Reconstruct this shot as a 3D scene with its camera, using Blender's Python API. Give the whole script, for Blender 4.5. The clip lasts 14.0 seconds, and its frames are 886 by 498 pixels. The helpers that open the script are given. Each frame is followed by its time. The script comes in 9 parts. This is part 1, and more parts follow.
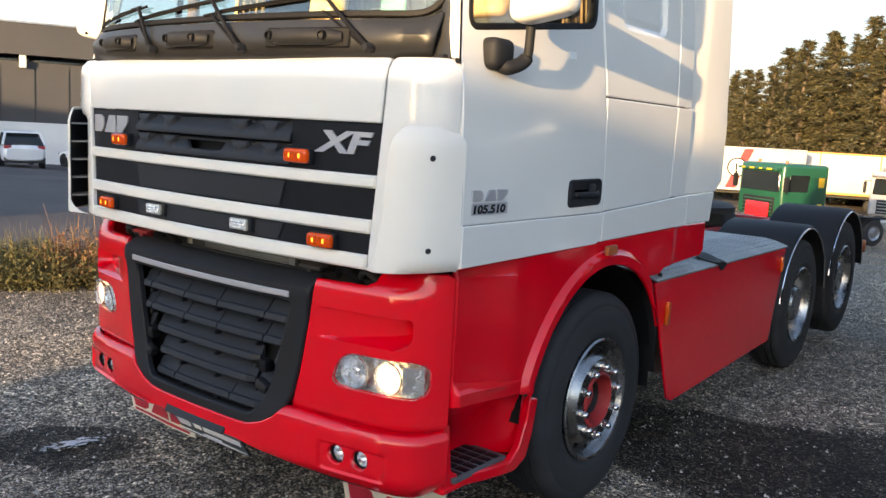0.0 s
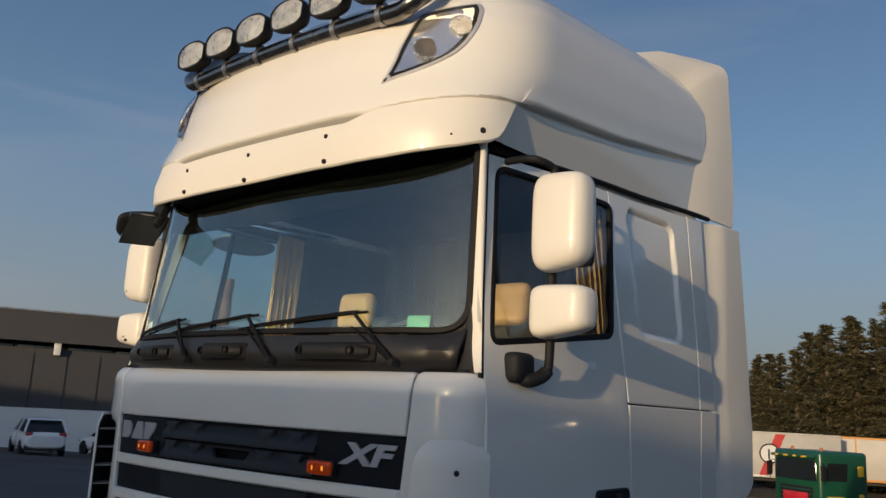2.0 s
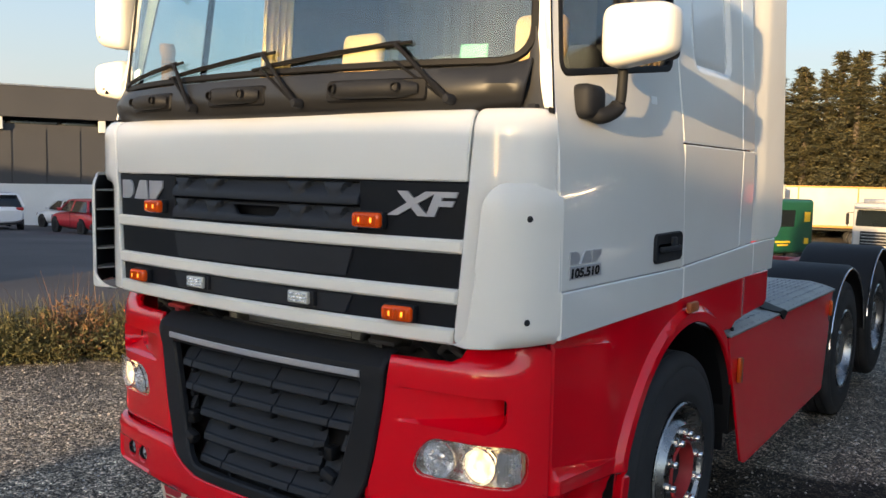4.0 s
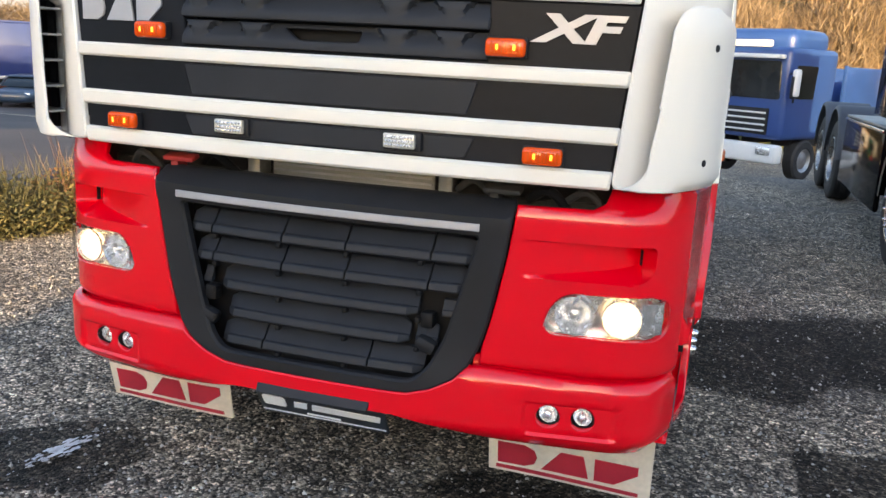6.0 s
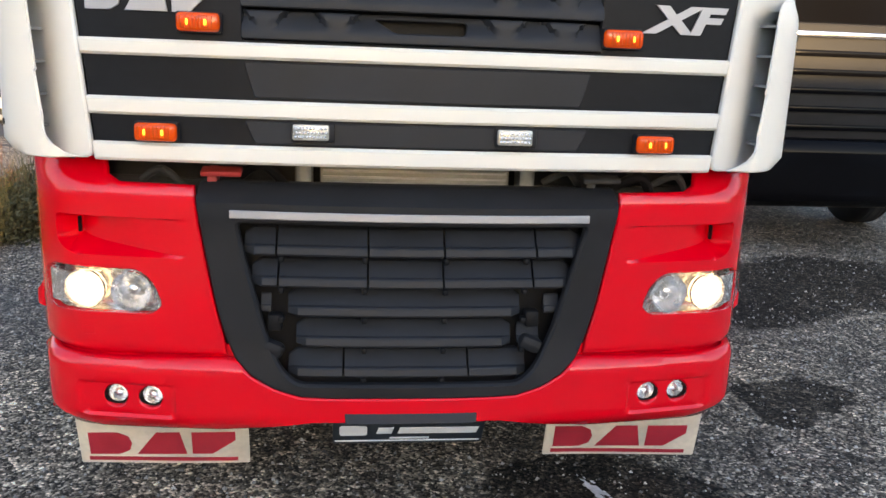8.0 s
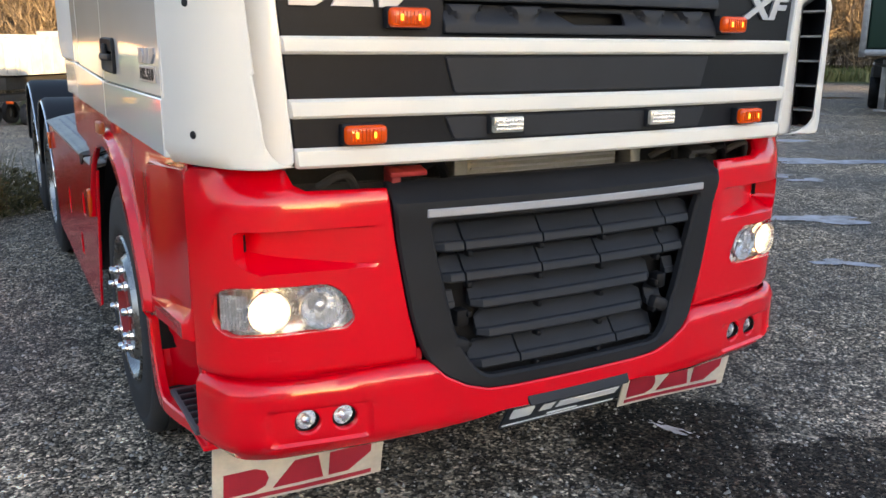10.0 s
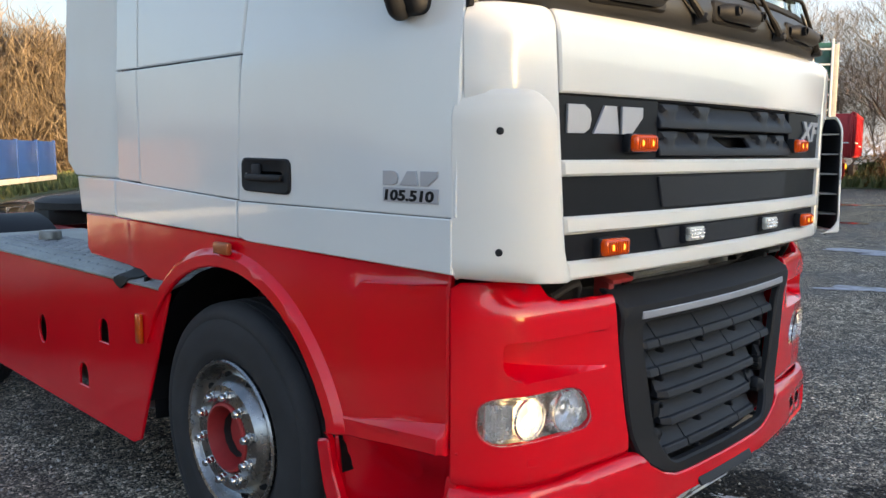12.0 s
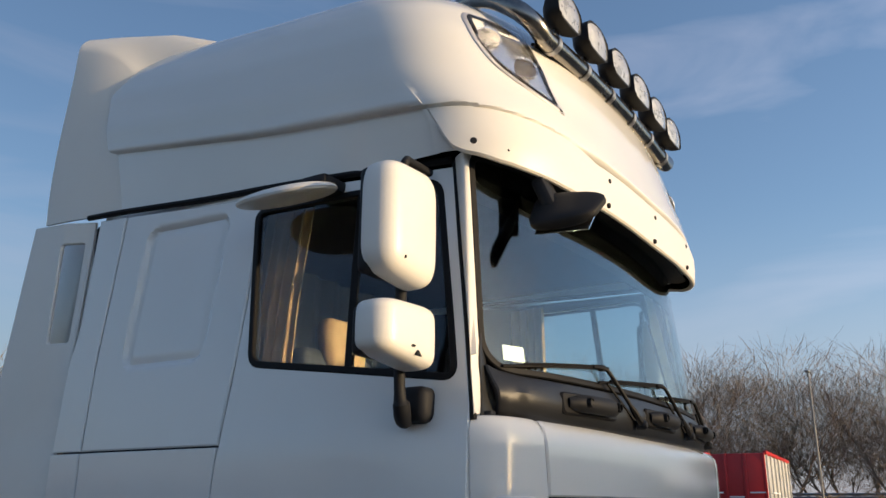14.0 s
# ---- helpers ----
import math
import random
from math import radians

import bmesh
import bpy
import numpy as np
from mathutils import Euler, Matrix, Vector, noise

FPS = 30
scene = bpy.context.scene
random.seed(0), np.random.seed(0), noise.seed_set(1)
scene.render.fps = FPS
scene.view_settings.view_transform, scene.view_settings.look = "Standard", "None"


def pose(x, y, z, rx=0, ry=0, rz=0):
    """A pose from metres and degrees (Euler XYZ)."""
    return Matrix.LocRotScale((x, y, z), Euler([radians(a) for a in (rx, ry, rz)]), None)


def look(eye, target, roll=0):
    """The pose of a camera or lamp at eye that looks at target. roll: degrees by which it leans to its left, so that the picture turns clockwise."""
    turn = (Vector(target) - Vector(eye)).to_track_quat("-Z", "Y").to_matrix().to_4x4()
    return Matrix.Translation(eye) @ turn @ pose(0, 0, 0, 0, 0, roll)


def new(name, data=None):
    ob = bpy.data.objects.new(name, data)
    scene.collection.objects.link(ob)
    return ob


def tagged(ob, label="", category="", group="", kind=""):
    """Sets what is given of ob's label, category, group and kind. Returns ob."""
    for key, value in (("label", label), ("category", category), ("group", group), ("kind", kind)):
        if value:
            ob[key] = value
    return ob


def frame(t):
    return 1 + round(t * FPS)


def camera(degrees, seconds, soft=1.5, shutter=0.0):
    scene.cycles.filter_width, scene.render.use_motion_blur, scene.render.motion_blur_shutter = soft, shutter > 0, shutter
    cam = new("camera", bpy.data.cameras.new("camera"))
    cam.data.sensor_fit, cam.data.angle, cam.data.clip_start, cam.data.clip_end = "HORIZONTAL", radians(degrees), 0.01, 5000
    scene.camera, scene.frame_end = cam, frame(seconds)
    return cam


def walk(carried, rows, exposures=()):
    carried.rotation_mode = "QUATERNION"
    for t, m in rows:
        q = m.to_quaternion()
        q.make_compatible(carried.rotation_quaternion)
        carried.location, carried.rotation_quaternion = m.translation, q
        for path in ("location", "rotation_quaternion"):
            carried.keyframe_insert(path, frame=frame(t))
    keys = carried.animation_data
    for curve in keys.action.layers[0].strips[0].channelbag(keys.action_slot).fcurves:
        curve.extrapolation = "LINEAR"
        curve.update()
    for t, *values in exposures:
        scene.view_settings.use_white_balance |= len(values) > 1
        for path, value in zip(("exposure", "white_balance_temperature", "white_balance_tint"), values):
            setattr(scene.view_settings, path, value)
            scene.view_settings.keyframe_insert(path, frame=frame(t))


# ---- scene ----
cam = camera(55.8, 14.0)
PATH = [
    (0, (3.006, -2.101, 1.771), (1.793, -0.537, 1.488), 3.2),
    (0.5, (3.017, -2.116, 1.785), (1.786, -0.55, 1.609), 3),
    (1, (3.025, -2.123, 1.808), (1.768, -0.568, 1.818), 2.8),
    (1.5, (3.026, -2.138, 1.853), (1.753, -0.61, 2.06), 2.9),
    (2, (3.039, -2.156, 1.875), (1.768, -0.66, 2.256), 3.1),
    (2.5, (3.029, -2.166, 1.881), (1.774, -0.687, 2.368), 3.3),
    (3, (2.968, -2.191, 1.855), (1.706, -0.692, 2.251), 3.3),
    (3.5, (2.782, -2.136, 1.828), (1.524, -0.587, 1.941), 2.36),
    (4, (2.509, -2.078, 1.797), (1.325, -0.476, 1.623), 1.22),
    (4.2, (2.44, -2.085, 1.78), (1.298, -0.461, 1.529), 1.02),
    (6.3, (0.967, -2.393, 1.599), (0.485, -0.512, 1.118), 2.8),
    (6.5, (0.819, -2.393, 1.598), (0.397, -0.504, 1.097), 2.4),
    (7, (0.443, -2.396, 1.584), (0.202, -0.471, 1.1), 2.1),
    (7.2, (0.321, -2.411, 1.585), (0.158, -0.474, 1.113), 2.3),
    (9.3, (-1.2, -2.295, 1.598), (-0.421, -0.516, 1.125), 0),
    (9.5, (-1.359, -2.207, 1.572), (-0.537, -0.447, 1.098), -0.3),
    (10, (-1.67, -2.018, 1.571), (-0.726, -0.32, 1.097), 0.3),
    (10.5, (-2.052, -1.878, 1.576), (-0.938, -0.28, 1.122), 1.15),
    (11, (-2.319, -1.631, 1.561), (-1.102, -0.098, 1.143), 0.1),
    (11.5, (-2.586, -1.391, 1.588), (-1.27, 0.078, 1.244), 0.1),
    (12, (-2.897, -1.284, 1.614), (-1.468, 0.096, 1.383), 0.2),
    (12.5, (-3.04, -1.153, 1.628), (-1.531, 0.157, 1.554), 0),
    (13, (-3.167, -1.045, 1.676), (-1.581, 0.168, 1.793), 0.3),
    (13.5, (-3.331, -1.032, 1.712), (-1.704, 0.069, 2.087), 0.4),
    (14, (-3.421, -1.029, 1.745), (-1.805, -0.01, 2.336), 0.3),
]
EXPOSURES = [(0.0, 2.28, 7800, 20), (1.0, 1.62, 7300, 20), (1.5, 1.18, 7000, 19), (2.0, 0.25, 6600, 18), (3.0, 0.22, 6600, 18), (3.5, 0.68, 7000, 18), (4.0, 1.70, 7600, 18), (6.3, 2.54, 8000, 20), (11.0, 2.36, 8000, 20), (12.0, 2.18, 7700, 18), (13.0, 1.65, 7300, 18), (14.0, 0.90, 6700, 18)]
walk(cam, [(t, look(eye, target, roll)) for t, eye, target, roll in PATH], EXPOSURES)

# ---- sky and sun: a low winter sun in front of the lorry, a little to its left ----
SUN_AZ, SUN_EL = 8.2, 6.5
to_sun = Vector((math.sin(radians(SUN_AZ)) * math.cos(radians(SUN_EL)), -math.cos(radians(SUN_AZ)) * math.cos(radians(SUN_EL)), math.sin(radians(SUN_EL))))
world = bpy.data.worlds.new("sky")
scene.world = world
world.use_nodes = True
wn, wl = world.node_tree.nodes, world.node_tree.links
sky = wn.new("ShaderNodeTexSky")
sky.sky_type = 'NISHITA'
sky.sun_disc = False
sky.sun_elevation = radians(SUN_EL)
sky.sun_rotation = math.atan2(to_sun.x, to_sun.y)
sky.air_density, sky.dust_density, sky.ozone_density = 1.0, 0.9, 1.75
bg = wn["Background"]
bg.inputs["Strength"].default_value = 0.13
wc = wn.new("ShaderNodeTexCoord")
wm = wn.new("ShaderNodeMapping")
wm.inputs["Scale"].default_value = (1.2, 1.6, 7.0)
wz = wn.new("ShaderNodeTexNoise")
wz.inputs["Scale"].default_value, wz.inputs["Detail"].default_value, wz.inputs["Distortion"].default_value = 1.6, 6.0, 0.6
wr = wn.new("ShaderNodeValToRGB")
wr.color_ramp.elements[0].position, wr.color_ramp.elements[1].position = 0.47, 0.80
wr.color_ramp.elements[0].color, wr.color_ramp.elements[1].color = (0, 0, 0, 1), (0.32, 0.32, 0.32, 1)
wx = wn.new("ShaderNodeMixRGB")
wx.inputs["Color2"].default_value = (3.6, 3.3, 3.3, 1)
wl.new(wc.outputs["Generated"], wm.inputs["Vector"])
wl.new(wm.outputs["Vector"], wz.inputs["Vector"])
wl.new(wz.outputs["Fac"], wr.inputs["Fac"])
wl.new(wr.outputs["Color"], wx.inputs["Fac"])
wl.new(sky.outputs["Color"], wx.inputs["Color1"])
# deeper blue overhead, pale haze all round the horizon
wv = wn.new("ShaderNodeMixRGB")
wv.blend_type = 'MULTIPLY'
wv.inputs["Fac"].default_value, wv.inputs["Color2"].default_value = 1.0, (0.83, 0.94, 1.06, 1)
wp = wn.new("ShaderNodeSeparateXYZ")
wg = wn.new("ShaderNodeMapRange")
wg.interpolation_type = 'SMOOTHSTEP'
wg.inputs["From Min"].default_value, wg.inputs["From Max"].default_value = 0.0, 0.34
wg.inputs["To Min"].default_value, wg.inputs["To Max"].default_value = 0.72, 0.0
wh = wn.new("ShaderNodeMixRGB")
wh.inputs["Color2"].default_value = (1.5, 1.68, 2.1, 1)
wl.new(wc.outputs["Generated"], wp.inputs["Vector"])
wl.new(wp.outputs["Z"], wg.inputs["Value"])
wl.new(wx.outputs["Color"], wv.inputs["Color1"])
# the glow round the sun stays
wd = wn.new("ShaderNodeVectorMath")
wd.operation = 'DOT_PRODUCT'
wd.inputs[1].default_value = to_sun
wk = wn.new("ShaderNodeMapRange")
wk.interpolation_type = 'SMOOTHSTEP'
wk.inputs["From Min"].default_value, wk.inputs["From Max"].default_value = 0.25, 0.9
wk.inputs["To Min"].default_value, wk.inputs["To Max"].default_value = 1.0, 0.0
wq = wn.new("ShaderNodeMath")
wq.operation = 'MULTIPLY'
wl.new(wc.outputs["Generated"], wd.inputs[0])
wl.new(wd.outputs["Value"], wk.inputs["Value"])
wl.new(wg.outputs["Result"], wq.inputs[0]), wl.new(wk.outputs["Result"], wq.inputs[1])
wl.new(wq.outputs[0], wh.inputs["Fac"])
wl.new(wv.outputs["Color"], wh.inputs["Color1"])
# the side away from the sun is dimmer
wa = wn.new("ShaderNodeMapRange")
wa.interpolation_type = 'SMOOTHSTEP'
wa.inputs["From Min"].default_value, wa.inputs["From Max"].default_value = -0.9, 0.35
wa.inputs["To Min"].default_value, wa.inputs["To Max"].default_value = 0.76, 1.28
ws = wn.new("ShaderNodeVectorMath")
ws.operation = 'SCALE'
wl.new(wd.outputs["Value"], wa.inputs["Value"])
wl.new(wh.outputs["Color"], ws.inputs[0]), wl.new(wa.outputs["Result"], ws.inputs["Scale"])
wl.new(ws.outputs[0], bg.inputs["Color"])
sun = new("sun", bpy.data.lights.new("sun", "SUN"))
sun.data.energy, sun.data.angle, sun.data.color = 2.6, radians(0.6), (1.0, 0.77, 0.43)
sun.matrix_world = look((0, 0, 30), Vector((0, 0, 30)) - to_sun)


# ---- materials ----
def mat(name, color, rough=0.5, metal=0.0, vary=0.12, scale=6.0, fine=120.0, bump=0.0, coat=0.0, dark=None, spots=0.0, spec=0.5, rvary=0.1, depth=0.002):
    """A surface with broad and fine variation of colour, gloss and relief."""
    m = bpy.data.materials.new(name)
    m.use_nodes = True
    n, l = m.node_tree.nodes, m.node_tree.links
    b = n["Principled BSDF"]
    b.inputs["Metallic"].default_value, b.inputs["Specular IOR Level"].default_value = metal, spec
    b.inputs["Coat Weight"].default_value, b.inputs["Coat Roughness"].default_value = coat, 0.04
    tc = n.new("ShaderNodeTexCoord")
    big, small = n.new("ShaderNodeTexNoise"), n.new("ShaderNodeTexNoise")
    big.inputs["Scale"].default_value, big.inputs["Detail"].default_value = scale, 5.0
    small.inputs["Scale"].default_value, small.inputs["Detail"].default_value = fine, 3.0
    l.new(tc.outputs["Object"], big.inputs["Vector"]), l.new(tc.outputs["Object"], small.inputs["Vector"])
    mul = n.new("ShaderNodeMath")
    mul.operation = 'MULTIPLY_ADD'
    mul.inputs[1].default_value = 0.35
    l.new(small.outputs["Fac"], mul.inputs[0]), l.new(big.outputs["Fac"], mul.inputs[2])
    ramp = n.new("ShaderNodeValToRGB")
    ramp.color_ramp.elements[0].position, ramp.color_ramp.elements[1].position = 0.42, 0.95
    c = Vector(color)
    lo = Vector(dark) if dark else c * (1 - vary)
    hi = c * (1 + vary * 0.6)
    ramp.color_ramp.elements[0].color, ramp.color_ramp.elements[1].color = (*lo, 1), (*hi, 1)
    l.new(mul.outputs[0], ramp.inputs["Fac"])
    l.new(ramp.outputs["Color"], b.inputs["Base Color"])
    rr = n.new("ShaderNodeMapRange")
    rr.inputs["To Min"].default_value, rr.inputs["To Max"].default_value = max(0.02, rough - rvary), min(1, rough + rvary)
    l.new(mul.outputs[0], rr.inputs["Value"]), l.new(rr.outputs["Result"], b.inputs["Roughness"])
    if bump:
        bp = n.new("ShaderNodeBump")
        bp.inputs["Strength"].default_value, bp.inputs["Distance"].default_value = bump, depth
        l.new(small.outputs["Fac"], bp.inputs["Height"]), l.new(bp.outputs["Normal"], b.inputs["Normal"])
    return m


def glow(name, color, power, base=(0.8, 0.8, 0.8)):
    m = bpy.data.materials.new(name)
    m.use_nodes = True
    b = m.node_tree.nodes["Principled BSDF"]
    b.inputs["Base Color"].default_value, b.inputs["Emission Color"].default_value, b.inputs["Emission Strength"].default_value = (*base, 1), (*color, 1), power
    return m


def glass(name, color, rough=0.02, ior=1.45):
    m = bpy.data.materials.new(name)
    m.use_nodes = True
    b = m.node_tree.nodes["Principled BSDF"]
    b.inputs["Base Color"].default_value, b.inputs["Roughness"].default_value = (*color, 1), rough
    b.inputs["Transmission Weight"].default_value, b.inputs["IOR"].default_value = 1.0, ior
    return m


WHITE = mat("white_paint", (0.79, 0.78, 0.745), 0.17, vary=0.03, scale=1.2, fine=5, coat=0.7, rvary=0.03)
CREAM = mat("white_plastic_paint", (0.78, 0.755, 0.70), 0.38, vary=0.035, scale=1.6, fine=6, coat=0.12, rvary=0.04)
VANE = mat("grey_vane", (0.30, 0.29, 0.27), 0.5, vary=0.15)
RED = mat("red_paint", (0.82, 0.003, 0.014), 0.16, vary=0.06, scale=1.4, fine=6, coat=0.55, rvary=0.03, spec=0.35)
DULLRED = mat("weathered_red_paint", (0.42, 0.03, 0.03), 0.5, vary=0.35, scale=3, fine=40, bump=0.15)
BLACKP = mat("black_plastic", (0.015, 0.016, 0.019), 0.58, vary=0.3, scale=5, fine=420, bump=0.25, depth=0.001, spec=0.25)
GREYP = mat("dark_grey_plastic", (0.018, 0.0205, 0.026), 0.52, vary=0.3, scale=5, fine=500, bump=0.25, depth=0.001, spec=0.3)
COWLP = mat("satin_dark_plastic", (0.016, 0.0165, 0.018), 0.36, vary=0.3, scale=5, fine=420, bump=0.12, depth=0.001, spec=0.4)
GLOSSB = mat("gloss_black_panel", (0.009, 0.0105, 0.014), 0.42, vary=0.25, scale=4, fine=30, rvary=0.05, spec=0.16)
RUBBER = mat("tyre_rubber", (0.024, 0.024, 0.026), 0.75, vary=0.55, scale=7, fine=160, bump=0.35, dark=(0.012, 0.012, 0.013))
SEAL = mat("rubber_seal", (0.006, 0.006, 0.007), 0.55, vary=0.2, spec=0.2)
CHROME = mat("polished_steel", (0.72, 0.72, 0.73), 0.16, metal=1.0, vary=0.12, scale=6, fine=90, rvary=0.1)
STEEL = mat("dull_steel", (0.42, 0.42, 0.43), 0.42, metal=1.0, vary=0.3, scale=6, fine=80, bump=0.1)
ALU = mat("grimy_aluminium", (0.30, 0.30, 0.285), 0.45, metal=0.6, vary=0.35, scale=4, fine=60, bump=0.1)
SILVER = mat("silver_letters", (0.44, 0.44, 0.46), 0.35, metal=0.35, vary=0.05)
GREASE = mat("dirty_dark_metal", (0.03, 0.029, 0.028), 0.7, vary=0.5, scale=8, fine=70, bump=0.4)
AMBER = mat("amber_lens", (0.66, 0.085, 0.007), 0.15, vary=0.15, scale=20, fine=160, coat=0.5)
AMBERLIT = glow("lit_amber_lens", (1.0, 0.12, 0.004), 0.02, (0.66, 0.062, 0.004))
AMBERLIT.node_tree.nodes["Principled BSDF"].inputs["Roughness"].default_value = 0.12
AMBERDULL = mat("dull_amber_lens", (0.42, 0.10, 0.03), 0.3, vary=0.2, scale=20)
BULB = glow("amber_bulb", (1.0, 0.30, 0.02), 0.8, (0.9, 0.4, 0.05))
LAMPON = glow("headlamp_beam", (1.0, 0.74, 0.36), 1.0, (0.9, 0.85, 0.7))
_n, _l = LAMPON.node_tree.nodes, LAMPON.node_tree.links
_v, _r, _t = _n.new("ShaderNodeTexVoronoi"), _n.new("ShaderNodeMapRange"), _n.new("ShaderNodeTexCoord")
_v.inputs["Scale"].default_value = 28.0
_r.inputs["From Max"].default_value, _r.inputs["To Min"].default_value, _r.inputs["To Max"].default_value = 0.8, 1.5, 0.28
_l.new(_t.outputs["Object"], _v.inputs["Vector"]), _l.new(_v.outputs["Distance"], _r.inputs["Value"]), _l.new(_r.outputs["Result"], _n["Principled BSDF"].inputs["Emission Strength"])
LENS = glass("clear_lens", (0.98, 0.98, 0.98), 0.03, 1.2)
GLASS = glass("window_glass", (0.70, 0.89, 0.90), 0.0, 1.65)
TINT = glass("side_window_glass", (0.62, 0.68, 0.70), 0.0, 1.45)
REFL = mat("reflector", (0.82, 0.82, 0.83), 0.22, metal=0.75, vary=0.18, scale=30)
FROST = mat("worklamp_lens", (0.58, 0.56, 0.50), 0.26, metal=0.35, vary=0.45, scale=18, fine=70, coat=1.0, bump=0.1)
BARST = mat("darkened_polished_steel", (0.30, 0.285, 0.265), 0.22, metal=1.0, vary=0.35, scale=7, fine=60, rvary=0.08)
FLAP = mat("off_white_mud_flap", (0.66, 0.60, 0.50), 0.6, vary=0.25, scale=6, fine=60, bump=0.1)
FLAPRED = mat("printed_red", (0.42, 0.02, 0.04), 0.55, vary=0.2, scale=8)
NAVY = mat("dark_plate", (0.012, 0.02, 0.03), 0.3, vary=0.2)
PRINT = mat("white_print", (0.72, 0.74, 0.76), 0.5, vary=0.08)
TANF = mat("tan_fabric", (0.42, 0.27, 0.14), 0.9, vary=0.25, scale=10, fine=200, bump=0.3)
DARKF = mat("dark_cab_trim", (0.035, 0.037, 0.042), 0.8, vary=0.3, scale=5, fine=200, bump=0.2)
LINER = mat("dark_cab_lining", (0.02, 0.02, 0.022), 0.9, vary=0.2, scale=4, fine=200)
GREENS = mat("green_sticker", (0.005, 0.13, 0.075), 0.5, vary=0.1, scale=20)
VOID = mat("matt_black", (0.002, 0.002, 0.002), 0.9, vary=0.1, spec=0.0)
RIMST = mat("grimy_polished_steel", (0.38, 0.37, 0.36), 0.24, metal=1.0, vary=0.4, scale=9, fine=60, rvary=0.1)
PAPER = mat("white_paper", (0.8, 0.8, 0.78), 0.6, vary=0.05)


# ---- mesh helpers ----
def smooth(me, angle=35):
    me.polygons.foreach_set("use_smooth", [True] * len(me.polygons))
    me.set_sharp_from_angle(angle=radians(angle))


def part(name, bm, material, parent=None, label="", angle=35):
    """Links a bmesh, or vertices and faces, as one mesh object under a thing or a part."""
    me = bpy.data.meshes.new(name)
    if isinstance(bm, tuple):
        me.from_pydata(*([list(map(tuple, bm[0]))] + [[]] + [bm[1]]))
    else:
        bmesh.ops.recalc_face_normals(bm, faces=bm.faces)
        bm.to_mesh(me)
        bm.free()
    smooth(me, angle)
    for m in material if isinstance(material, (list, tuple)) else [material]:
        me.materials.append(m)
    ob = new(name, me)
    ob.parent = parent
    if label:
        ob["label"] = label
    return ob


def thing(name, label, category, group="", kind="", m=None):
    ob = new(name)
    ob.empty_display_size = 0.2
    if m:
        ob.matrix_world = m
    return tagged(ob, label, category, group, kind)


def box(size, at=(0, 0, 0), bevel=0.0, seg=2, turn=None, bm=None):
    """A box with rounded edges, its centre at `at`."""
    out = bm or bmesh.new()
    m = Matrix.Translation(at) @ (turn or Matrix()) @ Matrix.Diagonal((*size, 1))
    got = bmesh.ops.create_cube(out, size=1, matrix=m)
    if bevel:
        bmesh.ops.bevel(out, geom=list({e for v in got["verts"] for e in v.link_edges}), offset=bevel, segments=seg, affect='EDGES', profile=0.5)
    return out


def tube(points, radius, sides=8, bm=None, closed=False, caps=True):
    """A round bar along points; radius may be a list."""
    out = bm or bmesh.new()
    pts = [Vector(p) for p in points]
    n = len(pts)
    rad = radius if isinstance(radius, (list, tuple)) else [radius] * n
    rings = []
    ref = Vector((0.13, 0.21, 0.97))
    for i, p in enumerate(pts):
        a = pts[(i - 1) % n] if closed or i else p
        b = pts[(i + 1) % n] if closed or i < n - 1 else p
        d = (b - a).normalized()
        s = d.cross(ref)
        if s.length < 0.05:
            s = d.cross(Vector((1, 0.1, 0)))
        s.normalize()
        w = s.cross(d)
        rings.append([out.verts.new(p + rad[i] * (math.cos(k * 2 * math.pi / sides) * s + math.sin(k * 2 * math.pi / sides) * w)) for k in range(sides)])
    for i in range(n if closed else n - 1):
        r, q = rings[i], rings[(i + 1) % n]
        for k in range(sides):
            out.faces.new((r[k], r[(k + 1) % sides], q[(k + 1) % sides], q[k]))
    if caps and not closed:
        out.faces.new(rings[0]), out.faces.new(rings[-1])
    return out


def lathe(profile, m=None, sides=32, bm=None, start=0.0, end=360.0):
    """Turns (radius, along) pairs round the local x axis."""
    out = bm or bmesh.new()
    m = m or Matrix()
    full = abs(end - start) >= 359.9
    steps = sides if full else sides + 1
    rings = []
    for r, a in profile:
        rings.append([out.verts.new(m @ Vector((a, r * math.cos(radians(start + (end - start) * k / sides)), r * math.sin(radians(start + (end - start) * k / sides))))) for k in range(steps)])
    for r, q in zip(rings, rings[1:]):
        for k in range(sides):
            j = (k + 1) % steps
            out.faces.new((r[k], r[j], q[j], q[k]))
    bmesh.ops.remove_doubles(out, verts=out.verts, dist=1e-5)
    return out


def spline(points, n=8, closed=False):
    """Points of a smooth curve through the given ones."""
    p = [Vector(q) for q in points]
    out = []
    m = len(p)
    for i in range(m if closed else m - 1):
        a, b, c, d = (p[(i + k) % m] if closed else p[min(max(i + k, 0), m - 1)] for k in (-1, 0, 1, 2))
        for k in range(n):
            t = k / n
            out.append(0.5 * (2 * b + (c - a) * t + (2 * a - 5 * b + 4 * c - d) * t * t + (3 * b - a - 3 * c + d) * t ** 3))
    if not closed:
        out.append(p[-1])
    return out


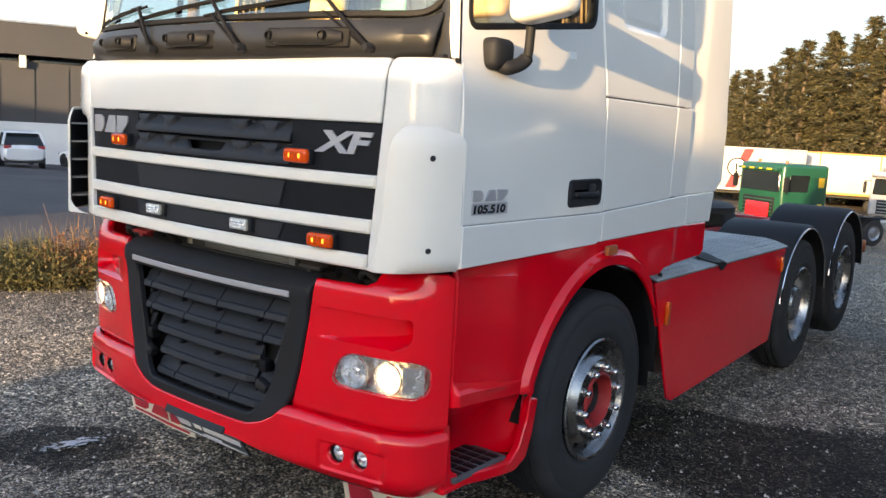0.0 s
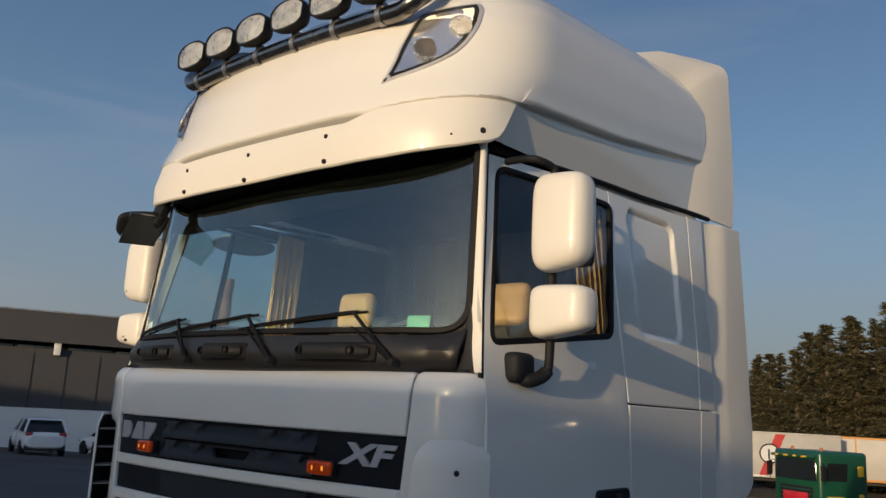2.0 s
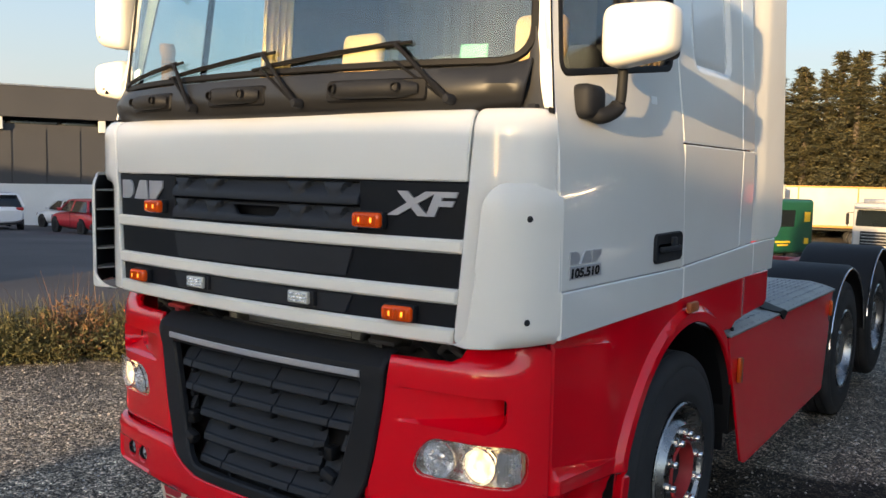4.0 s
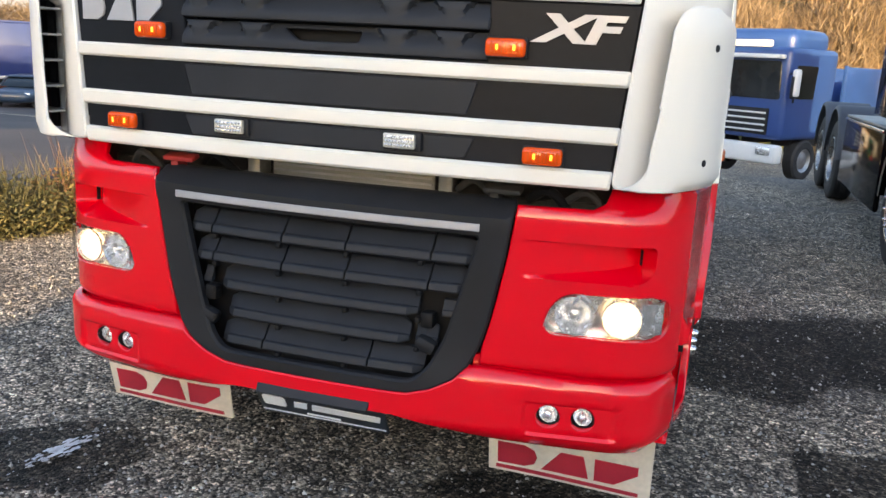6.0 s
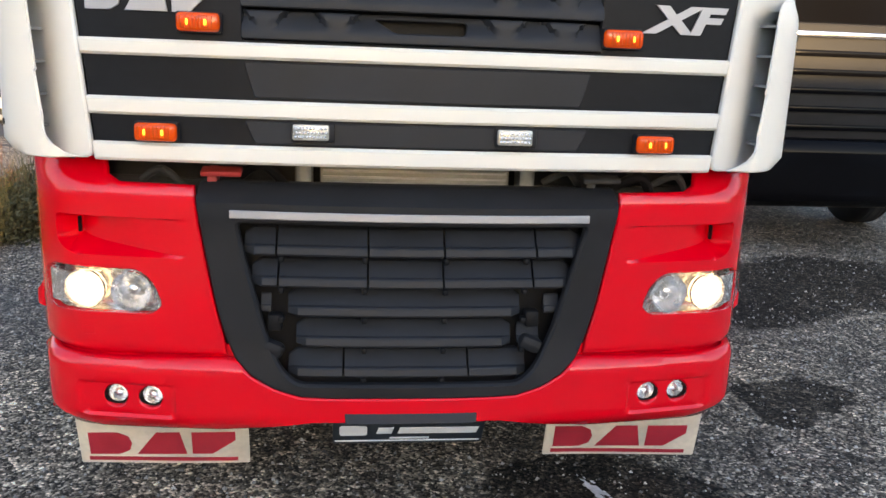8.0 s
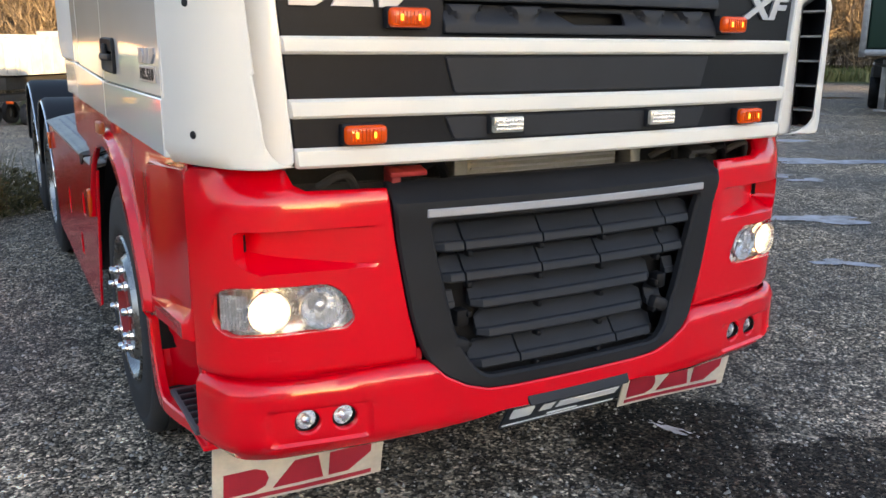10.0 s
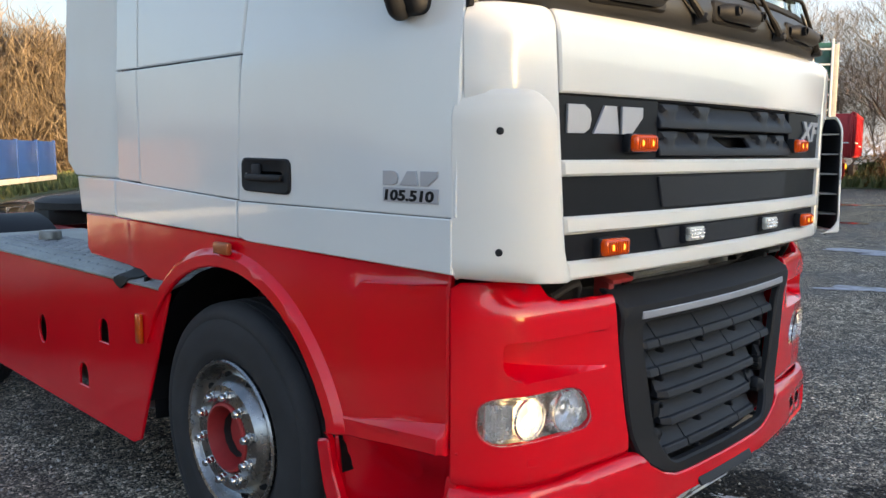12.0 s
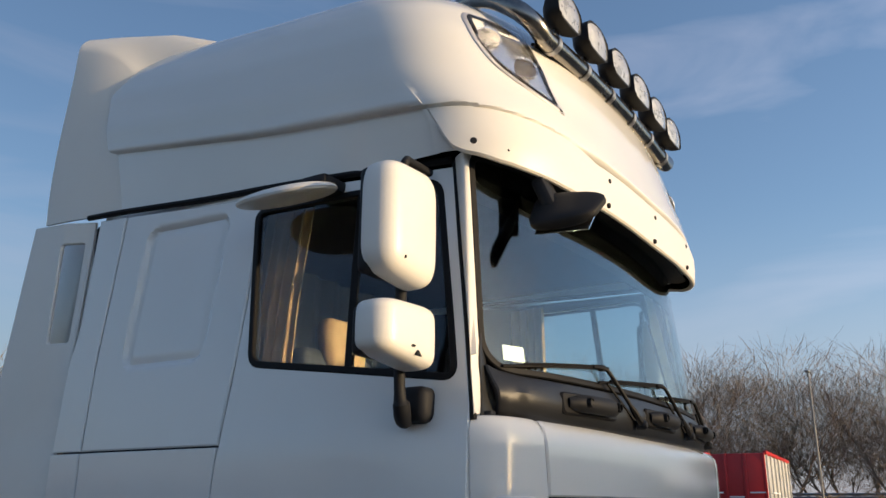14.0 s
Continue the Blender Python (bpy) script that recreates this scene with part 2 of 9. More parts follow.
def rounded(points, r=0.02, n=4):
    """A polygon of 2D points with rounded corners; a point may give its own radius as a third number."""
    p = [Vector(q[:2]) for q in points]
    rad = [q[2] if len(q) > 2 else r for q in points]
    out = []
    for i, c in enumerate(p):
        a, b = p[i - 1], p[(i + 1) % len(p)]
        ra = min(rad[i], (a - c).length * 0.49, (b - c).length * 0.49)
        if ra < 1e-4:
            out.append(c)
            continue
        s, e = c + (a - c).normalized() * ra, c + (b - c).normalized() * ra
        for k in range(n + 1):
            t = k / n
            out.append(s * (1 - t) ** 2 + c * 2 * t * (1 - t) + e * t * t)
    return out


def inside(pts, poly):
    """Which 2D points lie in a polygon."""
    x, y = pts[:, 0], pts[:, 1]
    res = np.zeros(len(pts), bool)
    q = np.array([(v[0], v[1]) for v in poly])
    for (x0, y0), (x1, y1) in zip(q, np.roll(q, -1, 0)):
        if y0 != y1:
            res ^= ((y0 > y) != (y1 > y)) & (x < (x1 - x0) * (y - y0) / (y1 - y0) + x0)
    return res


def resample(poly, step):
    out = []
    for a, b in zip(poly, poly[1:] + poly[:1]):
        a, b = Vector(a[:2]), Vector(b[:2])
        k = max(1, int((b - a).length / step + 0.5))
        out += [a.lerp(b, i / k) for i in range(k) if (b - a).length > 1e-5]
    return out


def offset(poly, d):
    """The polygon moved inwards by d (outwards for a negative d)."""
    area = sum(a[0] * b[1] - b[0] * a[1] for a, b in zip(poly, poly[1:] + poly[:1]))
    s = 1 if area > 0 else -1
    out = []
    for i, c in enumerate(poly):
        a, b = poly[i - 1], poly[(i + 1) % len(poly)]
        e, f = (c - a).normalized(), (b - c).normalized()
        n = Vector((-e.y - f.y, e.x + f.x))
        n = n.normalized() if n.length > 1e-6 else Vector((-e.y, e.x))
        k = max(0.5, n.dot(Vector((-e.y, e.x))))
        out.append(c + n * s * d / k)
    return out


def panel(outer, surf, holes=(), step=0.05, thick=0.012, r=0.004, relief=None, lines=()):
    """A sheet with thickness and softened edges: a 2D outline with holes, laid on the surface surf(u, v). relief(u, v): how far it stands proud; lines: creases to follow."""
    from mathutils.geometry import delaunay_2d_cdt
    loops = []
    for k, lp in enumerate([outer, *holes]):
        ring = resample([Vector(p[:2]) for p in lp], step)
        loops.append((ring, offset(ring, r if k == 0 else -r)))
    pts, edges, edge_of = [], [], []
    for ring, inner in loops:
        for lp, flag in ((ring, 1), (inner, 0)):
            s = len(pts)
            pts += lp
            edge_of += [flag] * len(lp)
            edges += [(s + i, s + (i + 1) % len(lp)) for i in range(len(lp))]
    arr = np.array([(p[0], p[1]) for p in loops[0][0]])
    lo, hi = arr.min(0), arr.max(0)
    gx, gy = np.meshgrid(np.arange(lo[0] + step / 2, hi[0], step), np.arange(lo[1] + step / 2, hi[1], step))
    gx[::2] += step * 0.25
    grid = np.c_[gx.ravel(), gy.ravel()]
    if len(grid):
        keep = inside(grid, offset(loops[0][0], max(r, step * 0.45)))
        for ring, _ in loops[1:]:
            keep &= ~inside(grid, offset(ring, -max(r, step * 0.45)))
        for p in grid[keep]:
            pts.append(Vector(p))
            edge_of.append(0)
    for line in lines:
        s = len(pts)
        pts += [Vector(p) for p in line]
        edge_of += [0] * len(line)
        edges += [(s + i, s + i + 1) for i in range(len(line) - 1)]
    v2, _, tris, vo, _, _ = delaunay_2d_cdt(pts, edges, [], 0, 1e-6)
    cen = np.array([[(v2[f[0]][i] + v2[f[1]][i] + v2[f[2]][i]) / 3 for i in (0, 1)] for f in tris])
    ok = inside(cen, loops[0][0])
    for ring, _ in loops[1:]:
        ok &= ~inside(cen, ring)
    flag = [any(edge_of[k] for k in o) if o else 0 for o in vo]
    e = 1e-3
    verts, normals = [], []
    for p in v2:
        q = Vector(surf(p[0], p[1]))
        du = Vector(surf(p[0] + e, p[1])) - Vector(surf(p[0] - e, p[1]))
        dv = Vector(surf(p[0], p[1] + e)) - Vector(surf(p[0], p[1] - e))
        nn = du.cross(dv).normalized()
        if relief:
            q = q + nn * relief(p[0], p[1])
        verts.append(q)
        normals.append(nn)
    front = [v - (nn * r if f else nn * 0) for v, nn, f in zip(verts, normals, flag)]
    back = [v - nn * thick for v, nn in zip(verts, normals)]
    n = len(front)
    faces, count = [], {}
    for f, k in zip(tris, ok):
        if k:
            faces.append(tuple(f))
            faces.append(tuple(n + i for i in reversed(f)))
            for a, b in zip(f, (*f[1:], f[0])):
                count[(a, b)] = 1
    for a, b in list(count):
        if (b, a) not in count:
            faces.append((b, a, n + a, n + b))
    used = sorted({i for f in faces for i in f})
    where = {i: k for k, i in enumerate(used)}
    allv = front + back
    return [allv[i] for i in used], [tuple(where[i] for i in f) for f in faces]


def joined(*meshes):
    """Several (vertices, faces) as one."""
    v, f = [], []
    for a, b in meshes:
        s = len(v)
        v += list(a)
        f += [tuple(i + s for i in q) for q in b]
    return v, f


def raw(bm):
    v = [x.co.copy() for x in bm.verts]
    bm.verts.index_update()
    f = [tuple(x.index for x in q.verts) for q in bm.faces]
    bm.free()
    return v, f


def mirrored(mesh):
    return [Vector((-p[0], p[1], p[2])) for p in mesh[0]], [tuple(reversed(f)) for f in mesh[1]]


def lettering(text, height, material, name, parent, put, thick=0.004, shear=0.0, width=None):
    """Words in the built-in font; put(x, y, d) lays the flat letters out, d being the height above the surface."""
    cu = bpy.data.curves.new("letters", "FONT")
    cu.body, cu.size, cu.shear, cu.extrude, cu.resolution_u = text, height / 0.7, shear, thick / 2, 3
    cu.offset = 0.006 * height / 0.1
    tmp = new("letters", cu)
    me = bpy.data.meshes.new_from_object(tmp.evaluated_get(bpy.context.evaluated_depsgraph_get()))
    bpy.data.objects.remove(tmp)
    xs = [v.co.x for v in me.vertices]
    k = width / (max(xs) - min(xs)) if width else 1
    for v in me.vertices:
        v.co = put((v.co.x - min(xs)) * k, v.co.y, v.co.z + thick / 2)
    me.name = name
    me.materials.append(material)
    ob = new(name, me)
    ob.parent = parent
    return ob


# ---- ground ----
def ground_mat():
    m = bpy.data.materials.new("wet_gravel")
    m.use_nodes = True
    n, l = m.node_tree.nodes, m.node_tree.links
    b = n["Principled BSDF"]
    tc = n.new("ShaderNodeTexCoord")
    vor = n.new("ShaderNodeTexVoronoi")
    vor.inputs["Scale"].default_value = 92
    vor2 = n.new("ShaderNodeTexVoronoi")
    vor2.inputs["Scale"].default_value = 34
    nz = n.new("ShaderNodeTexNoise")
    nz.inputs["Scale"].default_value, nz.inputs["Detail"].default_value = 0.55, 7.0
    for t in (vor, vor2, nz):
        l.new(tc.outputs["Object"], t.inputs["Vector"])
    hue = n.new("ShaderNodeSeparateColor")
    l.new(vor.outputs["Color"], hue.inputs["Color"])
    stone = n.new("ShaderNodeValToRGB")
    e = stone.color_ramp.elements
    e[0].position, e[0].color = 0.0, (0.022, 0.021, 0.021, 1)
    e[1].position, e[1].color = 1.0, (0.85, 0.83, 0.78, 1)
    for pos, c in ((0.34, (0.085, 0.080, 0.075, 1)), (0.60, (0.20, 0.19, 0.175, 1)), (0.82, (0.42, 0.395, 0.36, 1)), (0.95, (0.66, 0.63, 0.58, 1))):
        k = e.new(pos)
        k.color = c
    l.new(hue.outputs["Red"], stone.inputs["Fac"])
    patch = n.new("ShaderNodeValToRGB")
    patch.color_ramp.elements[0].position, patch.color_ramp.elements[1].position = 0.38, 0.66
    patch.color_ramp.elements[0].color, patch.color_ramp.elements[1].color = (0.72, 0.66, 0.60, 1), (1.50, 1.34, 1.15, 1)
    l.new(nz.outputs["Fac"], patch.inputs["Fac"])
    mix = n.new("ShaderNodeMixRGB")
    mix.blend_type = 'MULTIPLY'
    mix.inputs["Fac"].default_value = 1
    hue2 = n.new("ShaderNodeSeparateColor")
    l.new(vor2.outputs["Color"], hue2.inputs["Color"])
    clump = n.new("ShaderNodeValToRGB")
    clump.color_ramp.elements[0].color, clump.color_ramp.elements[1].color = (0.42, 0.41, 0.40, 1), (1.65, 1.60, 1.52, 1)
    clump.color_ramp.elements.new(0.55).color = (0.86, 0.84, 0.81, 1)
    l.new(hue2.outputs["Green"], clump.inputs["Fac"])
    mid = n.new("ShaderNodeTexNoise")
    mid.inputs["Scale"].default_value, mid.inputs["Detail"].default_value = 5.0, 4.0
    l.new(tc.outputs["Object"], mid.inputs["Vector"])
    tone = n.new("ShaderNodeMapRange")
    tone.inputs["From Min"].default_value, tone.inputs["From Max"].default_value = 0.3, 0.7
    tone.inputs["To Min"].default_value, tone.inputs["To Max"].default_value = 0.62, 1.38
    l.new(mid.outputs["Fac"], tone.inputs["Value"])
    both_ = n.new("ShaderNodeVectorMath")
    both_.operation = 'MULTIPLY'
    l.new(stone.outputs["Color"], both_.inputs[0]), l.new(clump.outputs["Color"], both_.inputs[1])
    toned = n.new("ShaderNodeVectorMath")
    toned.operation = 'SCALE'
    l.new(both_.outputs[0], toned.inputs[0]), l.new(tone.outputs["Result"], toned.inputs["Scale"])
    l.new(toned.outputs[0], mix.inputs["Color1"]), l.new(patch.outputs["Color"], mix.inputs["Color2"])
    # soaked patches: ragged ellipses, darker and glossier
    wob = n.new("ShaderNodeTexNoise")
    wob.inputs["Scale"].default_value, wob.inputs["Detail"].default_value = 1.7, 6.0
    l.new(tc.outputs["Object"], wob.inputs["Vector"])
    sub = n.new("ShaderNodeVectorMath")
    sub.operation = 'MULTIPLY_ADD'
    sub.inputs[1].default_value = (0.9, 0.9, 0)
    l.new(wob.outputs["Color"], sub.inputs[0]), l.new(tc.outputs["Object"], sub.inputs[2])
    wet = None
    for cx, cy, rx, ry, turn in WET:
        mp = n.new("ShaderNodeMapping")
        mp.vector_type = 'TEXTURE'
        mp.inputs["Location"].default_value = (cx + 0.45, cy + 0.45, 0)
        mp.inputs["Rotation"].default_value = (0, 0, turn)
        mp.inputs["Scale"].default_value = (rx, ry, 1)
        gr = n.new("ShaderNodeTexGradient")
        gr.gradient_type = 'SPHERICAL'
        l.new(sub.outputs[0], mp.inputs["Vector"]), l.new(mp.outputs["Vector"], gr.inputs["Vector"])
        if wet is None:
            wet = gr.outputs["Fac"]
        else:
            mx = n.new("ShaderNodeMath")
            mx.operation = 'MAXIMUM'
            l.new(wet, mx.inputs[0]), l.new(gr.outputs["Fac"], mx.inputs[1])
            wet = mx.outputs[0]
    wr_ = n.new("ShaderNodeMapRange")
    wr_.inputs["From Min"].default_value, wr_.inputs["From Max"].default_value = 0.08, 0.20
    l.new(wet, wr_.inputs["Value"])
    soak = n.new("ShaderNodeMixRGB")
    soak.blend_type = 'MULTIPLY'
    soak.inputs["Color2"].default_value = (0.19, 0.185, 0.18, 1)
    l.new(wr_.outputs["Result"], soak.inputs["Fac"]), l.new(mix.outputs["Color"], soak.inputs["Color1"])
    l.new(soak.outputs["Color"], b.inputs["Base Color"])
    rr = n.new("ShaderNodeMapRange")
    rr.inputs["From Min"].default_value, rr.inputs["From Max"].default_value = 0.35, 0.65
    rr.inputs["To Min"].default_value, rr.inputs["To Max"].default_value = 0.45, 0.85
    l.new(nz.outputs["Fac"], rr.inputs["Value"]), 
    rx_ = n.new("ShaderNodeMixRGB")
    rx_.inputs["Color2"].default_value = (0.7, 0.7, 0.7, 1)
    l.new(wr_.outputs["Result"], rx_.inputs["Fac"]), l.new(rr.outputs["Result"], rx_.inputs["Color1"]), l.new(rx_.outputs["Color"], b.inputs["Roughness"])
    add = n.new("ShaderNodeMath")
    add.operation = 'ADD'
    l.new(vor.outputs["Distance"], add.inputs[0]), l.new(vor2.outputs["Distance"], add.inputs[1])
    bp = n.new("ShaderNodeBump")
    bp.inputs["Strength"].default_value, bp.inputs["Distance"].default_value = 0.8, 0.008
    bp.invert = True
    b.inputs["Specular IOR Level"].default_value = 0.14
    l.new(add.outputs[0], bp.inputs["Height"]), l.new(bp.outputs["Normal"], b.inputs["Normal"])
    return m


WET = ((1.62, 2.72, 1.25, 0.85, 0.35), (2.5, 3.0, 1.3, 0.85, 0.3), (3.4, 3.3, 1.4, 0.8, 0.2), (0.66, 0.18, 0.62, 0.48, 0.5), (-1.1, 0.05, 0.5, 0.30, 0.9), (1.95, 1.10, 0.42, 0.22, 0.5), (1.2, -0.28, 0.45, 0.28, 0.3))
GRAVEL = ground_mat()


def fall(x, y):
    """The yard drops away behind the lorry, and the car park slopes down beyond the weeds."""
    def st(a, b, v):
        t = min(1.0, max(0.0, (v - a) / (b - a)))
        return t * t * (3 - 2 * t)
    back = float(np.interp(y, [12, 26, 38, 46], [0.0, -1.7, -1.95, -2.3])) * st(16, 2, x) * st(-62, -40, x)
    west = -min(2.4, 0.018 * max(0.0, -x - 6) + 0.05 * max(0.0, y - 7)) * st(-2, -9, x) * st(-140, -80, x) * st(150, 90, y)
    return min(back, west)


xs = sorted({*np.linspace(-70, 30, 51), -900.0, -300.0, -140.0, 60.0, 120.0, 300.0, 900.0})
ys = sorted({*np.linspace(-10, 60, 36), -900.0, -200.0, -60.0, 90.0, 150.0, 400.0, 900.0})
gv = [(x, y, fall(x, y)) for y in ys for x in xs]
kx = len(xs)
gm = bpy.data.meshes.new("ground")
gm.from_pydata(gv, [], [(j * kx + i, j * kx + i + 1, (j + 1) * kx + i + 1, (j + 1) * kx + i) for j in range(len(ys) - 1) for i in range(kx - 1)])
gm.polygons.foreach_set("use_smooth", [True] * len(gm.polygons))
gm.materials.append(GRAVEL)
tagged(new("ground", gm), "dark damp gravel yard reaching to the horizon", "ground", kind="structure")


def blob(name, cx, cy, rx, ry, turn, material, z, label, category, seed, kind="structure", rough=0.22, parent=None):
    """A thin flat patch with a ragged outline."""
    rnd = random.Random(seed)
    ph = [rnd.uniform(0, 6.28) for _ in range(6)]
    n = 72
    v = [(cx, cy, z)]
    for i in range(n):
        a = 2 * math.pi * i / n
        q = 1 + rough * (math.sin(2 * a + ph[0]) * 0.6 + math.sin(3 * a + ph[1]) * 0.6 + math.sin(5 * a + ph[2]) * 0.3 + math.sin(9 * a + ph[3]) * 0.14 + math.sin(17 * a + ph[4]) * 0.07)
        x, y = rx * q * math.cos(a), ry * q * math.sin(a)
        c, s = math.cos(turn), math.sin(turn)
        v.append((cx + c * x - s * y, cy + s * x + c * y, z))
    me = bpy.data.meshes.new(name)
    me.from_pydata(v, [], [(0, i + 1, (i + 1) % n + 1) for i in range(n)])
    me.materials.append(material)
    return tagged(new(name, me), label, category, kind=kind)


WATER = mat("puddle_water", (0.012, 0.012, 0.012), 0.12, vary=0.4, scale=3, fine=30, rvary=0.05, spec=0.6)
ICE = mat("frozen_puddle", (0.42, 0.44, 0.50), 0.35, vary=0.5, scale=7, fine=60, dark=(0.05, 0.05, 0.06), rvary=0.15)
ASPHALT = mat("asphalt", (0.072, 0.060, 0.060), 0.8, vary=0.6, scale=0.35, fine=70, bump=0.4, depth=0.006)
for i, (cx, cy, rx, ry, t) in enumerate(((5.1, 3.0, 0.42, 0.20, -0.4), (8.7, 5.65, 0.75, 0.34, -0.5), (7.0, 5.1, 0.26, 0.14, -0.6), (7.05, 4.6, 0.20, 0.12, -0.6), (3.86, 1.82, 0.17, 0.10, -0.5), (10.2, 7.9, 0.5, 0.3, -0.5), (15.5, 12.0, 0.9, 0.5, -0.7), (7.7, 1.85, 0.5, 0.22, -1.1), (11.8, 2.9, 0.8, 0.35, -1.1), (9.6, 4.2, 0.35, 0.16, -0.8), (17.0, 6.5, 1.2, 0.5, -1.0), (24.0, 9.0, 1.8, 0.6, -1.0), (21.0, 16.0, 1.4, 0.6, -0.7), (-9.0, 16.0, 1.2, 0.14, 0.2))):
    tagged(blob("puddle", cx, cy, rx, ry, t, ICE if i < 10 else WATER, 0.009, "shallow puddle, partly frozen and pale" if i < 10 else "shallow puddle mirroring the sky", "puddle", 40 + i, rough=0.55), group="puddles in the yard")
FOAM = mat("frozen_foam", (0.62, 0.63, 0.66), 0.5, vary=0.35, scale=14, fine=90, bump=0.3)
rf_ = random.Random(77)
for cx, cy, turn, spread, count in ((-1.08, 0.08, 1.42, 0.10, 90), (0.73, 0.34, -1.15, 0.07, 42)):
    v, f = [], []
    for k in range(count):
        a, w = rf_.gauss(0, spread), rf_.gauss(0, spread * 0.20)
        px_, py_ = cx + a * math.cos(turn) - w * math.sin(turn), cy + a * math.sin(turn) + w * math.cos(turn)
        rad, st = rf_.uniform(0.004, 0.013) * (1.3 - min(1.0, abs(a) / (2 * spread))), len(v)
        v.append((px_, py_, 0.0115 + 0.0002 * k))
        for q in range(14):
            ang, rr_ = 2 * math.pi * q / 14, rad * rf_.uniform(0.55, 1.25)
            x_, y_ = rr_ * 2.0 * math.cos(ang), rr_ * 0.8 * math.sin(ang)
            v.append((px_ + x_ * math.cos(turn) - y_ * math.sin(turn), py_ + x_ * math.sin(turn) + y_ * math.cos(turn), 0.0105 + 0.0002 * k))
        f += [(st, st + 1 + q, st + 1 + (q + 1) % 14) for q in range(14)]
    me = bpy.data.meshes.new("ice_patch")
    me.from_pydata(v, [], f)
    me.materials.append(FOAM)
    tagged(new("ice_patch", me), "pale frozen foam on a shallow puddle", "ice", kind="stuff")
# loose stones where the camera passes
rnd = np.random.default_rng(5)
cnt = 108000
px, py = rnd.uniform(-5.2, 4.6, cnt), rnd.uniform(-2.3, 8.5, cnt)
keep = np.ones(cnt, bool)
for cx, cy, rx, ry, turn in WET:
    c_, s_ = math.cos(turn), math.sin(turn)
    du, dv = px - cx, py - cy
    keep &= (((du * c_ + dv * s_) / (rx * 0.75)) ** 2 + ((dv * c_ - du * s_) / (ry * 0.75)) ** 2 > rnd.uniform(0.2, 1.3, cnt)) | (rnd.random(cnt) < 0.45)
px, py = px[keep], py[keep]
cnt = len(px)
sz = 0.0025 + 0.0095 * rnd.random(cnt) ** 3.4
oc = np.array([(1, 0, -0.3), (0, 1, -0.3), (-1, 0, -0.3), (0, -1, -0.3), (0.1, 0, 0.7)])
vv = oc[None] * (0.6 + 0.7 * rnd.random((cnt, 5, 1))) * sz[:, None, None]
ang = rnd.uniform(0, 6.28, cnt)
ca, sa = np.cos(ang)[:, None], np.sin(ang)[:, None]
vv = np.stack([vv[..., 0] * ca - vv[..., 1] * sa + px[:, None], vv[..., 0] * sa + vv[..., 1] * ca + py[:, None], vv[..., 2] + 0.25 * sz[:, None] + 0.004], -1)
tri = np.array([(0, 1, 4), (1, 2, 4), (2, 3, 4), (3, 0, 4)])
ff = (tri[None] + 5 * np.arange(cnt)[:, None, None]).reshape(-1, 3)
STONE = bpy.data.materials.new("loose_stone")
STONE.use_nodes = True
sn, sl = STONE.node_tree.nodes, STONE.node_tree.links
geo, rmp = sn.new("ShaderNodeNewGeometry"), sn.new("ShaderNodeValToRGB")
e = rmp.color_ramp.elements
e[0].color, e[1].color = (0.040, 0.036, 0.033, 1), (0.62, 0.59, 0.53, 1)
e.new(0.45).color = (0.12, 0.115, 0.108, 1)
e.new(0.80).color = (0.33, 0.315, 0.29, 1)
sl.new(geo.outputs["Random Per Island"], rmp.inputs["Fac"])
sl.new(rmp.outputs["Color"], sn["Principled BSDF"].inputs["Base Color"])
sn["Principled BSDF"].inputs["Roughness"].default_value = 0.6
me = bpy.data.meshes.new("gravel_stones")
me.from_pydata(vv.reshape(-1, 3).tolist(), [], ff.tolist())
me.materials.append(STONE)
tagged(new("gravel_stones", me), "small loose grey and pale stones on the yard", "gravel", kind="stuff")
# the car park beyond the weeds
am = bpy.data.meshes.new("asphalt_lot")
an = 30
av = []
for ia in range(an + 1):
    fa = ia / an
    near_edge = Vector((-12.0, -14.0)).lerp(Vector((-7.2, -2.0)), min(1, fa * 3)) if fa < 1 / 3 else Vector((-7.2, -2.0)).lerp(Vector((-3.4, 6.2)), min(1, fa * 3 - 1)) if fa < 2 / 3 else Vector((-3.4, 6.2)).lerp(Vector((-9.0, 52.0)), fa * 3 - 2)
    far_edge = Vector((-62.0, -14.0 + 66 * fa))
    for ib in range(an + 1):
        q = near_edge.lerp(far_edge, ib / an)
        av.append((q.x, q.y, fall(q.x, q.y) + 0.004 + 0.03 * min(1.0, ib / 4)))
am.from_pydata(av, [], [(a * (an + 1) + b, a * (an + 1) + b + 1, (a + 1) * (an + 1) + b + 1, (a + 1) * (an + 1) + b) for a in range(an) for b in range(an)])
am.materials.append(ASPHALT)
tagged(new("asphalt_lot", am), "dark worn asphalt of a car park", "asphalt", kind="structure")


# ---- the lorry: forward is -y, its middle is x = 0 ----
def ss(a, b, x):
    """A smooth step from 0 at a to 1 at b."""
    t = min(1.0, max(0.0, (x - a) / (b - a)))
    return t * t * (3 - 2 * t)


def bump(x, c, w):
    return math.exp(-((x - c) / w) ** 2)


_bez = [Vector(p) for p in ((0.92, 0.110), (1.176, 0.149), (1.235, 0.14), (1.235, 0.40))]
_cor = [_bez[0] * (1 - t) ** 3 + _bez[1] * 3 * t * (1 - t) ** 2 + _bez[2] * 3 * t * t * (1 - t) + _bez[3] * t ** 3 for t in np.linspace(0, 1, 60)]
_len = np.r_[0, np.cumsum([(b - a).length for a, b in zip(_cor, _cor[1:])])]
_cx, _cy = np.array([p.x for p in _cor]), np.array([p.y for p in _cor])
UEND = 0.92 + _len[-1]


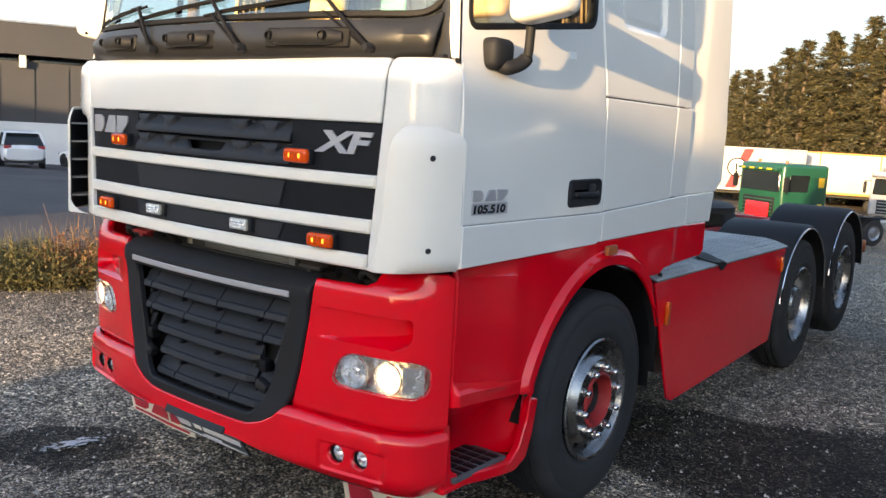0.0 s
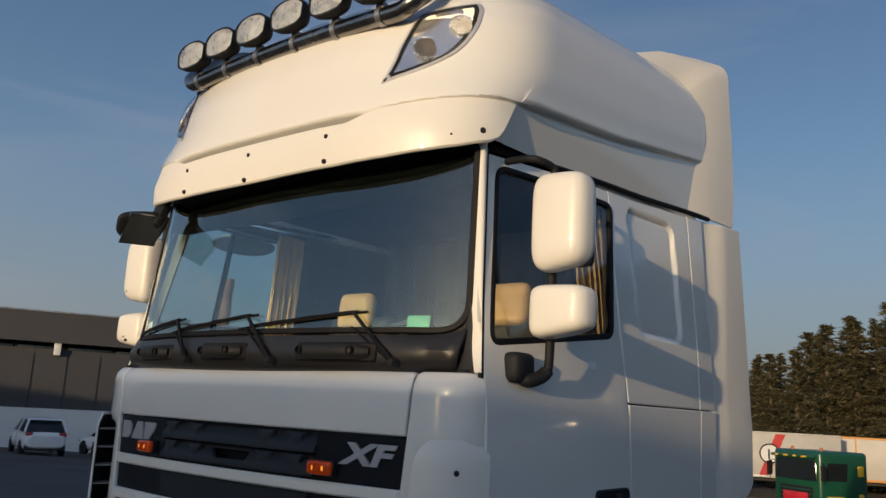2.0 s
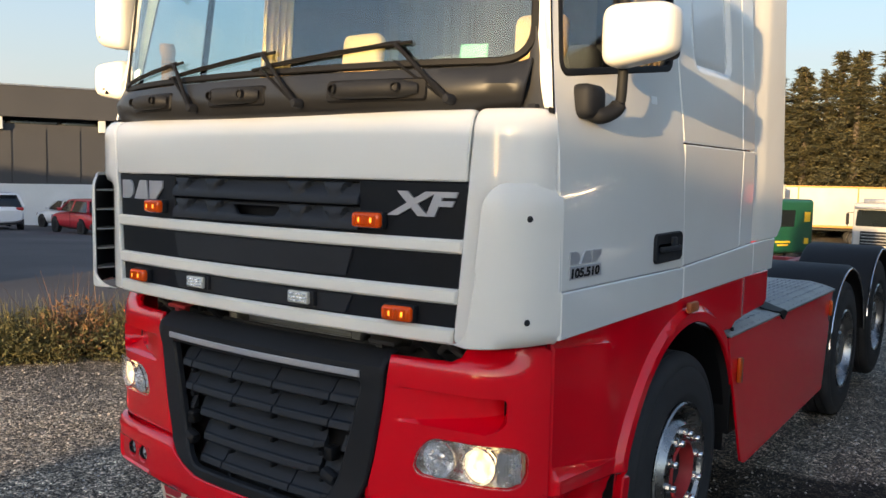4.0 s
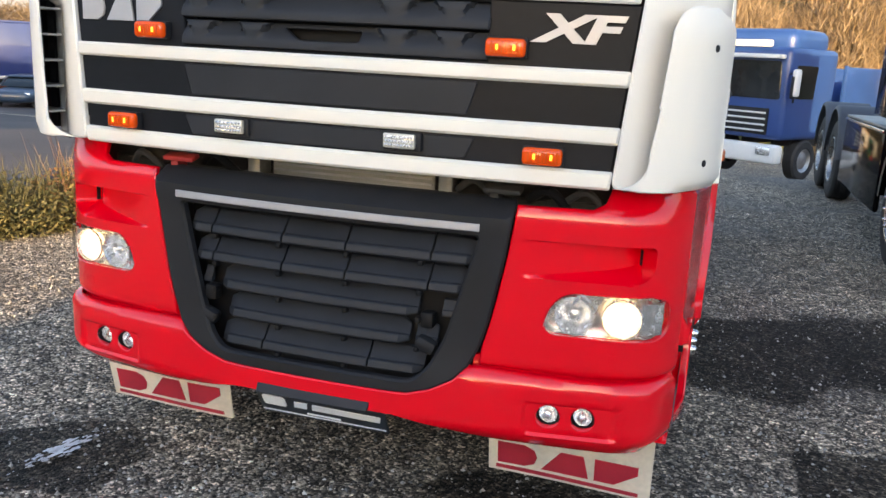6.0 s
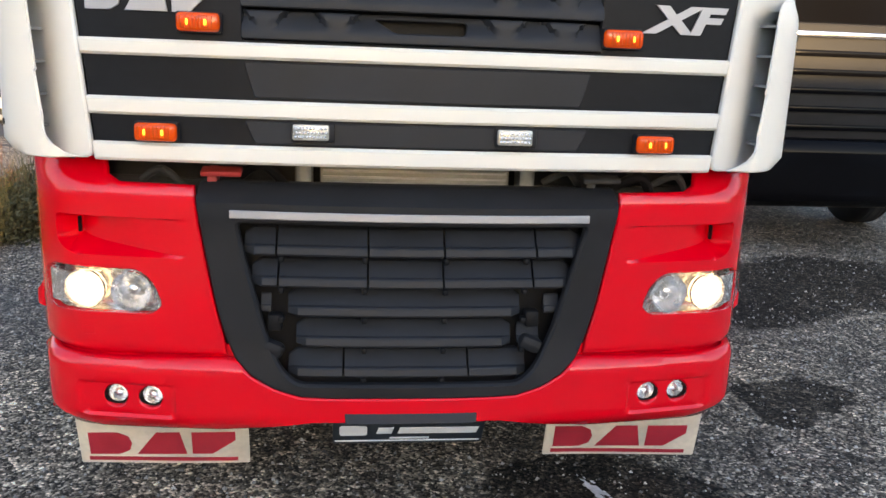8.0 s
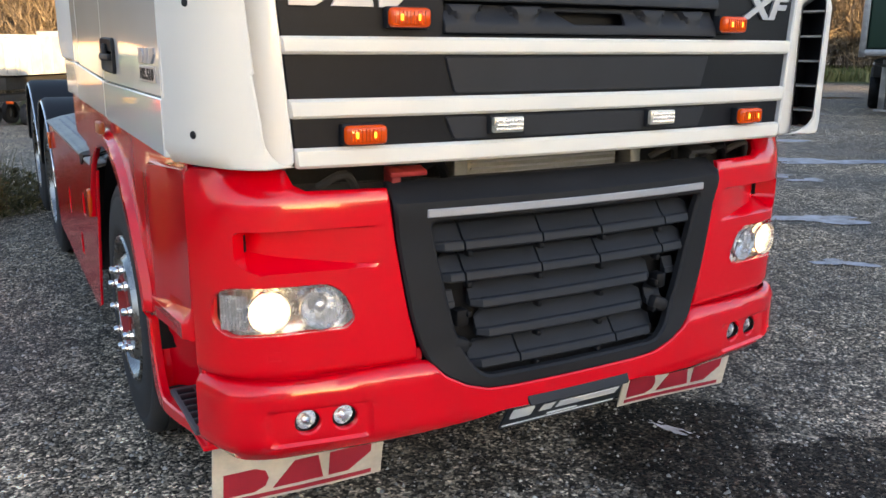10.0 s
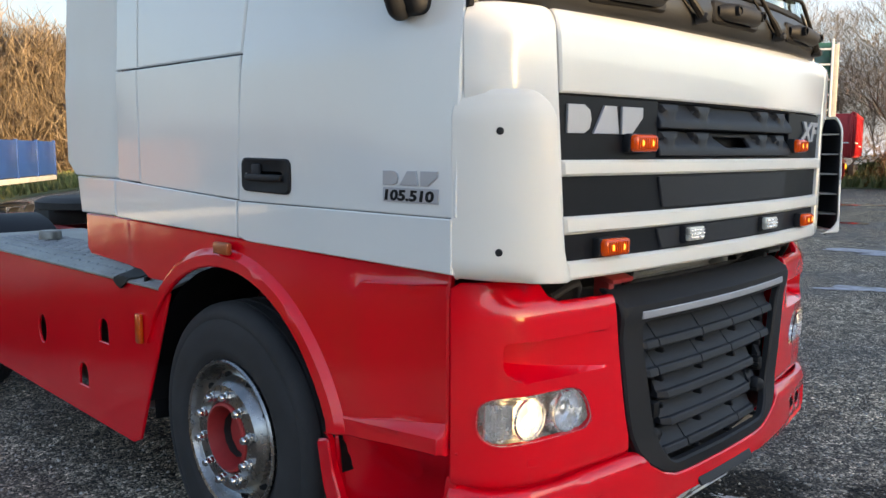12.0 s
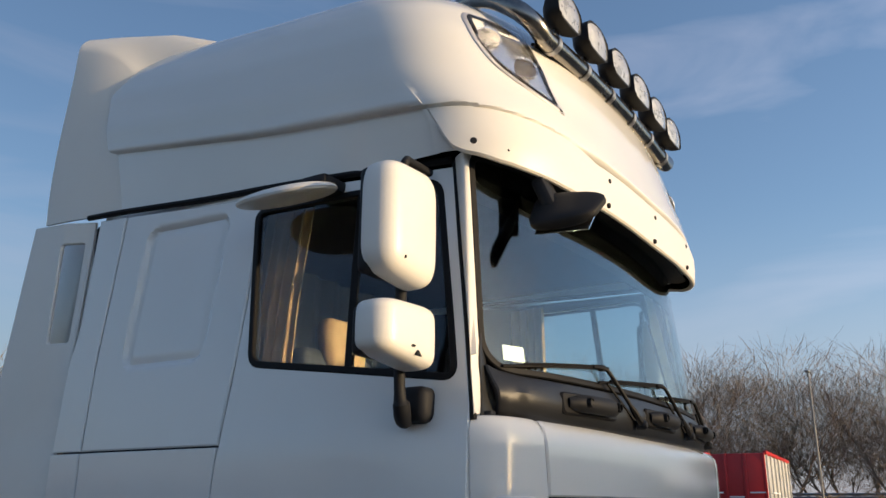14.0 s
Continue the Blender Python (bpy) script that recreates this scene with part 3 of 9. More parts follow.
def plan(u):
    """The cab's outline seen from above, by the way along it from the middle of the front: over the front, round the corner, along the side."""
    s, a = (1 if u >= 0 else -1), abs(u)
    if a <= 0.92:
        return u, 0.055 + 0.065 * u * u
    if a >= UEND:
        return s * 1.235, 0.40 + a - UEND
    return s * float(np.interp(a - 0.92, _len, _cx)), float(np.interp(a - 0.92, _len, _cy))


def front(u, z):
    x, y = plan(u)
    return x, y, z


_bzb = [Vector(p) for p in ((0.95, 0.166), (1.10, 0.190), (1.198, 0.29), (1.212, 0.48))]
_cob = [_bzb[0] * (1 - t) ** 3 + _bzb[1] * 3 * t * (1 - t) ** 2 + _bzb[2] * 3 * t * t * (1 - t) + _bzb[3] * t ** 3 for t in np.linspace(0, 1, 60)]
_leb = np.r_[0, np.cumsum([(b - a).length for a, b in zip(_cob, _cob[1:])])]
_bx, _by = np.array([p.x for p in _cob]), np.array([p.y for p in _cob])
BEND = 0.95 + _leb[-1]


def plan_b(u):
    """The bumper's outline seen from above: set back a little and rounder at the corners."""
    s, a = (1 if u >= 0 else -1), abs(u)
    if a <= 0.95:
        return u, 0.076 + 0.10 * u * u
    if a >= BEND:
        return s * 1.212, 0.48 + a - BEND
    return s * float(np.interp(a - 0.95, _leb, _bx)), float(np.interp(a - 0.95, _leb, _by))


def front_b(u, z):
    x, y = plan_b(u)
    return x, y, z


def side_x(y, z):
    inward = 0.035 * ss(0.85, 0.25, y)
    lean = 0.135 - 0.045 * ss(0.4, 1.4, y) - 0.05 * ss(1.4, 2.3, y)
    up = max(0.0, (z - 1.95) / 0.98)
    return 1.23 - inward * ss(1.45, 2.4, z) - lean * up ** 1.15


def side(y, z):
    return side_x(y, z), y, z


def top_z(y):
    return 2.925 + 0.048 * (y - 0.4)


def plain(x):
    return lambda y, z: (x, y, z)


def both(name, mesh, material, parent, label="", angle=35):
    """A part on the lorry's left side and its twin on the right."""
    mesh = mesh if isinstance(mesh, tuple) else raw(mesh)
    a = part(name, mesh, material, parent, label, angle)
    b = part(name, mirrored(mesh), material, parent, label, angle)
    return a, b


truck = thing("tractor_lorry", "white and red three-axle tractor lorry with high roof, parked on gravel", "lorry")

# hood and the black front panel with white bars
hood = rounded([(-0.972, 1.779, 0.01), (0.972, 1.779, 0.01), (0.992, 2.012, 0.025), (-0.992, 2.012, 0.025)], 0.02)
part("hood", panel(hood, front, step=0.045, thick=0.03, r=0.006, relief=lambda u, z: -0.040 * ss(1.955, 2.03, z) ** 1.6 - 0.004 * ss(1.85, 1.78, z)), WHITE, truck, "white hood panel above the grille")
black = [(-0.930, 1.246), (0.930, 1.246), (0.977, 1.776), (-0.977, 1.776)]
fp = part("front_panel", panel(black, front, [[(-0.502, 1.6), (0.542, 1.6), (0.542, 1.771), (-0.502, 1.771)]], step=0.06, thick=0.02, r=0.003, relief=lambda u, z: -0.016), GLOSSB, truck, "gloss black front panel")


def edge_u(z):
    return 0.930 + 0.047 * (z - 1.246) / 0.53


for z0, z1 in ((1.545, 1.592), (1.378, 1.430), (1.245, 1.300)):
    e0, e1 = edge_u(z0) + 0.004, edge_u(z1) + 0.004
    part("white_bar", panel(rounded([(-e0, z0), (e0, z0), (e1, z1), (-e1, z1)], 0.008, 3), front, step=0.03, thick=0.03, r=0.008, relief=lambda u, z, a=z0, b=z1: 0.004 - 0.010 * ((z - (a + b) / 2) / (b - a)) ** 2), CREAM, fp, "white grille bar")
# matt inserts between the bars
for z0, z1 in ((1.436, 1.541), (1.304, 1.374)):
    part("matt_insert", panel(rounded([(-0.47, z0 + 0.002), (0.49, z0 + 0.002), (0.52, z1 - 0.002), (-0.50, z1 - 0.002)], 0.01), front, step=0.05, thick=0.012, r=0.003, relief=lambda u, z: -0.007), GREYP, fp, "matt dark grey grille insert")


def louvre(z0, z1):
    def f(u, z):
        t = (z - z0) / (z1 - z0)
        wave = max(ss(0.0, 0.016, 0.014 + 0.075 * max(0, t - 0.25) - abs(u - c)) for c in (-0.44, -0.235, 0.25, 0.43))
        return -0.002 - 0.034 * ss(0.18, 1.0, t) + 0.024 * wave * ss(0.30, 0.85, t)
    return f


slot = [(-0.07, 1.632), (0.135, 1.632), (0.14, 1.668), (-0.13, 1.668)]
for k, (z0, z1) in enumerate(((1.603, 1.682), (1.690, 1.768))):
    part("louvre", panel(rounded([(-0.505, z0), (0.545, z0), (0.545, z1), (-0.505, z1)], 0.008), front, [rounded(slot, 0.012)] if k == 0 else [], step=0.011, thick=0.015, r=0.003, relief=louvre(z0, z1)), GREYP, fp, "dark grey air louvre with dimples")
# Black sheet gives the louvre opening its dark depth.
part("intake", panel([(-0.50, 1.60), (0.54, 1.60), (0.54, 1.77), (-0.50, 1.77)], front, step=0.1, thick=0.01, relief=lambda u, z: -0.075), SEAL, fp)


def on_front(u0, z0, proud, scale=1.0):
    def put(x, y, d):
        px, py = plan(u0 + x * scale)
        return Vector((px, py - proud - d, z0 + y))
    return put


def flat_shapes(shapes, put, thick=0.006):
    """Flat plates from 2D outlines, following the surface that they lie on."""
    out = []
    for poly in shapes:
        out.append(panel([Vector(q) for q in poly], lambda u, v: put(u, v, 0.0), step=0.02, thick=thick + 0.004, r=min(0.001, thick / 3), relief=lambda u, v: thick))
    return joined(*out)


def mark(w, h):
    """Three broad blocks, as the maker's mark is built up: a half-round one, a pointed one and a flag."""
    half = [(0, 0), (0.20, 0), (0.27, 0.18), (0.29, 0.5), (0.27, 0.82), (0.20, 1), (0, 1)]
    peak = [(0.32, 0), (0.46, 1), (0.62, 1), (0.66, 0)]
    flag = [(0.70, 0), (0.84, 0), (1, 0.62), (1, 1), (0.70, 1)]
    return [[(x * w, y * h) for x, y in s] for s in (half, peak, flag)]


part("maker_mark", flat_shapes(mark(0.345, 0.082), on_front(-0.936, 1.668, -0.014)), SILVER, fp, "silver raised mark of three blocks")
lettering("XF", 0.075, SILVER, "model_letters", fp, on_front(0.665, 1.667, -0.0145), 0.008, 0.25, 0.275)


def marker_lamp(u, z, w=0.125, h=0.058):
    x, y = plan(u)
    slope = math.atan2(plan(u + 0.01)[1] - plan(u - 0.01)[1], plan(u + 0.01)[0] - plan(u - 0.01)[0])
    t = Matrix.Rotation(slope, 4, 'Z')
    at = Vector((x, y + 0.012, z))
    base = part("marker_lamp", box((w, 0.03, h), at + Vector((0, -0.008, 0)), 0.006, 2, t), BLACKP, truck, "orange flashing marker lamp on the front")
    lens = part("lens", box((w * 0.96, 0.032, h * 0.9), at + Vector((0, -0.028, 0)), 0.013, 3, t), AMBERLIT, base, "lit orange lens")
    for k in range(-4, 5):
        part("lens_rib", box((0.003, 0.004, h * 0.60), at + t @ Vector((k * w * 0.085, -0.0445, 0)), 0.001, 1, t), AMBER, lens)
    for q in (-0.2, 0.2):
        part("bulb", box((0.009, 0.008, 0.018), at + t @ Vector((q * w, -0.0445, 0)), 0.004, 2, t), BULB, base)


for u, z in ((-0.619, 1.642), (0.601, 1.642), (-0.748, 1.333), (0.732, 1.333)):
    marker_lamp(u, z)
for u in (-0.302, 0.296):
    x, y = plan(u)
    lp = part("led_lamp", box((0.125, 0.03, 0.058), (x, y + 0.004, 1.345), 0.006), BLACKP, truck, "clear flash lamp with small lenses in rows")
    part("lens", box((0.105, 0.022, 0.046), (x - 0.006, y - 0.014, 1.346), 0.006), FROST, lp, "clear lens")
    bm = bmesh.new()
    for i in range(9):
        for j in range(3):
            bmesh.ops.create_icosphere(bm, subdivisions=1, radius=0.0055, matrix=Matrix.Translation((x - 0.048 + 0.0105 * i + 0.003 * (j % 2), y - 0.025, 1.334 + 0.012 * j)))
    part("lens_bead", bm, REFL, lp)

# corner panels, and the air guides that stand off them
corner = rounded([(0.936, 1.248, 0.03), (1.285, 1.262, 0.02), (1.296, 2.016, 0.02), (1.0, 2.014, 0.02)], 0.02)


def corner_relief(u, z):
    return -0.048 * ss(1.0, 1.12, u) * ss(1.755, 1.715, z) - 0.008 * ss(1.02, 1.22, u) - 0.040 * ss(1.955, 2.03, z) ** 1.6


both("corner_panel", panel(corner, front, step=0.03, thick=0.02, r=0.006, relief=corner_relief), WHITE, truck, "white corner panel beside the hood")
_fin = spline([(1.055, 0.048), (1.108, 0.072), (1.153, 0.107), (1.187, 0.152), (1.214, 0.210), (1.238, 0.290)], 12)
_fl = np.r_[0, np.cumsum([(b - a).length for a, b in zip(_fin, _fin[1:])])]


def fin_s(w, z):
    """The air guide's skin, by the way along it from its front lip."""
    ext = min(0.0, w)
    lean = 0.08 * (z - 1.50) * max(0.0, 1 - w / 0.14)
    return float(np.interp(w, _fl, [p.x for p in _fin])) + ext * 0.95 + lean, float(np.interp(w, _fl, [p.y for p in _fin])) - ext * 0.62 + lean * 0.5, z


FE = float(_fl[-1])
fin = [Vector((-0.088, 1.256))] + rounded([(FE, 1.252, 0.02), (FE, 1.73, 0.02), (FE - 0.02, 1.782, 0.03), (0.0, 1.778, 0.10), (0.0, 1.50, 0.01)], 0.03, 7) + [Vector((-0.088 + 0.088 * math.sin(radians(a)), 1.346 - 0.088 * math.cos(radians(a)))) for a in (90, 72, 54, 36, 18)]
fin = [Vector(p[:2]) for p in fin]


def fin_relief(w, z):
    return -0.020 * ss(1.70, 1.782, z) ** 1.5 - 0.025 * ss(1.30, 1.255, z) ** 1.5 * ss(0.05, 0.15, w)


guides = both("air_guide", panel(fin, fin_s, step=0.026, thick=0.008, r=0.004, relief=fin_relief), CREAM, truck, "white air guide at the cab corner")
# Dark grey sheet puts shade onto the guide's white inner face.
both("guide_inner_shade", panel(offset([Vector(p[:2]) for p in fin], 0.012), fin_s, step=0.04, thick=0.003, r=0.001, relief=lambda w, z: fin_relief(w, z) - 0.011), GREYP, truck, "inner face of the air guide, darkened as shade")
for k, s in enumerate((1, -1)):
    for z in (1.335, 1.425, 1.515, 1.605, 1.695):
        a = [Vector(fin_s(w, z)) for w in np.linspace(0.03, FE - 0.06, 6)]
        b = [Vector((1.066, 0.155, z)), Vector((1.08, 0.170, z)), Vector((1.10, 0.190, z)), Vector((1.13, 0.22, z)), Vector((1.17, 0.24, z)), Vector((1.19, 0.265, z))]
        bm = bmesh.new()
        lo = [[bm.verts.new((s * p.x, p.y + 0.004, z)) for p in q] for q in zip(a, b)]
        hi = [[bm.verts.new((s * p.x, p.y + 0.004, z + 0.007)) for p in q] for q in zip(a, b)]
        for p, q, c, d in zip(lo, lo[1:], hi, hi[1:]):
            bm.faces.new((p[0], q[0], q[1], p[1])), bm.faces.new((c[0], c[1], d[1], d[0])), bm.faces.new((p[0], c[0], d[0], q[0]))
        bm.faces.new((lo[0][0], lo[0][1], hi[0][1], hi[0][0]))
        part("vane", bm, VANE, guides[k], "thin grey vane in the air guide")
    bk = joined(panel([Vector(p) for p in ((1.0, 1.27), (1.27, 1.27), (1.27, 1.75), (1.0, 1.75))], front, step=0.06, thick=0.006, relief=lambda u, z: -0.040 - 0.02 * ss(1.0, 1.1, u)))
    # Black puts the shadow between the vanes into the wall's colour.
    part("duct_wall", bk if s > 0 else mirrored(bk), BLACKP, guides[k], "inner wall of the air guide, blackened as shade")
    for z in (1.345, 1.669):
        m = Matrix.Translation((s * 1.1895, 0.1568, z)) @ Matrix.Rotation(radians(-90 + 60 * s), 4, 'Z')
        part("screw", lathe([(0, 0.004), (0.006, 0.004), (0.010, 0.002), (0.013, -0.006)], m, 12), BLACKP, guides[k], "dark cap screw")

# ---- red bumper ----
def lin(a, b, x):
    """A straight ramp from 0 at a to 1 at b."""
    return min(1.0, max(0.0, (x - a) / (b - a)))


SC_HI, SC_LO, SC_IN = 1.068, 0.946, 0.672


def sc_out(z):
    """The scoop's rounded outer end."""
    top, low = max(0.0, z - 1.048) / 0.020, max(0.0, 1.005 - z) / 0.059
    return 1.100 - 0.018 * (1 - math.sqrt(max(0.0, 1 - min(1, top) ** 2))) - 0.085 * (1 - math.sqrt(max(0.0, 1 - min(1, low) ** 2)))


def sc_led(u):
    return 0.952 + 0.042 * lin(0.70, 1.09, u)


def scoop(u, z):
    """The wedge-shaped air scoop: a crisp upper edge, deepest at its outer end, with a ledge below."""
    a = abs(u)
    if z >= SC_HI or z <= SC_LO or a <= SC_IN:
        return 0.0
    depth = 0.095 * lin(SC_IN, 1.09, a) ** 1.2
    return -depth * lin(sc_out(z), sc_out(z) - 0.003, a) * lin(SC_HI, SC_HI - 0.006, z) * lin(SC_LO, sc_led(a), z)


SCOOP_LINES = [[(u, SC_HI) for u in np.linspace(SC_IN, 1.075, 26)], [(u, SC_HI - 0.006) for u in np.linspace(SC_IN, 1.068, 26)],
               [(sc_out(z), z) for z in np.linspace(SC_LO + 0.002, SC_HI - 0.002, 30)], [(sc_out(z) - 0.003, z) for z in np.linspace(SC_LO + 0.010, SC_HI - 0.010, 28)],
               [(u, sc_led(u)) for u in np.linspace(0.69, 1.075, 26)], [(u, SC_LO) for u in np.linspace(0.70, 1.005, 22)]]


def bumper_relief(u, z):
    a = abs(u)
    r = -0.055 * ss(1.10, 1.245, z) ** 2 * ss(1.25, 1.0, a)
    r += -0.014 * ss(0.665, 0.63, z) ** 1.5
    return r + scoop(u, z)


def pod(u, z):
    return lin(0.722, 0.735, u) * lin(1.030, 1.015, u) * lin(0.428, 0.438, z) * lin(0.547, 0.537, z)


POD = rounded([(0.722, 0.428), (1.030, 0.428), (1.030, 0.547), (0.722, 0.547)], 0.028, 5)
POD2 = rounded([(0.734, 0.438), (1.016, 0.438), (1.016, 0.537), (0.734, 0.537)], 0.022, 5)


def lower_relief(u, z):
    a = abs(u)
    r = 0.030 - 0.060 * ss(0.455, 0.36, z) ** 1.6 - 0.026 * ss(0.60, 0.64, z) - 0.026 * ss(1.10, 1.26, a)
    return r - 0.012 * pod(a, z)


def gr_edge(z):
    """Half the grille surround's width at a height."""
    return float(np.interp(z, [0.50, 0.515, 0.54, 0.58, 0.63, 0.70, 0.80, 1.0, 1.18], [0.0, 0.34, 0.42, 0.49, 0.54, 0.572, 0.598, 0.633, 0.655]))


lamp_hole = [(0.765, 0.795, 0.03), (0.79, 0.770, 0.02), (1.13, 0.764, 0.03), (1.175, 0.80, 0.04), (1.172, 0.885, 0.03), (1.12, 0.905, 0.03), (0.83, 0.905, 0.06), (0.785, 0.86, 0.05)]
lamp_hole = rounded(lamp_hole, 0.03, 5)
tower = [(0.572, 0.638)] + [(gr_edge(z) + 0.006, z) for z in (0.70, 0.78, 0.86, 0.94, 1.02, 1.10, 1.170)] + [(0.89, 1.172), (0.925, 1.19), (0.945, 1.238), (1.225, 1.243), (1.258, 1.225), (1.258, 0.640), (1.18, 0.632), (0.9, 0.627)]
both("bumper_corner", panel([Vector(p) for p in tower], front_b, [lamp_hole], step=0.014, thick=0.02, r=0.005, relief=bumper_relief, lines=SCOOP_LINES), RED, truck, "glossy red bumper corner with a scoop")
fog = [[(c + 0.036 * math.cos(t), 0.498 + 0.036 * math.sin(t)) for t in np.linspace(0, 2 * math.pi, 24, endpoint=False)] for c in (0.805, 0.914)]
low_half = [(0.26, 0.515), (0.34, 0.518), (0.42, 0.543), (0.49, 0.583), (0.535, 0.63), (0.565, 0.634), (0.9, 0.623), (1.18, 0.628), (1.245, 0.636), (1.265, 0.625), (1.265, 0.385), (1.235, 0.372), (1.14, 0.364), (0.60, 0.378), (0.45, 0.402), (0.30, 0.43), (0.26, 0.432)]
full = [Vector(p) for p in low_half] + [Vector((-x, z)) for x, z in reversed(low_half)]
# the middle of the lower bumper is one piece with both ends
part("lower_bumper", panel(full, front_b, [*fog, *[[(-x, z) for x, z in f] for f in fog]], step=0.022, thick=0.02, r=0.005, relief=lower_relief, lines=[[(k * p[0], p[1]) for p in q + q[:1]] for q in (POD, POD2) for k in (1, -1)]), RED, truck, "glossy red lower bumper with fog lamps")
_a, _b = Vector(front_b(1.080, 1.018)), Vector(front_b(1.094, 1.018))
_th = math.atan2(_b.y - _a.y, _b.x - _a.x)
_nn = Vector((math.sin(_th), -math.cos(_th), 0))
# Black slip stands for the darkness inside the duct's opening.
both("scoop_duct", box((0.003, 0.014, 0.050), _b - _nn * 0.082 - (_b - _a).normalized() * 0.0015, 0.001, 1, Matrix.Rotation(_th, 4, 'Z')), SEAL, truck, "black slip standing for the dark duct mouth")
both("seam_backing", panel([Vector(q) for q in ((0.55, 0.59), (1.255, 0.59), (1.255, 0.67), (0.55, 0.67))], front_b, step=0.05, thick=0.01, r=0.002, relief=lambda u, z: -0.024), RED, truck)
part("bumper_back", panel([Vector(p) for p in ((-1.30, 0.42), (1.30, 0.42), (1.30, 1.17), (-1.30, 1.17))], front_b, step=0.12, thick=0.01, relief=lambda u, z: -0.16), GREASE, truck, "dark backing sheet behind the bumper")
part("tow_flap", panel(rounded([(-0.200, 0.438), (0.215, 0.438), (0.222, 0.508), (-0.207, 0.508)], 0.008), lambda u, z: (u, 0.030 + 0.55 * (z - 0.438) + 0.10 * u * u, z), step=0.05, thick=0.008, r=0.002), GREYP, truck, "grey flap below the grille")

for s in (1, -1):
    for c in (0.805, 0.914):
        x, y = plan_b(c)
        m = Matrix.Translation((s * x, y + 0.004, 0.498)) @ Matrix.Rotation(radians(-90 - 4 * s), 4, 'Z')
        f = part("fog_lamp", lathe([(0.041, 0.012), (0.041, -0.03), (0.033, -0.032), (0.033, -0.004), (0.030, -0.003), (0.026, -0.014), (0.014, -0.028), (0, -0.032)], m, 24), REFL, truck, "round clear fog lamp")
        part("rim", lathe([(0.0415, 0.010), (0.0385, 0.010), (0.0345, -0.002), (0.0315, -0.002), (0.0315, -0.012), (0.0415, -0.012)], m, 24), SEAL, f, "black lamp rim")
        part("lens", lathe([(0.032, -0.002), (0.022, 0.003), (0.010, 0.006), (0, 0.007)], m, 24), LENS, f)

# head lamps
for s in (1, -1):
    hole = [Vector(p) for p in lamp_hole]
    house = panel(offset(hole, -0.03), front_b, step=0.03, thick=0.01, r=0.003, relief=lambda u, z: -0.06)
    cover = panel(offset(hole, 0.003), front_b, step=0.025, thick=0.004, r=0.002, relief=lambda u, z: 0.014)
    wall_v, wall_f = [], []
    ring = offset(hole, -0.002)
    for p in ring:
        a, b = Vector(front_b(*p)), Vector(front_b(*p))
        wall_v += [a + Vector((0, 0.0, 0)), b + Vector((-0.02 if p[0] > 1.0 else 0, 0.10, 0))]
    n = len(ring)
    wall_f = [(2 * i, 2 * ((i + 1) % n), 2 * ((i + 1) % n) + 1, 2 * i + 1) for i in range(n)]
    if s < 0:
        house, cover, (wall_v, wall_f) = mirrored(house), mirrored(cover), mirrored((wall_v, wall_f))
    hl = part("head_lamp", joined(house, (wall_v, wall_f)), REFL, truck, "lit head lamp behind clear ribbed glass")
    ob = part("cover_glass", cover, LENS, hl, "clear curved cover glass")
    ob.visible_shadow = False
    for u, rad, on in ((0.858, 0.060, False), (1.005, 0.060, True)):
        x, y = plan_b(u)
        m = Matrix.Translation((s * x, y + 0.018, 0.834)) @ Matrix.Rotation(radians(-90 + 6 * s), 4, 'Z')
        bowl = part("reflector", lathe([(rad, 0.012), (rad * 0.94, 0.006), (rad * 0.8, -0.022), (rad * 0.45, -0.045), (0, -0.05)], m, 14), REFL, hl, "bright faceted reflector bowl", 5)
        part("lamp_lens", lathe([(rad * (0.97 if on else 0.34), -0.002), (rad * (0.8 if on else 0.26), 0.006), (rad * (0.4 if on else 0.1), 0.010), (0, 0.011)], m @ Matrix.Translation((-0.012, 0, 0)), 24), LAMPON if on else REFL, hl, "glowing warm lamp" if on else "")
        part("bowl_ring", lathe([(rad * 1.08, 0.008), (rad * 1.06, 0.014), (rad, 0.014), (rad * 0.99, 0.006)], m, 32), REFL, hl)
    for i in range(9):
        u = 1.078 + 0.0095 * i
        x, y = plan_b(u)
        part("indicator_rib", tube([(s * x * 0.992, y + 0.004, 0.782), (s * x * 0.992, y + 0.002, 0.885)], 0.0056, 6), REFL, hl, "ribbed indicator glass")
    part("washer_cap", panel(rounded([(0.978, 0.690), (1.020, 0.690), (1.020, 0.716), (0.978, 0.716)], 0.004), lambda u, z, s=s: (s * plan_b(u)[0], plan_b(u)[1] - 0.0005, z) if s > 0 else (-plan_b(u)[0], plan_b(u)[1] - 0.0005, z), step=0.02, thick=-0.004 if s < 0 else 0.004, r=0.001), RED, truck, "small red washer cap")

# ---- grille ----
surround_out = [(-0.655, 1.180, 0.012)] + [(-gr_edge(z), z) for z in (1.0, 0.80, 0.70, 0.63, 0.58, 0.54, 0.517)] + [(-0.26, 0.512), (0.26, 0.512)] + [(gr_edge(z), z) for z in (0.517, 0.54, 0.58, 0.63, 0.70, 0.80, 1.0)] + [(0.655, 1.180, 0.012)]
surround_out = rounded(surround_out, 0.02)
opening = rounded([(-0.530, 1.065, 0.02), (-0.515, 0.98), (-0.45, 0.72), (-0.405, 0.61, 0.05), (-0.35, 0.560, 0.03), (0.35, 0.560, 0.03), (0.405, 0.61, 0.05), (0.455, 0.72), (0.525, 0.98), (0.548, 1.065, 0.02)], 0.03, 4)


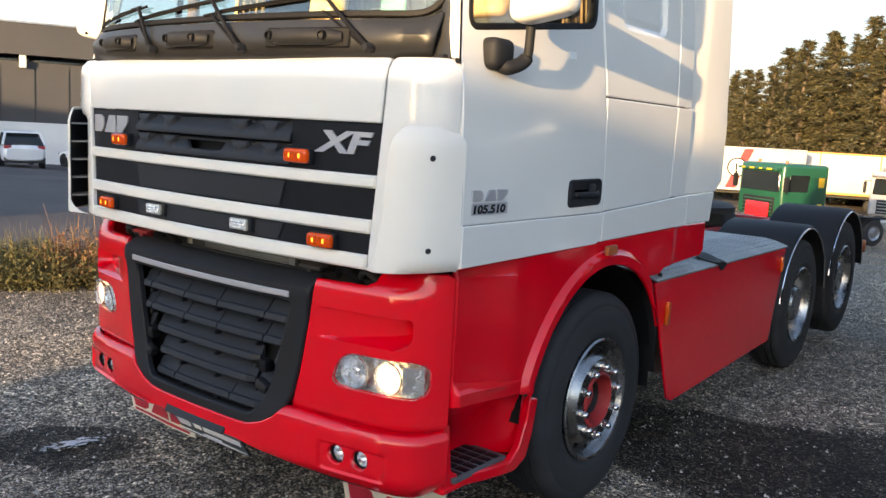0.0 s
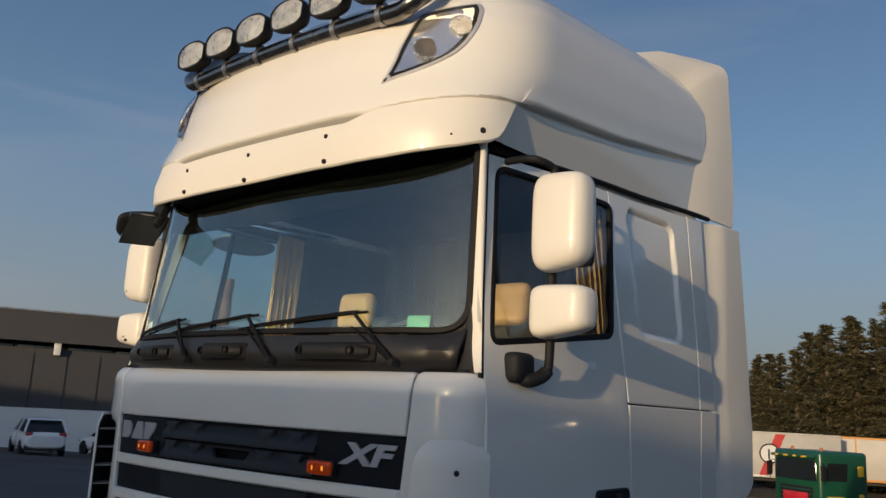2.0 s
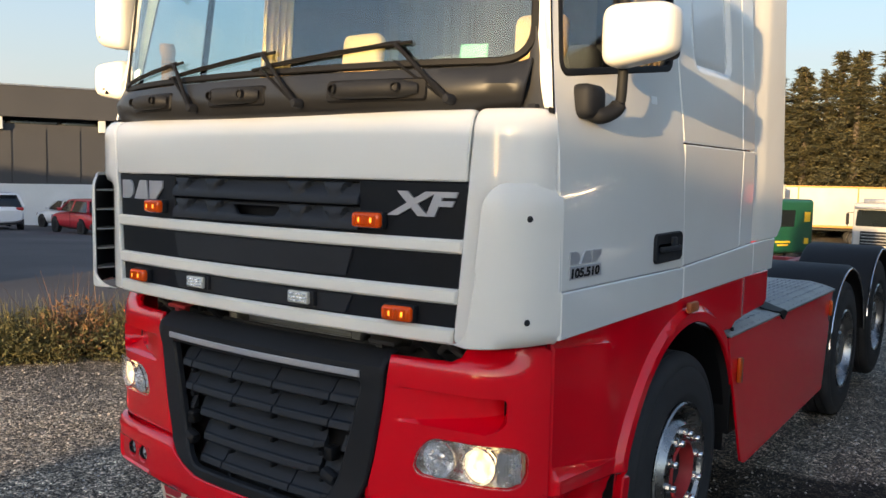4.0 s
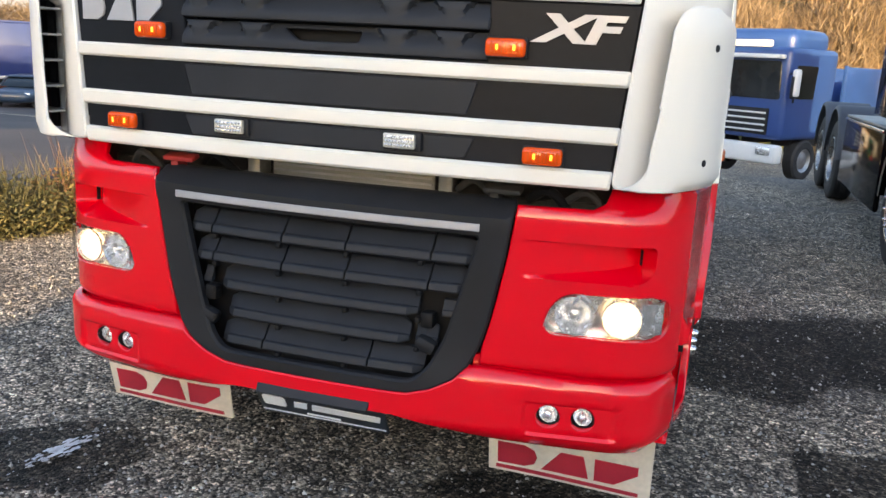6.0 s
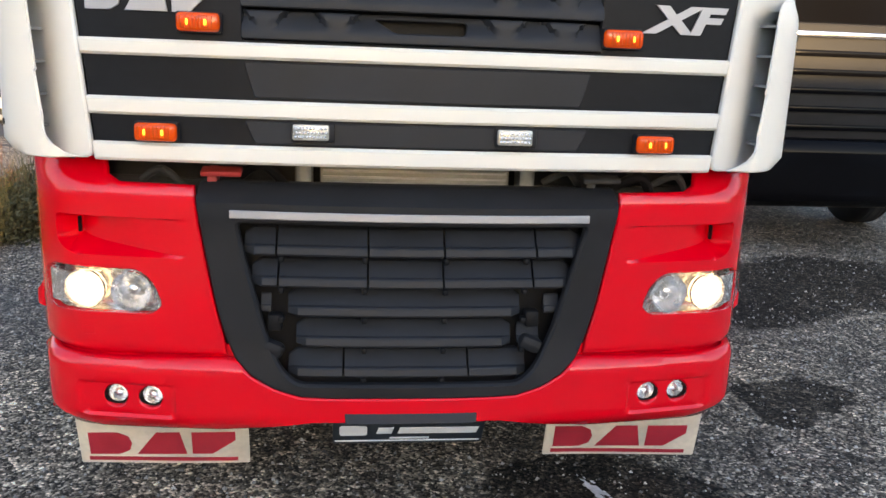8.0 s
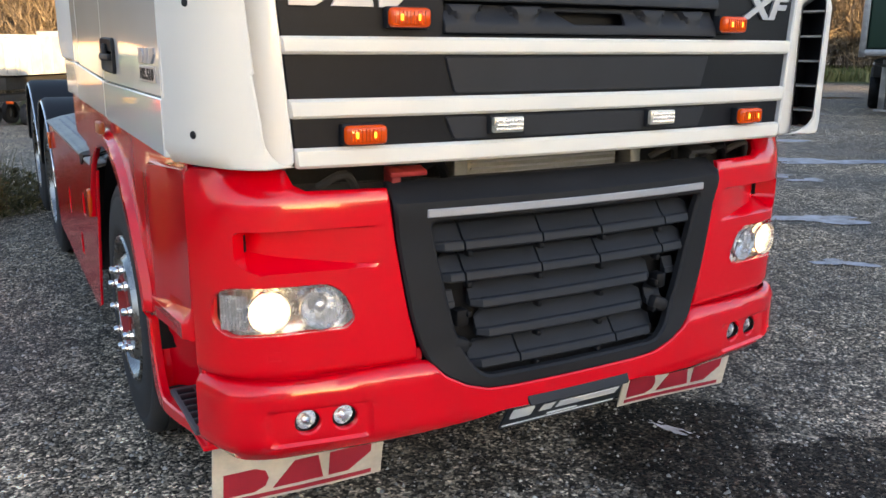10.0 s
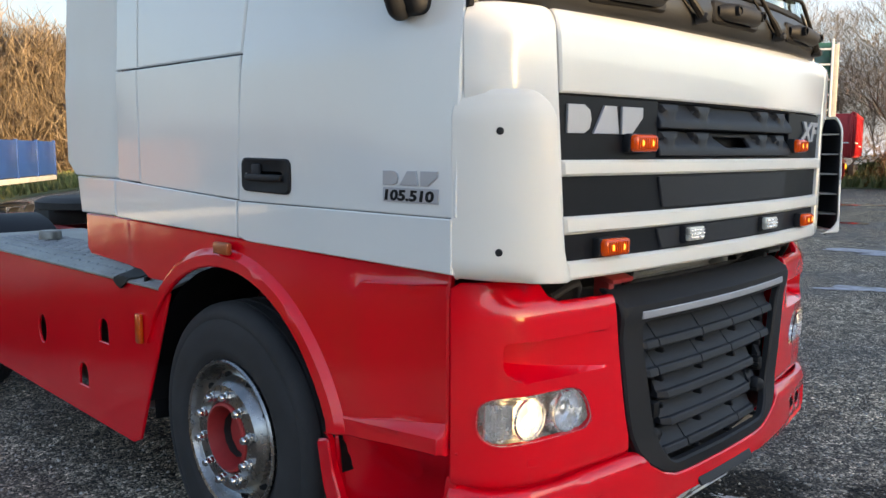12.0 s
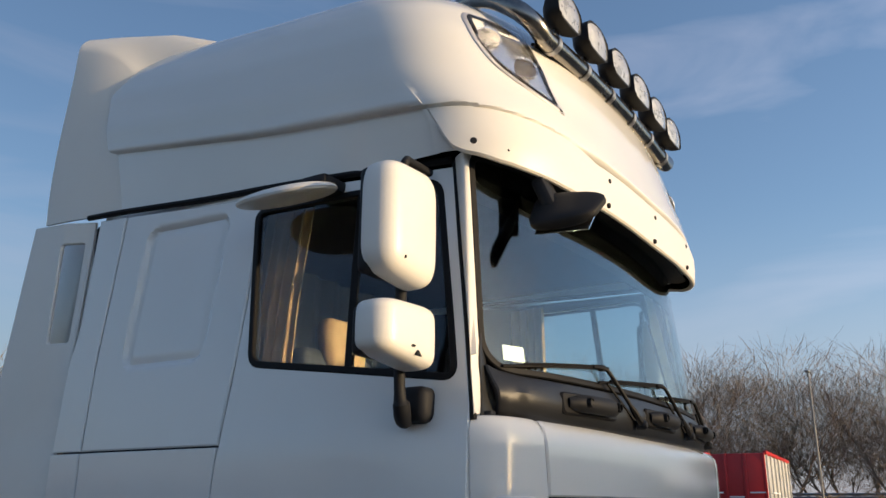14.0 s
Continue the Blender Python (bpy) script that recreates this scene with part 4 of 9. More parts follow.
def gr_relief(u, z):
    return 0.004 + 0.012 * ss(1.02, 1.10, z) - 0.07 * ss(1.115, 1.185, z) ** 1.5 + 0.022 * ss(0.70, 0.55, z)


grille = part("grille_surround", panel(surround_out, front_b, [opening], step=0.03, thick=0.03, r=0.008, relief=gr_relief), BLACKP, truck, "black plastic grille surround with a shield shape")
part("trim_strip", panel(rounded([(-0.548, 1.081), (0.549, 1.081), (0.549, 1.106), (-0.548, 1.106)], 0.003), front_b, step=0.03, thick=0.012, r=0.003, relief=lambda u, z: 0.020), SILVER, grille, "pale silver trim strip")
# Black sheet puts the hollow's shade behind the slats.
part("grille_back", panel([Vector(p) for p in ((-0.54, 0.55), (0.54, 0.55), (0.56, 1.08), (-0.56, 1.08))], front_b, step=0.12, thick=0.01, relief=lambda u, z: -0.085), SEAL, grille, "plain black sheet standing for shade behind the slats")


def slat(u0, u1, ze, taper=(0, 0)):
    """One slat: a face that leans out to a lip at its lower edge."""
    prof = [(0.080, -0.052), (0.074, -0.040), (0.034, -0.008), (0.030, -0.004), (0.027, 0.006), (0.022, 0.010), (0.004, 0.015), (-0.002, 0.012), (-0.003, 0.004), (0.006, -0.052)]
    us = np.unique(np.r_[np.linspace(u0, u1, max(2, int((u1 - u0) / 0.05))), u0 + 0.032 if u1 - u0 > 0.07 else u0, u1 - 0.032 if u1 - u0 > 0.07 else u1])
    v, f = [], []
    for i, u in enumerate(us):
        x, y = plan_b(u)
        cut = max(0.0, 1 - abs(u - u0) / 0.032) * taper[0] + max(0.0, 1 - abs(u - u1) / 0.032) * taper[1]
        for h, o in prof:
            v.append(Vector((x, y - o * (1 - 0.6 * cut) + 0.022 + 0.016 * cut, ze + h * (1 - 0.30 * cut) + 0.004 * cut)))
    k = len(prof)
    for i in range(len(us) - 1):
        for j in range(k - 1):
            f.append((i * k + j, i * k + j + 1, (i + 1) * k + j + 1, (i + 1) * k + j))
    f += [tuple(range(k)), tuple(reversed(range((len(us) - 1) * k, len(us) * k)))]
    bm = bmesh.new()
    vs = [bm.verts.new(p) for p in v]
    for q in f:
        bm.faces.new([vs[i] for i in q])
    return bm


G = 0.0035
rows = [(0.967, [-0.516, -0.414, -0.135, 0.10, 0.393, 0.545]), (0.868, [-0.495, -0.41, -0.135, 0.10, 0.388, 0.52]),
        (0.775, [-0.468, -0.43]), (0.775, [-0.385, 0.355]), (0.775, [0.43, 0.486]), (0.676, [-0.36, 0.33]), (0.676, [0.345, 0.425]), (0.575, [-0.385, -0.208, 0.19, 0.385])]
for ze, us in rows:
    for a, b in zip(us, us[1:]):
        part("slat", slat(a + G, b - G, ze, (a == us[0], b == us[-1])), GREYP, grille, "", 16)
for ze in (0.967, 0.868, 0.775, 0.676, 0.575):
    for u in (-0.40, -0.145, 0.105, 0.36):
        x, y = plan_b(u)
        part("slat_clip", box((0.018, 0.034, 0.020), (x, y + 0.016, ze - 0.012), 0.006), SEAL, grille)
for u, z in ((-0.42, 0.72), (0.39, 0.735)):
    x, y = plan_b(u)
    part("tow_socket", box((0.045, 0.05, 0.055), (x, y + 0.03, z + 0.03), 0.01), SEAL, grille, "rusty towing socket behind a broken slat")
    part("broken_stub", box((0.075, 0.05, 0.05), (x + (-0.01 if u < 0 else 0.0), y + 0.02, z - 0.055), 0.018, 2, Matrix.Rotation(0.4, 4, 'Y')), BLACKP, grille, "broken slat stub")

# radiator and brackets seen in the gap over the grille
rad = part("radiator", box((0.62, 0.05, 0.34), (0.02, 0.33, 1.19), 0.008), ALU, truck, "radiator core behind the bumper")
for i in range(14):
    part("fin", box((0.60, 0.012, 0.007), (0.02, 0.302, 1.06 + 0.02 * i), 0.0), STEEL, rad)
for x in (-0.34, 0.38):
    part("tank_end", box((0.055, 0.09, 0.30), (x, 0.30, 1.18), 0.015), ALU, rad, "pale radiator end")
for x in (-0.58, 0.60):
    part("bracket", joined(raw(box((0.12, 0.05, 0.016), (x, 0.17, 1.21), 0.004, 2, Matrix.Rotation(0.25, 4, 'X'))), raw(box((0.03, 0.06, 0.10), (x - 0.03, 0.2, 1.17), 0.004))), DULLRED if x < 0 else GREASE, truck, "latch bracket under the hood")
for i, (x, z) in enumerate(((-0.76, 1.20), (-0.46, 1.22), (0.50, 1.215), (0.74, 1.205), (0.86, 1.21))):
    part("hose", tube(spline([(x - 0.07, 0.24, z - 0.03), (x, 0.20, z + 0.01), (x + 0.06, 0.25, z - 0.06)], 5), 0.012 + 0.004 * (i % 2), 8), SEAL if i % 2 else GREASE, truck, "black hose")
# Added dark plate that stands in for the shade behind the radiator.
part("engine_shadow_plate", box((2.2, 0.02, 0.9), (0, 0.42, 1.15), 0.004), GREASE, truck, "dark plate standing for shade behind the radiator")

# number plate board and mud flaps
def tilt_plate(u, z):
    return u + 0.006, 0.098 + 0.62 * (0.414 - z), z


plate = part("dealer_plate", panel(rounded([(-0.247, 0.308), (0.250, 0.308), (0.250, 0.414), (-0.247, 0.414)], 0.006), tilt_plate, step=0.06, thick=0.006, r=0.002), NAVY, truck, "dark dealer plate with white print")


def on_plate(x, y, d):
    p = tilt_plate(x, y)
    return Vector((p[0], p[1] - 0.001 - d, p[2]))


part("print_block", flat_shapes([rounded([(-0.225, 0.352), (-0.135, 0.352), (-0.135, 0.398), (-0.225, 0.398)], 0.012)], on_plate, 0.002), PRINT, plate, "white badge shape")
part("print_bar", flat_shapes([[(-0.105, 0.360), (-0.055, 0.360), (-0.048, 0.388), (-0.098, 0.388)], [(-0.035, 0.360), (0.225, 0.360), (0.232, 0.388), (-0.028, 0.388)]], on_plate, 0.002), PRINT, plate, "white print bar")
part("print_line", flat_shapes([[(-0.24, 0.322), (0.24, 0.322), (0.24, 0.326), (-0.24, 0.326)], [(-0.06, 0.333), (0.07, 0.333), (0.07, 0.340), (-0.06, 0.340)]], on_plate, 0.002), PRINT, plate)

for cx, w in ((-0.842, 0.594), (0.847, 0.597)):
    def hang(u, z, cx=cx):
        return (cx + u, 0.425 + 0.02 * math.sin(u * 6 + cx * 3) * (0.5 - z) + 0.22 * (0.25 - z), z)
    flap = part("mud_flap", panel(rounded([(-w / 2, 0.100), (w / 2, 0.094), (w / 2, 0.46), (-w / 2, 0.46)], 0.006), hang, step=0.05, thick=0.006, r=0.002), FLAP, truck, "grubby off-white mud flap with red print")
    def on_flap(x, y, d, hang=hang):
        p = hang(x, y)
        return Vector((p[0], p[1] - 0.001 - d, p[2]))
    part("print_mark", flat_shapes([[(x - w * 0.44, 0.140 + y) for x, y in sh] for sh in mark(w * 0.86, 0.092)], on_flap, 0.002), FLAPRED, flap, "red mark of three blocks")
    part("print_line", flat_shapes([[(-w * 0.45, 0.114), (w * 0.43, 0.107), (w * 0.43, 0.122), (-w * 0.45, 0.129)]], on_flap, 0.002), FLAPRED, flap)

# ---- cab sides ----
WIN = {1: rounded([(0.335, 2.135, 0.05), (1.205, 2.245, 0.05), (1.285, 2.875, 0.05), (0.46, 2.862, 0.07)], 0.05, 6)}
win_r = WIN[1]


def rear_door_y(z):
    return 1.352 - 0.085 * ss(1.4, 2.5, z) - 0.02 * max(0, z - 2.4)


door = [(0.270, 1.432), (1.345, 1.436)] + [(rear_door_y(z), z) for z in (1.6, 1.9, 2.2, 2.5, 2.8, top_z(1.2) - 0.02)] + [(0.410, top_z(0.42) - 0.02), (0.362, 2.58), (0.316, 2.3), (0.276, 2.05), (0.270, 1.9)]


def crease(y, z):
    return 0.006 * ss(1.953, 1.943, z)


doors = both("door", panel([Vector(p) for p in door], side, [win_r], step=0.06, thick=0.03, r=0.004, relief=crease), WHITE, truck, "white cab door with a shut window")
sill_f = [(0.285, 1.275), (1.30, 1.292), (1.352, 1.305), (1.350, 1.433), (0.285, 1.430)]
both("door_sill_panel", panel([Vector(p) for p in sill_f], side, step=0.06, thick=0.02, r=0.004, relief=lambda y, z: 0.010), WHITE, truck, "white panel below the door")
sill_r = [(1.358, 1.300), (2.33, 1.322), (2.33, 1.487), (1.358, 1.436)]
both("side_sill_panel", panel([Vector(p) for p in sill_r], side, step=0.06, thick=0.02, r=0.004, relief=lambda y, z: 0.010), WHITE, truck)


def pressing(y, z):
    """A shallow rectangle with round corners, pressed into the sheet."""
    r = 0.065
    qy, qz = abs(y - 1.687 + 0.058 * (z - 2.593)) - 0.236 + r, abs(z - 2.593) - 0.312 + r
    d = math.hypot(max(qy, 0), max(qz, 0)) + min(max(qy, qz), 0) - r
    return -0.019 * ss(0.0, -0.016, d) + 0.006 * ss(-0.024, -0.05, d)


up_r = [(rear_door_y(1.955) + 0.008, 1.957), (2.102, 1.957), (2.097, 2.33), (2.075, 2.62), (2.056, top_z(2.06) - 0.02)] + [(rear_door_y(z) + 0.008, z) for z in (top_z(1.25) - 0.02, 2.6, 2.3)]
both("sleeper_panel", panel([Vector(p) for p in up_r], side, step=0.013, thick=0.02, r=0.006, relief=pressing), WHITE, truck, "white sleeper side panel with a pressed rectangle")
lo_r = [(1.357, 1.440), (2.095, 1.476), (2.100, 1.949), (rear_door_y(1.95) + 0.008, 1.949)]
both("sleeper_lower_panel", panel([Vector(p) for p in lo_r], side, step=0.06, thick=0.02, r=0.004, relief=lambda y, z: 0.006), WHITE, truck, "white lower sleeper side panel")
post = [(2.110, 1.957), (2.298, 1.957), (2.284, 2.32), (2.247, 2.5), (2.237, top_z(2.23) - 0.02), (2.064, top_z(2.06) - 0.02), (2.083, 2.62), (2.105, 2.33)]
post2 = [(2.103, 1.482), (2.298, 1.488), (2.298, 1.949), (2.108, 1.949)]
both("rear_post", joined(panel([Vector(p) for p in post], side, step=0.06, thick=0.02, r=0.004), panel([Vector(p) for p in post2], side, step=0.06, thick=0.02, r=0.004, relief=lambda y, z: 0.006)), WHITE, truck, "white rear corner strip of the cab")
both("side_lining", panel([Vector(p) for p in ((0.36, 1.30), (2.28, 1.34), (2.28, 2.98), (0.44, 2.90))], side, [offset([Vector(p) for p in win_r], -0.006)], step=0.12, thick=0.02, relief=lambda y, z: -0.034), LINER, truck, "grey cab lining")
seal = offset([Vector(p) for p in win_r], 0.014)
both("window_seal", panel(offset([Vector(p) for p in win_r], -0.012), side, [seal], step=0.04, thick=0.03, r=0.004, relief=lambda y, z: 0.004), SEAL, truck, "black window rubber")
for ob in both("side_window", panel(offset([Vector(p) for p in win_r], 0.0), side, step=0.15, thick=0.004, r=0.001, relief=lambda y, z: -0.008), TINT, truck, "tinted side window glass"):
    ob.visible_shadow = False
both("window_divider", panel([Vector(p) for p in ((0.735, 2.18), (0.765, 2.184), (0.80, 2.87), (0.77, 2.87))], side, step=0.1, thick=0.02, r=0.003), SEAL, truck, "black window divider bar")
# seam above the doors and drip rail
both("roof_seal", tube([(side_x(y, top_z(y) - 0.01) + 0.004, y, top_z(y) + 0.004) for y in np.linspace(0.42, 2.32, 14)], 0.014, 8), SEAL, truck, "black rubber seal under the roof")

# door handles and badges
for s in (1, -1):
    d = doors[0] if s > 0 else doors[1]
    hb = panel(rounded([(1.025, 1.468, 0.03), (1.312, 1.474, 0.03), (1.312, 1.592, 0.03), (1.025, 1.588, 0.03)], 0.03, 5), side, step=0.04, thick=0.012, r=0.005, relief=lambda y, z: 0.017 - 0.0135 * ss(1.045, 1.07, y) * ss(1.292, 1.27, y) * ss(1.485, 1.50, z) * ss(1.576, 1.56, z))
    hm = joined(raw(box((0.016, 0.215, 0.022), (1.250, 1.170, 1.524), 0.006)), raw(box((0.014, 0.05, 0.05), (1.246, 1.215, 1.545), 0.006)))
    if s < 0:
        hb, hm = mirrored(hb), mirrored(hm)
    h = part("handle_cup", hb, BLACKP, d, "black recessed door handle")
    # Flat black sheet paints the shade of a deeper cup.
    cf = panel(rounded([(1.066, 1.490), (1.275, 1.494), (1.275, 1.570), (1.066, 1.566)], 0.012), side, step=0.05, thick=0.004, r=0.001, relief=lambda y, z: 0.0065)
    part("cup_floor", cf if s > 0 else mirrored(cf), VOID, d, "black sheet standing for shade in the handle cup")
    part("handle", hm, GREYP, d, "black door handle bar")
    part("lock", lathe([(0.011, 0), (0.011, 0.004), (0, 0.004)], Matrix.Translation((s * 1.240, 1.285, 1.527)) @ (Matrix.Rotation(math.pi, 4, 'Z') if s < 0 else Matrix()), 12), STEEL, d)
    def on_side(y0, z0, dirn, s=s):
        def put(x, y, h):
            return Vector((s * (side_x(y0 + dirn * x, z0 + y) + 0.007 + h), y0 + dirn * x, z0 + y))
        return put
    y0 = 0.335 if s > 0 else 0.565
    part("maker_mark", flat_shapes(mark(0.225, 0.042), on_side(y0, 1.517, s), 0.004), SILVER, d, "silver mark of three blocks")
    part("model_plate", flat_shapes([[(0, 0), (0.228, 0), (0.228, 0.042), (0, 0.042)]], on_side(y0, 1.468, s), 0.003), SILVER, d, "silver plate with the model number")
    lettering("105.510", 0.029, SEAL, "model_number", d, lambda x, y, h, p=on_side(y0 + s * 0.008, 1.474, s): p(x, y, h + 0.003), 0.001, 0.10, 0.205)
part("sticker", panel(rounded([(0.985, 2.088), (1.04, 2.088), (1.04, 2.118), (0.985, 2.118)], 0.004), side, step=0.05, thick=0.002, r=0.0005, relief=lambda y, z: 0.002), PAPER, doors[0], "small white sticker")

# ---- red fenders, step wells ----
GREYT = mat("grey_tread_plastic", (0.09, 0.092, 0.10), 0.6, vary=0.3, scale=8, fine=90, bump=0.2)

arc = [(1.475 + 0.655 * math.cos(radians(a)), 0.525 + 0.655 * math.sin(radians(a))) for a in range(168, 22, -6)]
fender = [(0.352, 0.727), (0.862, 0.690)] + arc + [(1.93, 1.075), (2.07, 1.07), (2.14, 1.10), (2.66, 1.125), (2.70, 1.155), (2.70, 1.318), (2.33, 1.318), (1.36, 1.295), (0.352, 1.266)]


def fender_relief(y, z):
    r = math.hypot(y - 1.475, z - 0.525)
    lip = 0.024 * lin(0.728, 0.702, r) * ss(0.62, 0.70, z + (0.2 if y > 1.4 else 0))
    foot = 0.030 * lin(0.750 + 0.153 * max(0.0, 0.83 - y), 0.748 + 0.067 * max(0.0, 0.83 - y), z) * lin(0.83, 0.36, y) * lin(0.335, 0.372, y)
    foot += 0.010 * lin(1.235, 1.225, z + 0.06 * (y - 0.4)) * lin(0.80, 0.70, y)
    return lip + foot - 0.008 - 0.009 * ss(2.2, 2.3, y)


fenders = both("fender", panel([Vector(p) for p in fender], lambda y, z: (1.180 + 0.055 * ss(0.34, 0.95, y), y, z), step=0.03, thick=0.02, r=0.006, relief=fender_relief, lines=[[(0.36, 0.822), (0.82, 0.752)], [(0.36, 0.7795), (0.82, 0.7487)], [(0.372, 0.73), (0.372, 0.82)], [(0.36, 1.238), (0.70, 1.217)], [(0.36, 1.228), (0.70, 1.207)], *[[(1.475 + q * math.cos(radians(a)), 0.525 + q * math.sin(radians(a))) for a in range(164, 40, -4)] for q in (0.702, 0.728)]]), RED, truck, "glossy red fender round the front wheel")
for s, f in ((1, fenders[0]), (-1, fenders[1])):
    part("side_lamp", box((0.024, 0.10, 0.045), (s * 1.256, 1.435, 1.257), 0.008), AMBERDULL, f, "dull orange side lamp")
    step_v = [(0.335, 0.385), (0.78, 0.360), (0.86, 0.395), (0.90, 0.50), (0.930, 0.645), (0.868, 0.662), (0.845, 0.56), (0.80, 0.460), (0.74, 0.412), (0.45, 0.424), (0.40, 0.455), (0.374, 0.655), (0.335, 0.66)]
    st = panel([Vector(p) for p in rounded([(a, b, 0.015) for a, b in step_v])], lambda y, z: (1.168 + 0.054 * ss(0.33, 0.75, y), y, z), step=0.04, thick=0.03, r=0.006)
    stp = part("step_well", st if s > 0 else mirrored(st), RED, truck, "red step well with a grey tread")
    wall_m = panel([Vector(q) for q in ((0.32, 0.405), (0.86, 0.405), (0.86, 0.74), (0.32, 0.74))], lambda y, z: (1.185 - 0.19 * ss(0.78, 0.46, z) * ss(0.88, 0.70, y), y, z), step=0.05, thick=0.01, r=0.002)
    part("well_wall", wall_m if s > 0 else mirrored(wall_m), RED, stp)
    part("well_end", box((0.19, 0.03, 0.27), (s * 1.095, 0.86, 0.53), 0.01), RED, stp)
    part("well_floor", box((0.20, 0.50, 0.02), (s * 1.08, 0.59, 0.385), 0.005), RED, stp)
    part("tread", box((0.20, 0.36, 0.022), (s * 1.090, 0.575, 0.418), 0.006), GREYT, stp, "grey perforated step tread")
    for i in range(6):
        for j in range(3):
            part("tread_hole", box((0.055, 0.034, 0.004), (s * (1.025 + 0.062 * j), 0.445 + 0.052 * i, 0.4305), 0.001), SEAL, stp)
    liner = lathe([(0.652, -0.02), (0.652, -0.46)], Matrix.Translation((1.215, 1.475, 0.525)), 26, None, -8, 178)
    mm = raw(liner)
    part("wheel_housing", mm if s > 0 else mirrored(mm), SEAL, truck, "black wheel housing")

both("door_jamb", panel([Vector(p) for p in ((0.222, 1.27), (0.305, 1.27), (0.305, 2.03), (0.222, 2.03))], lambda y, z: (1.188 - 0.03 * ss(1.8, 2.05, z), y, z), step=0.1, thick=0.03, r=0.004), BLACKP, truck, "dark door jamb")

# ---- windscreen, cowl and pillars ----
def screen(x, z):
    return x, 0.083 + 0.105 * x * x + 0.028 * abs(x) ** 6 + 0.115 * (z - 2.15), z


ws = rounded([(-1.118, 2.172, 0.12), (1.118, 2.172, 0.12), (1.072, 2.93, 0.05), (-1.072, 2.93, 0.05)], 0.1, 8)
wsg = part("windscreen", panel(ws, screen, step=0.08, thick=0.006, r=0.001), GLASS, truck, "clear curved windscreen")
wsg.visible_shadow = False
part("windscreen_seal", panel(offset([Vector(p) for p in ws], -0.014), screen, [offset([Vector(p) for p in ws], 0.010)], step=0.05, thick=0.02, r=0.004, relief=lambda u, z: 0.006), SEAL, truck, "black windscreen rubber")
cowl_o = rounded([(-1.092, 2.0, 0.02), (1.092, 2.0, 0.02), (1.118, 2.185, 0.02), (1.085, 2.165, 0.03), (1.0, 2.15), (-1.0, 2.15), (-1.085, 2.165, 0.03), (-1.118, 2.185, 0.02)], 0.04)
cowl = part("cowl", panel(cowl_o, lambda x, z: screen(x, z), step=0.035, thick=0.02, r=0.005, relief=lambda u, z: 0.012 + 0.018 * bump(z, 2.08, 0.05) - 0.03 * ss(2.03, 1.99, z) + 0.018 * ss(0.8, 1.0, abs(u)) * bump(z, 2.09, 0.06)), COWLP, truck, "dark grey plastic cowl under the windscreen")
for u0, u1 in ((-0.835, -0.50), (-0.23, 0.10), (0.40, 0.80)):
    c = (u0 + u1) / 2
    rail_p = [screen(u, 2.082) for u in np.linspace(u0 + 0.03, u1 - 0.03, 9)]
    hp = part("step_handle", tube([(p[0], p[1] - 0.058 + 0.030 * (abs(i - 4) / 4) ** 4, p[2]) for i, p in enumerate(rail_p)], [0.020, 0.029, 0.031, 0.031, 0.031, 0.031, 0.031, 0.029, 0.020], 14), BLACKP, cowl, "black rounded grab handle")
    # Proud black pad puts in the shade behind the handle.
    part("handle_pad", panel(rounded([(u0, 2.040, 0.02), (u1, 2.040, 0.02), (u1, 2.116, 0.02), (u0, 2.116, 0.02)], 0.02, 5), screen, step=0.04, thick=0.02, r=0.006, relief=lambda u, z: 0.034), SEAL, hp, "black pad standing for shade behind the handle")
    for x in (u0 + 0.075, u1 - 0.075):
        p = screen(x, 2.082)
        part("nozzle", lathe([(0.0, -0.012), (0.012, -0.012), (0.013, 0.003), (0.017, 0.003), (0.018, -0.012)], Matrix.Translation((p[0], p[1] - 0.086, p[2] + 0.002)) @ Matrix.Rotation(radians(-90), 4, 'Z'), 14), SEAL, hp, "dark round socket")
part("hood_latch", box((0.05, 0.02, 0.03), (0.30, 0.105, 2.02), 0.004), PRINT, truck, "small pale hood latch")


def wiper(px, ex, tipx):
    """Arm from its pivot up to the elbow, with the blade lying along the glass."""
    def at(x, z, o):
        p = screen(x, z)
        return Vector((p[0], p[1] - o, p[2]))
    bm = tube(spline([at(px, 2.045, 0.040), at(px - 0.03, 2.070, 0.045), at(ex + 0.035, 2.212, 0.030), at(ex, 2.234, 0.022), at(ex - 0.07, 2.234, 0.018)], 6), [0.013] * 8 + [0.008] * 17, 8)
    w = part("wiper", bm, SEAL, truck, "black windscreen wiper")
    part("blade", tube([at(x, 2.236 - 0.055 * (ex - x) / (ex - tipx), 0.012) for x in np.linspace(ex + 0.06, tipx, 14)], 0.006, 6), SEAL, w, "black wiper blade")
    part("blade_frame", tube([at(x, 2.243 - 0.055 * (ex - x) / (ex - tipx), 0.019 + 0.003 * math.sin(i * 1.7)) for i, x in enumerate(np.linspace(ex + 0.02, tipx + 0.08, 12))], 0.0038, 6), SEAL, w)
    part("link", tube([at(px - 0.04, 2.06, 0.034), at(ex + 0.005, 2.18, 0.024)], 0.005, 6), SEAL, w)
    part("pivot_cap", lathe([(0, 0.02), (0.012, 0.018), (0.017, 0.01), (0.018, -0.02)], Matrix.Translation(at(px, 2.045, 0.045)) @ Matrix.Rotation(radians(-90), 4, 'Z'), 14), BLACKP, w)


wiper(-0.323, -0.525, -1.06)
wiper(0.28, 0.056, -0.56)
wiper(0.89, 0.662, 0.0)


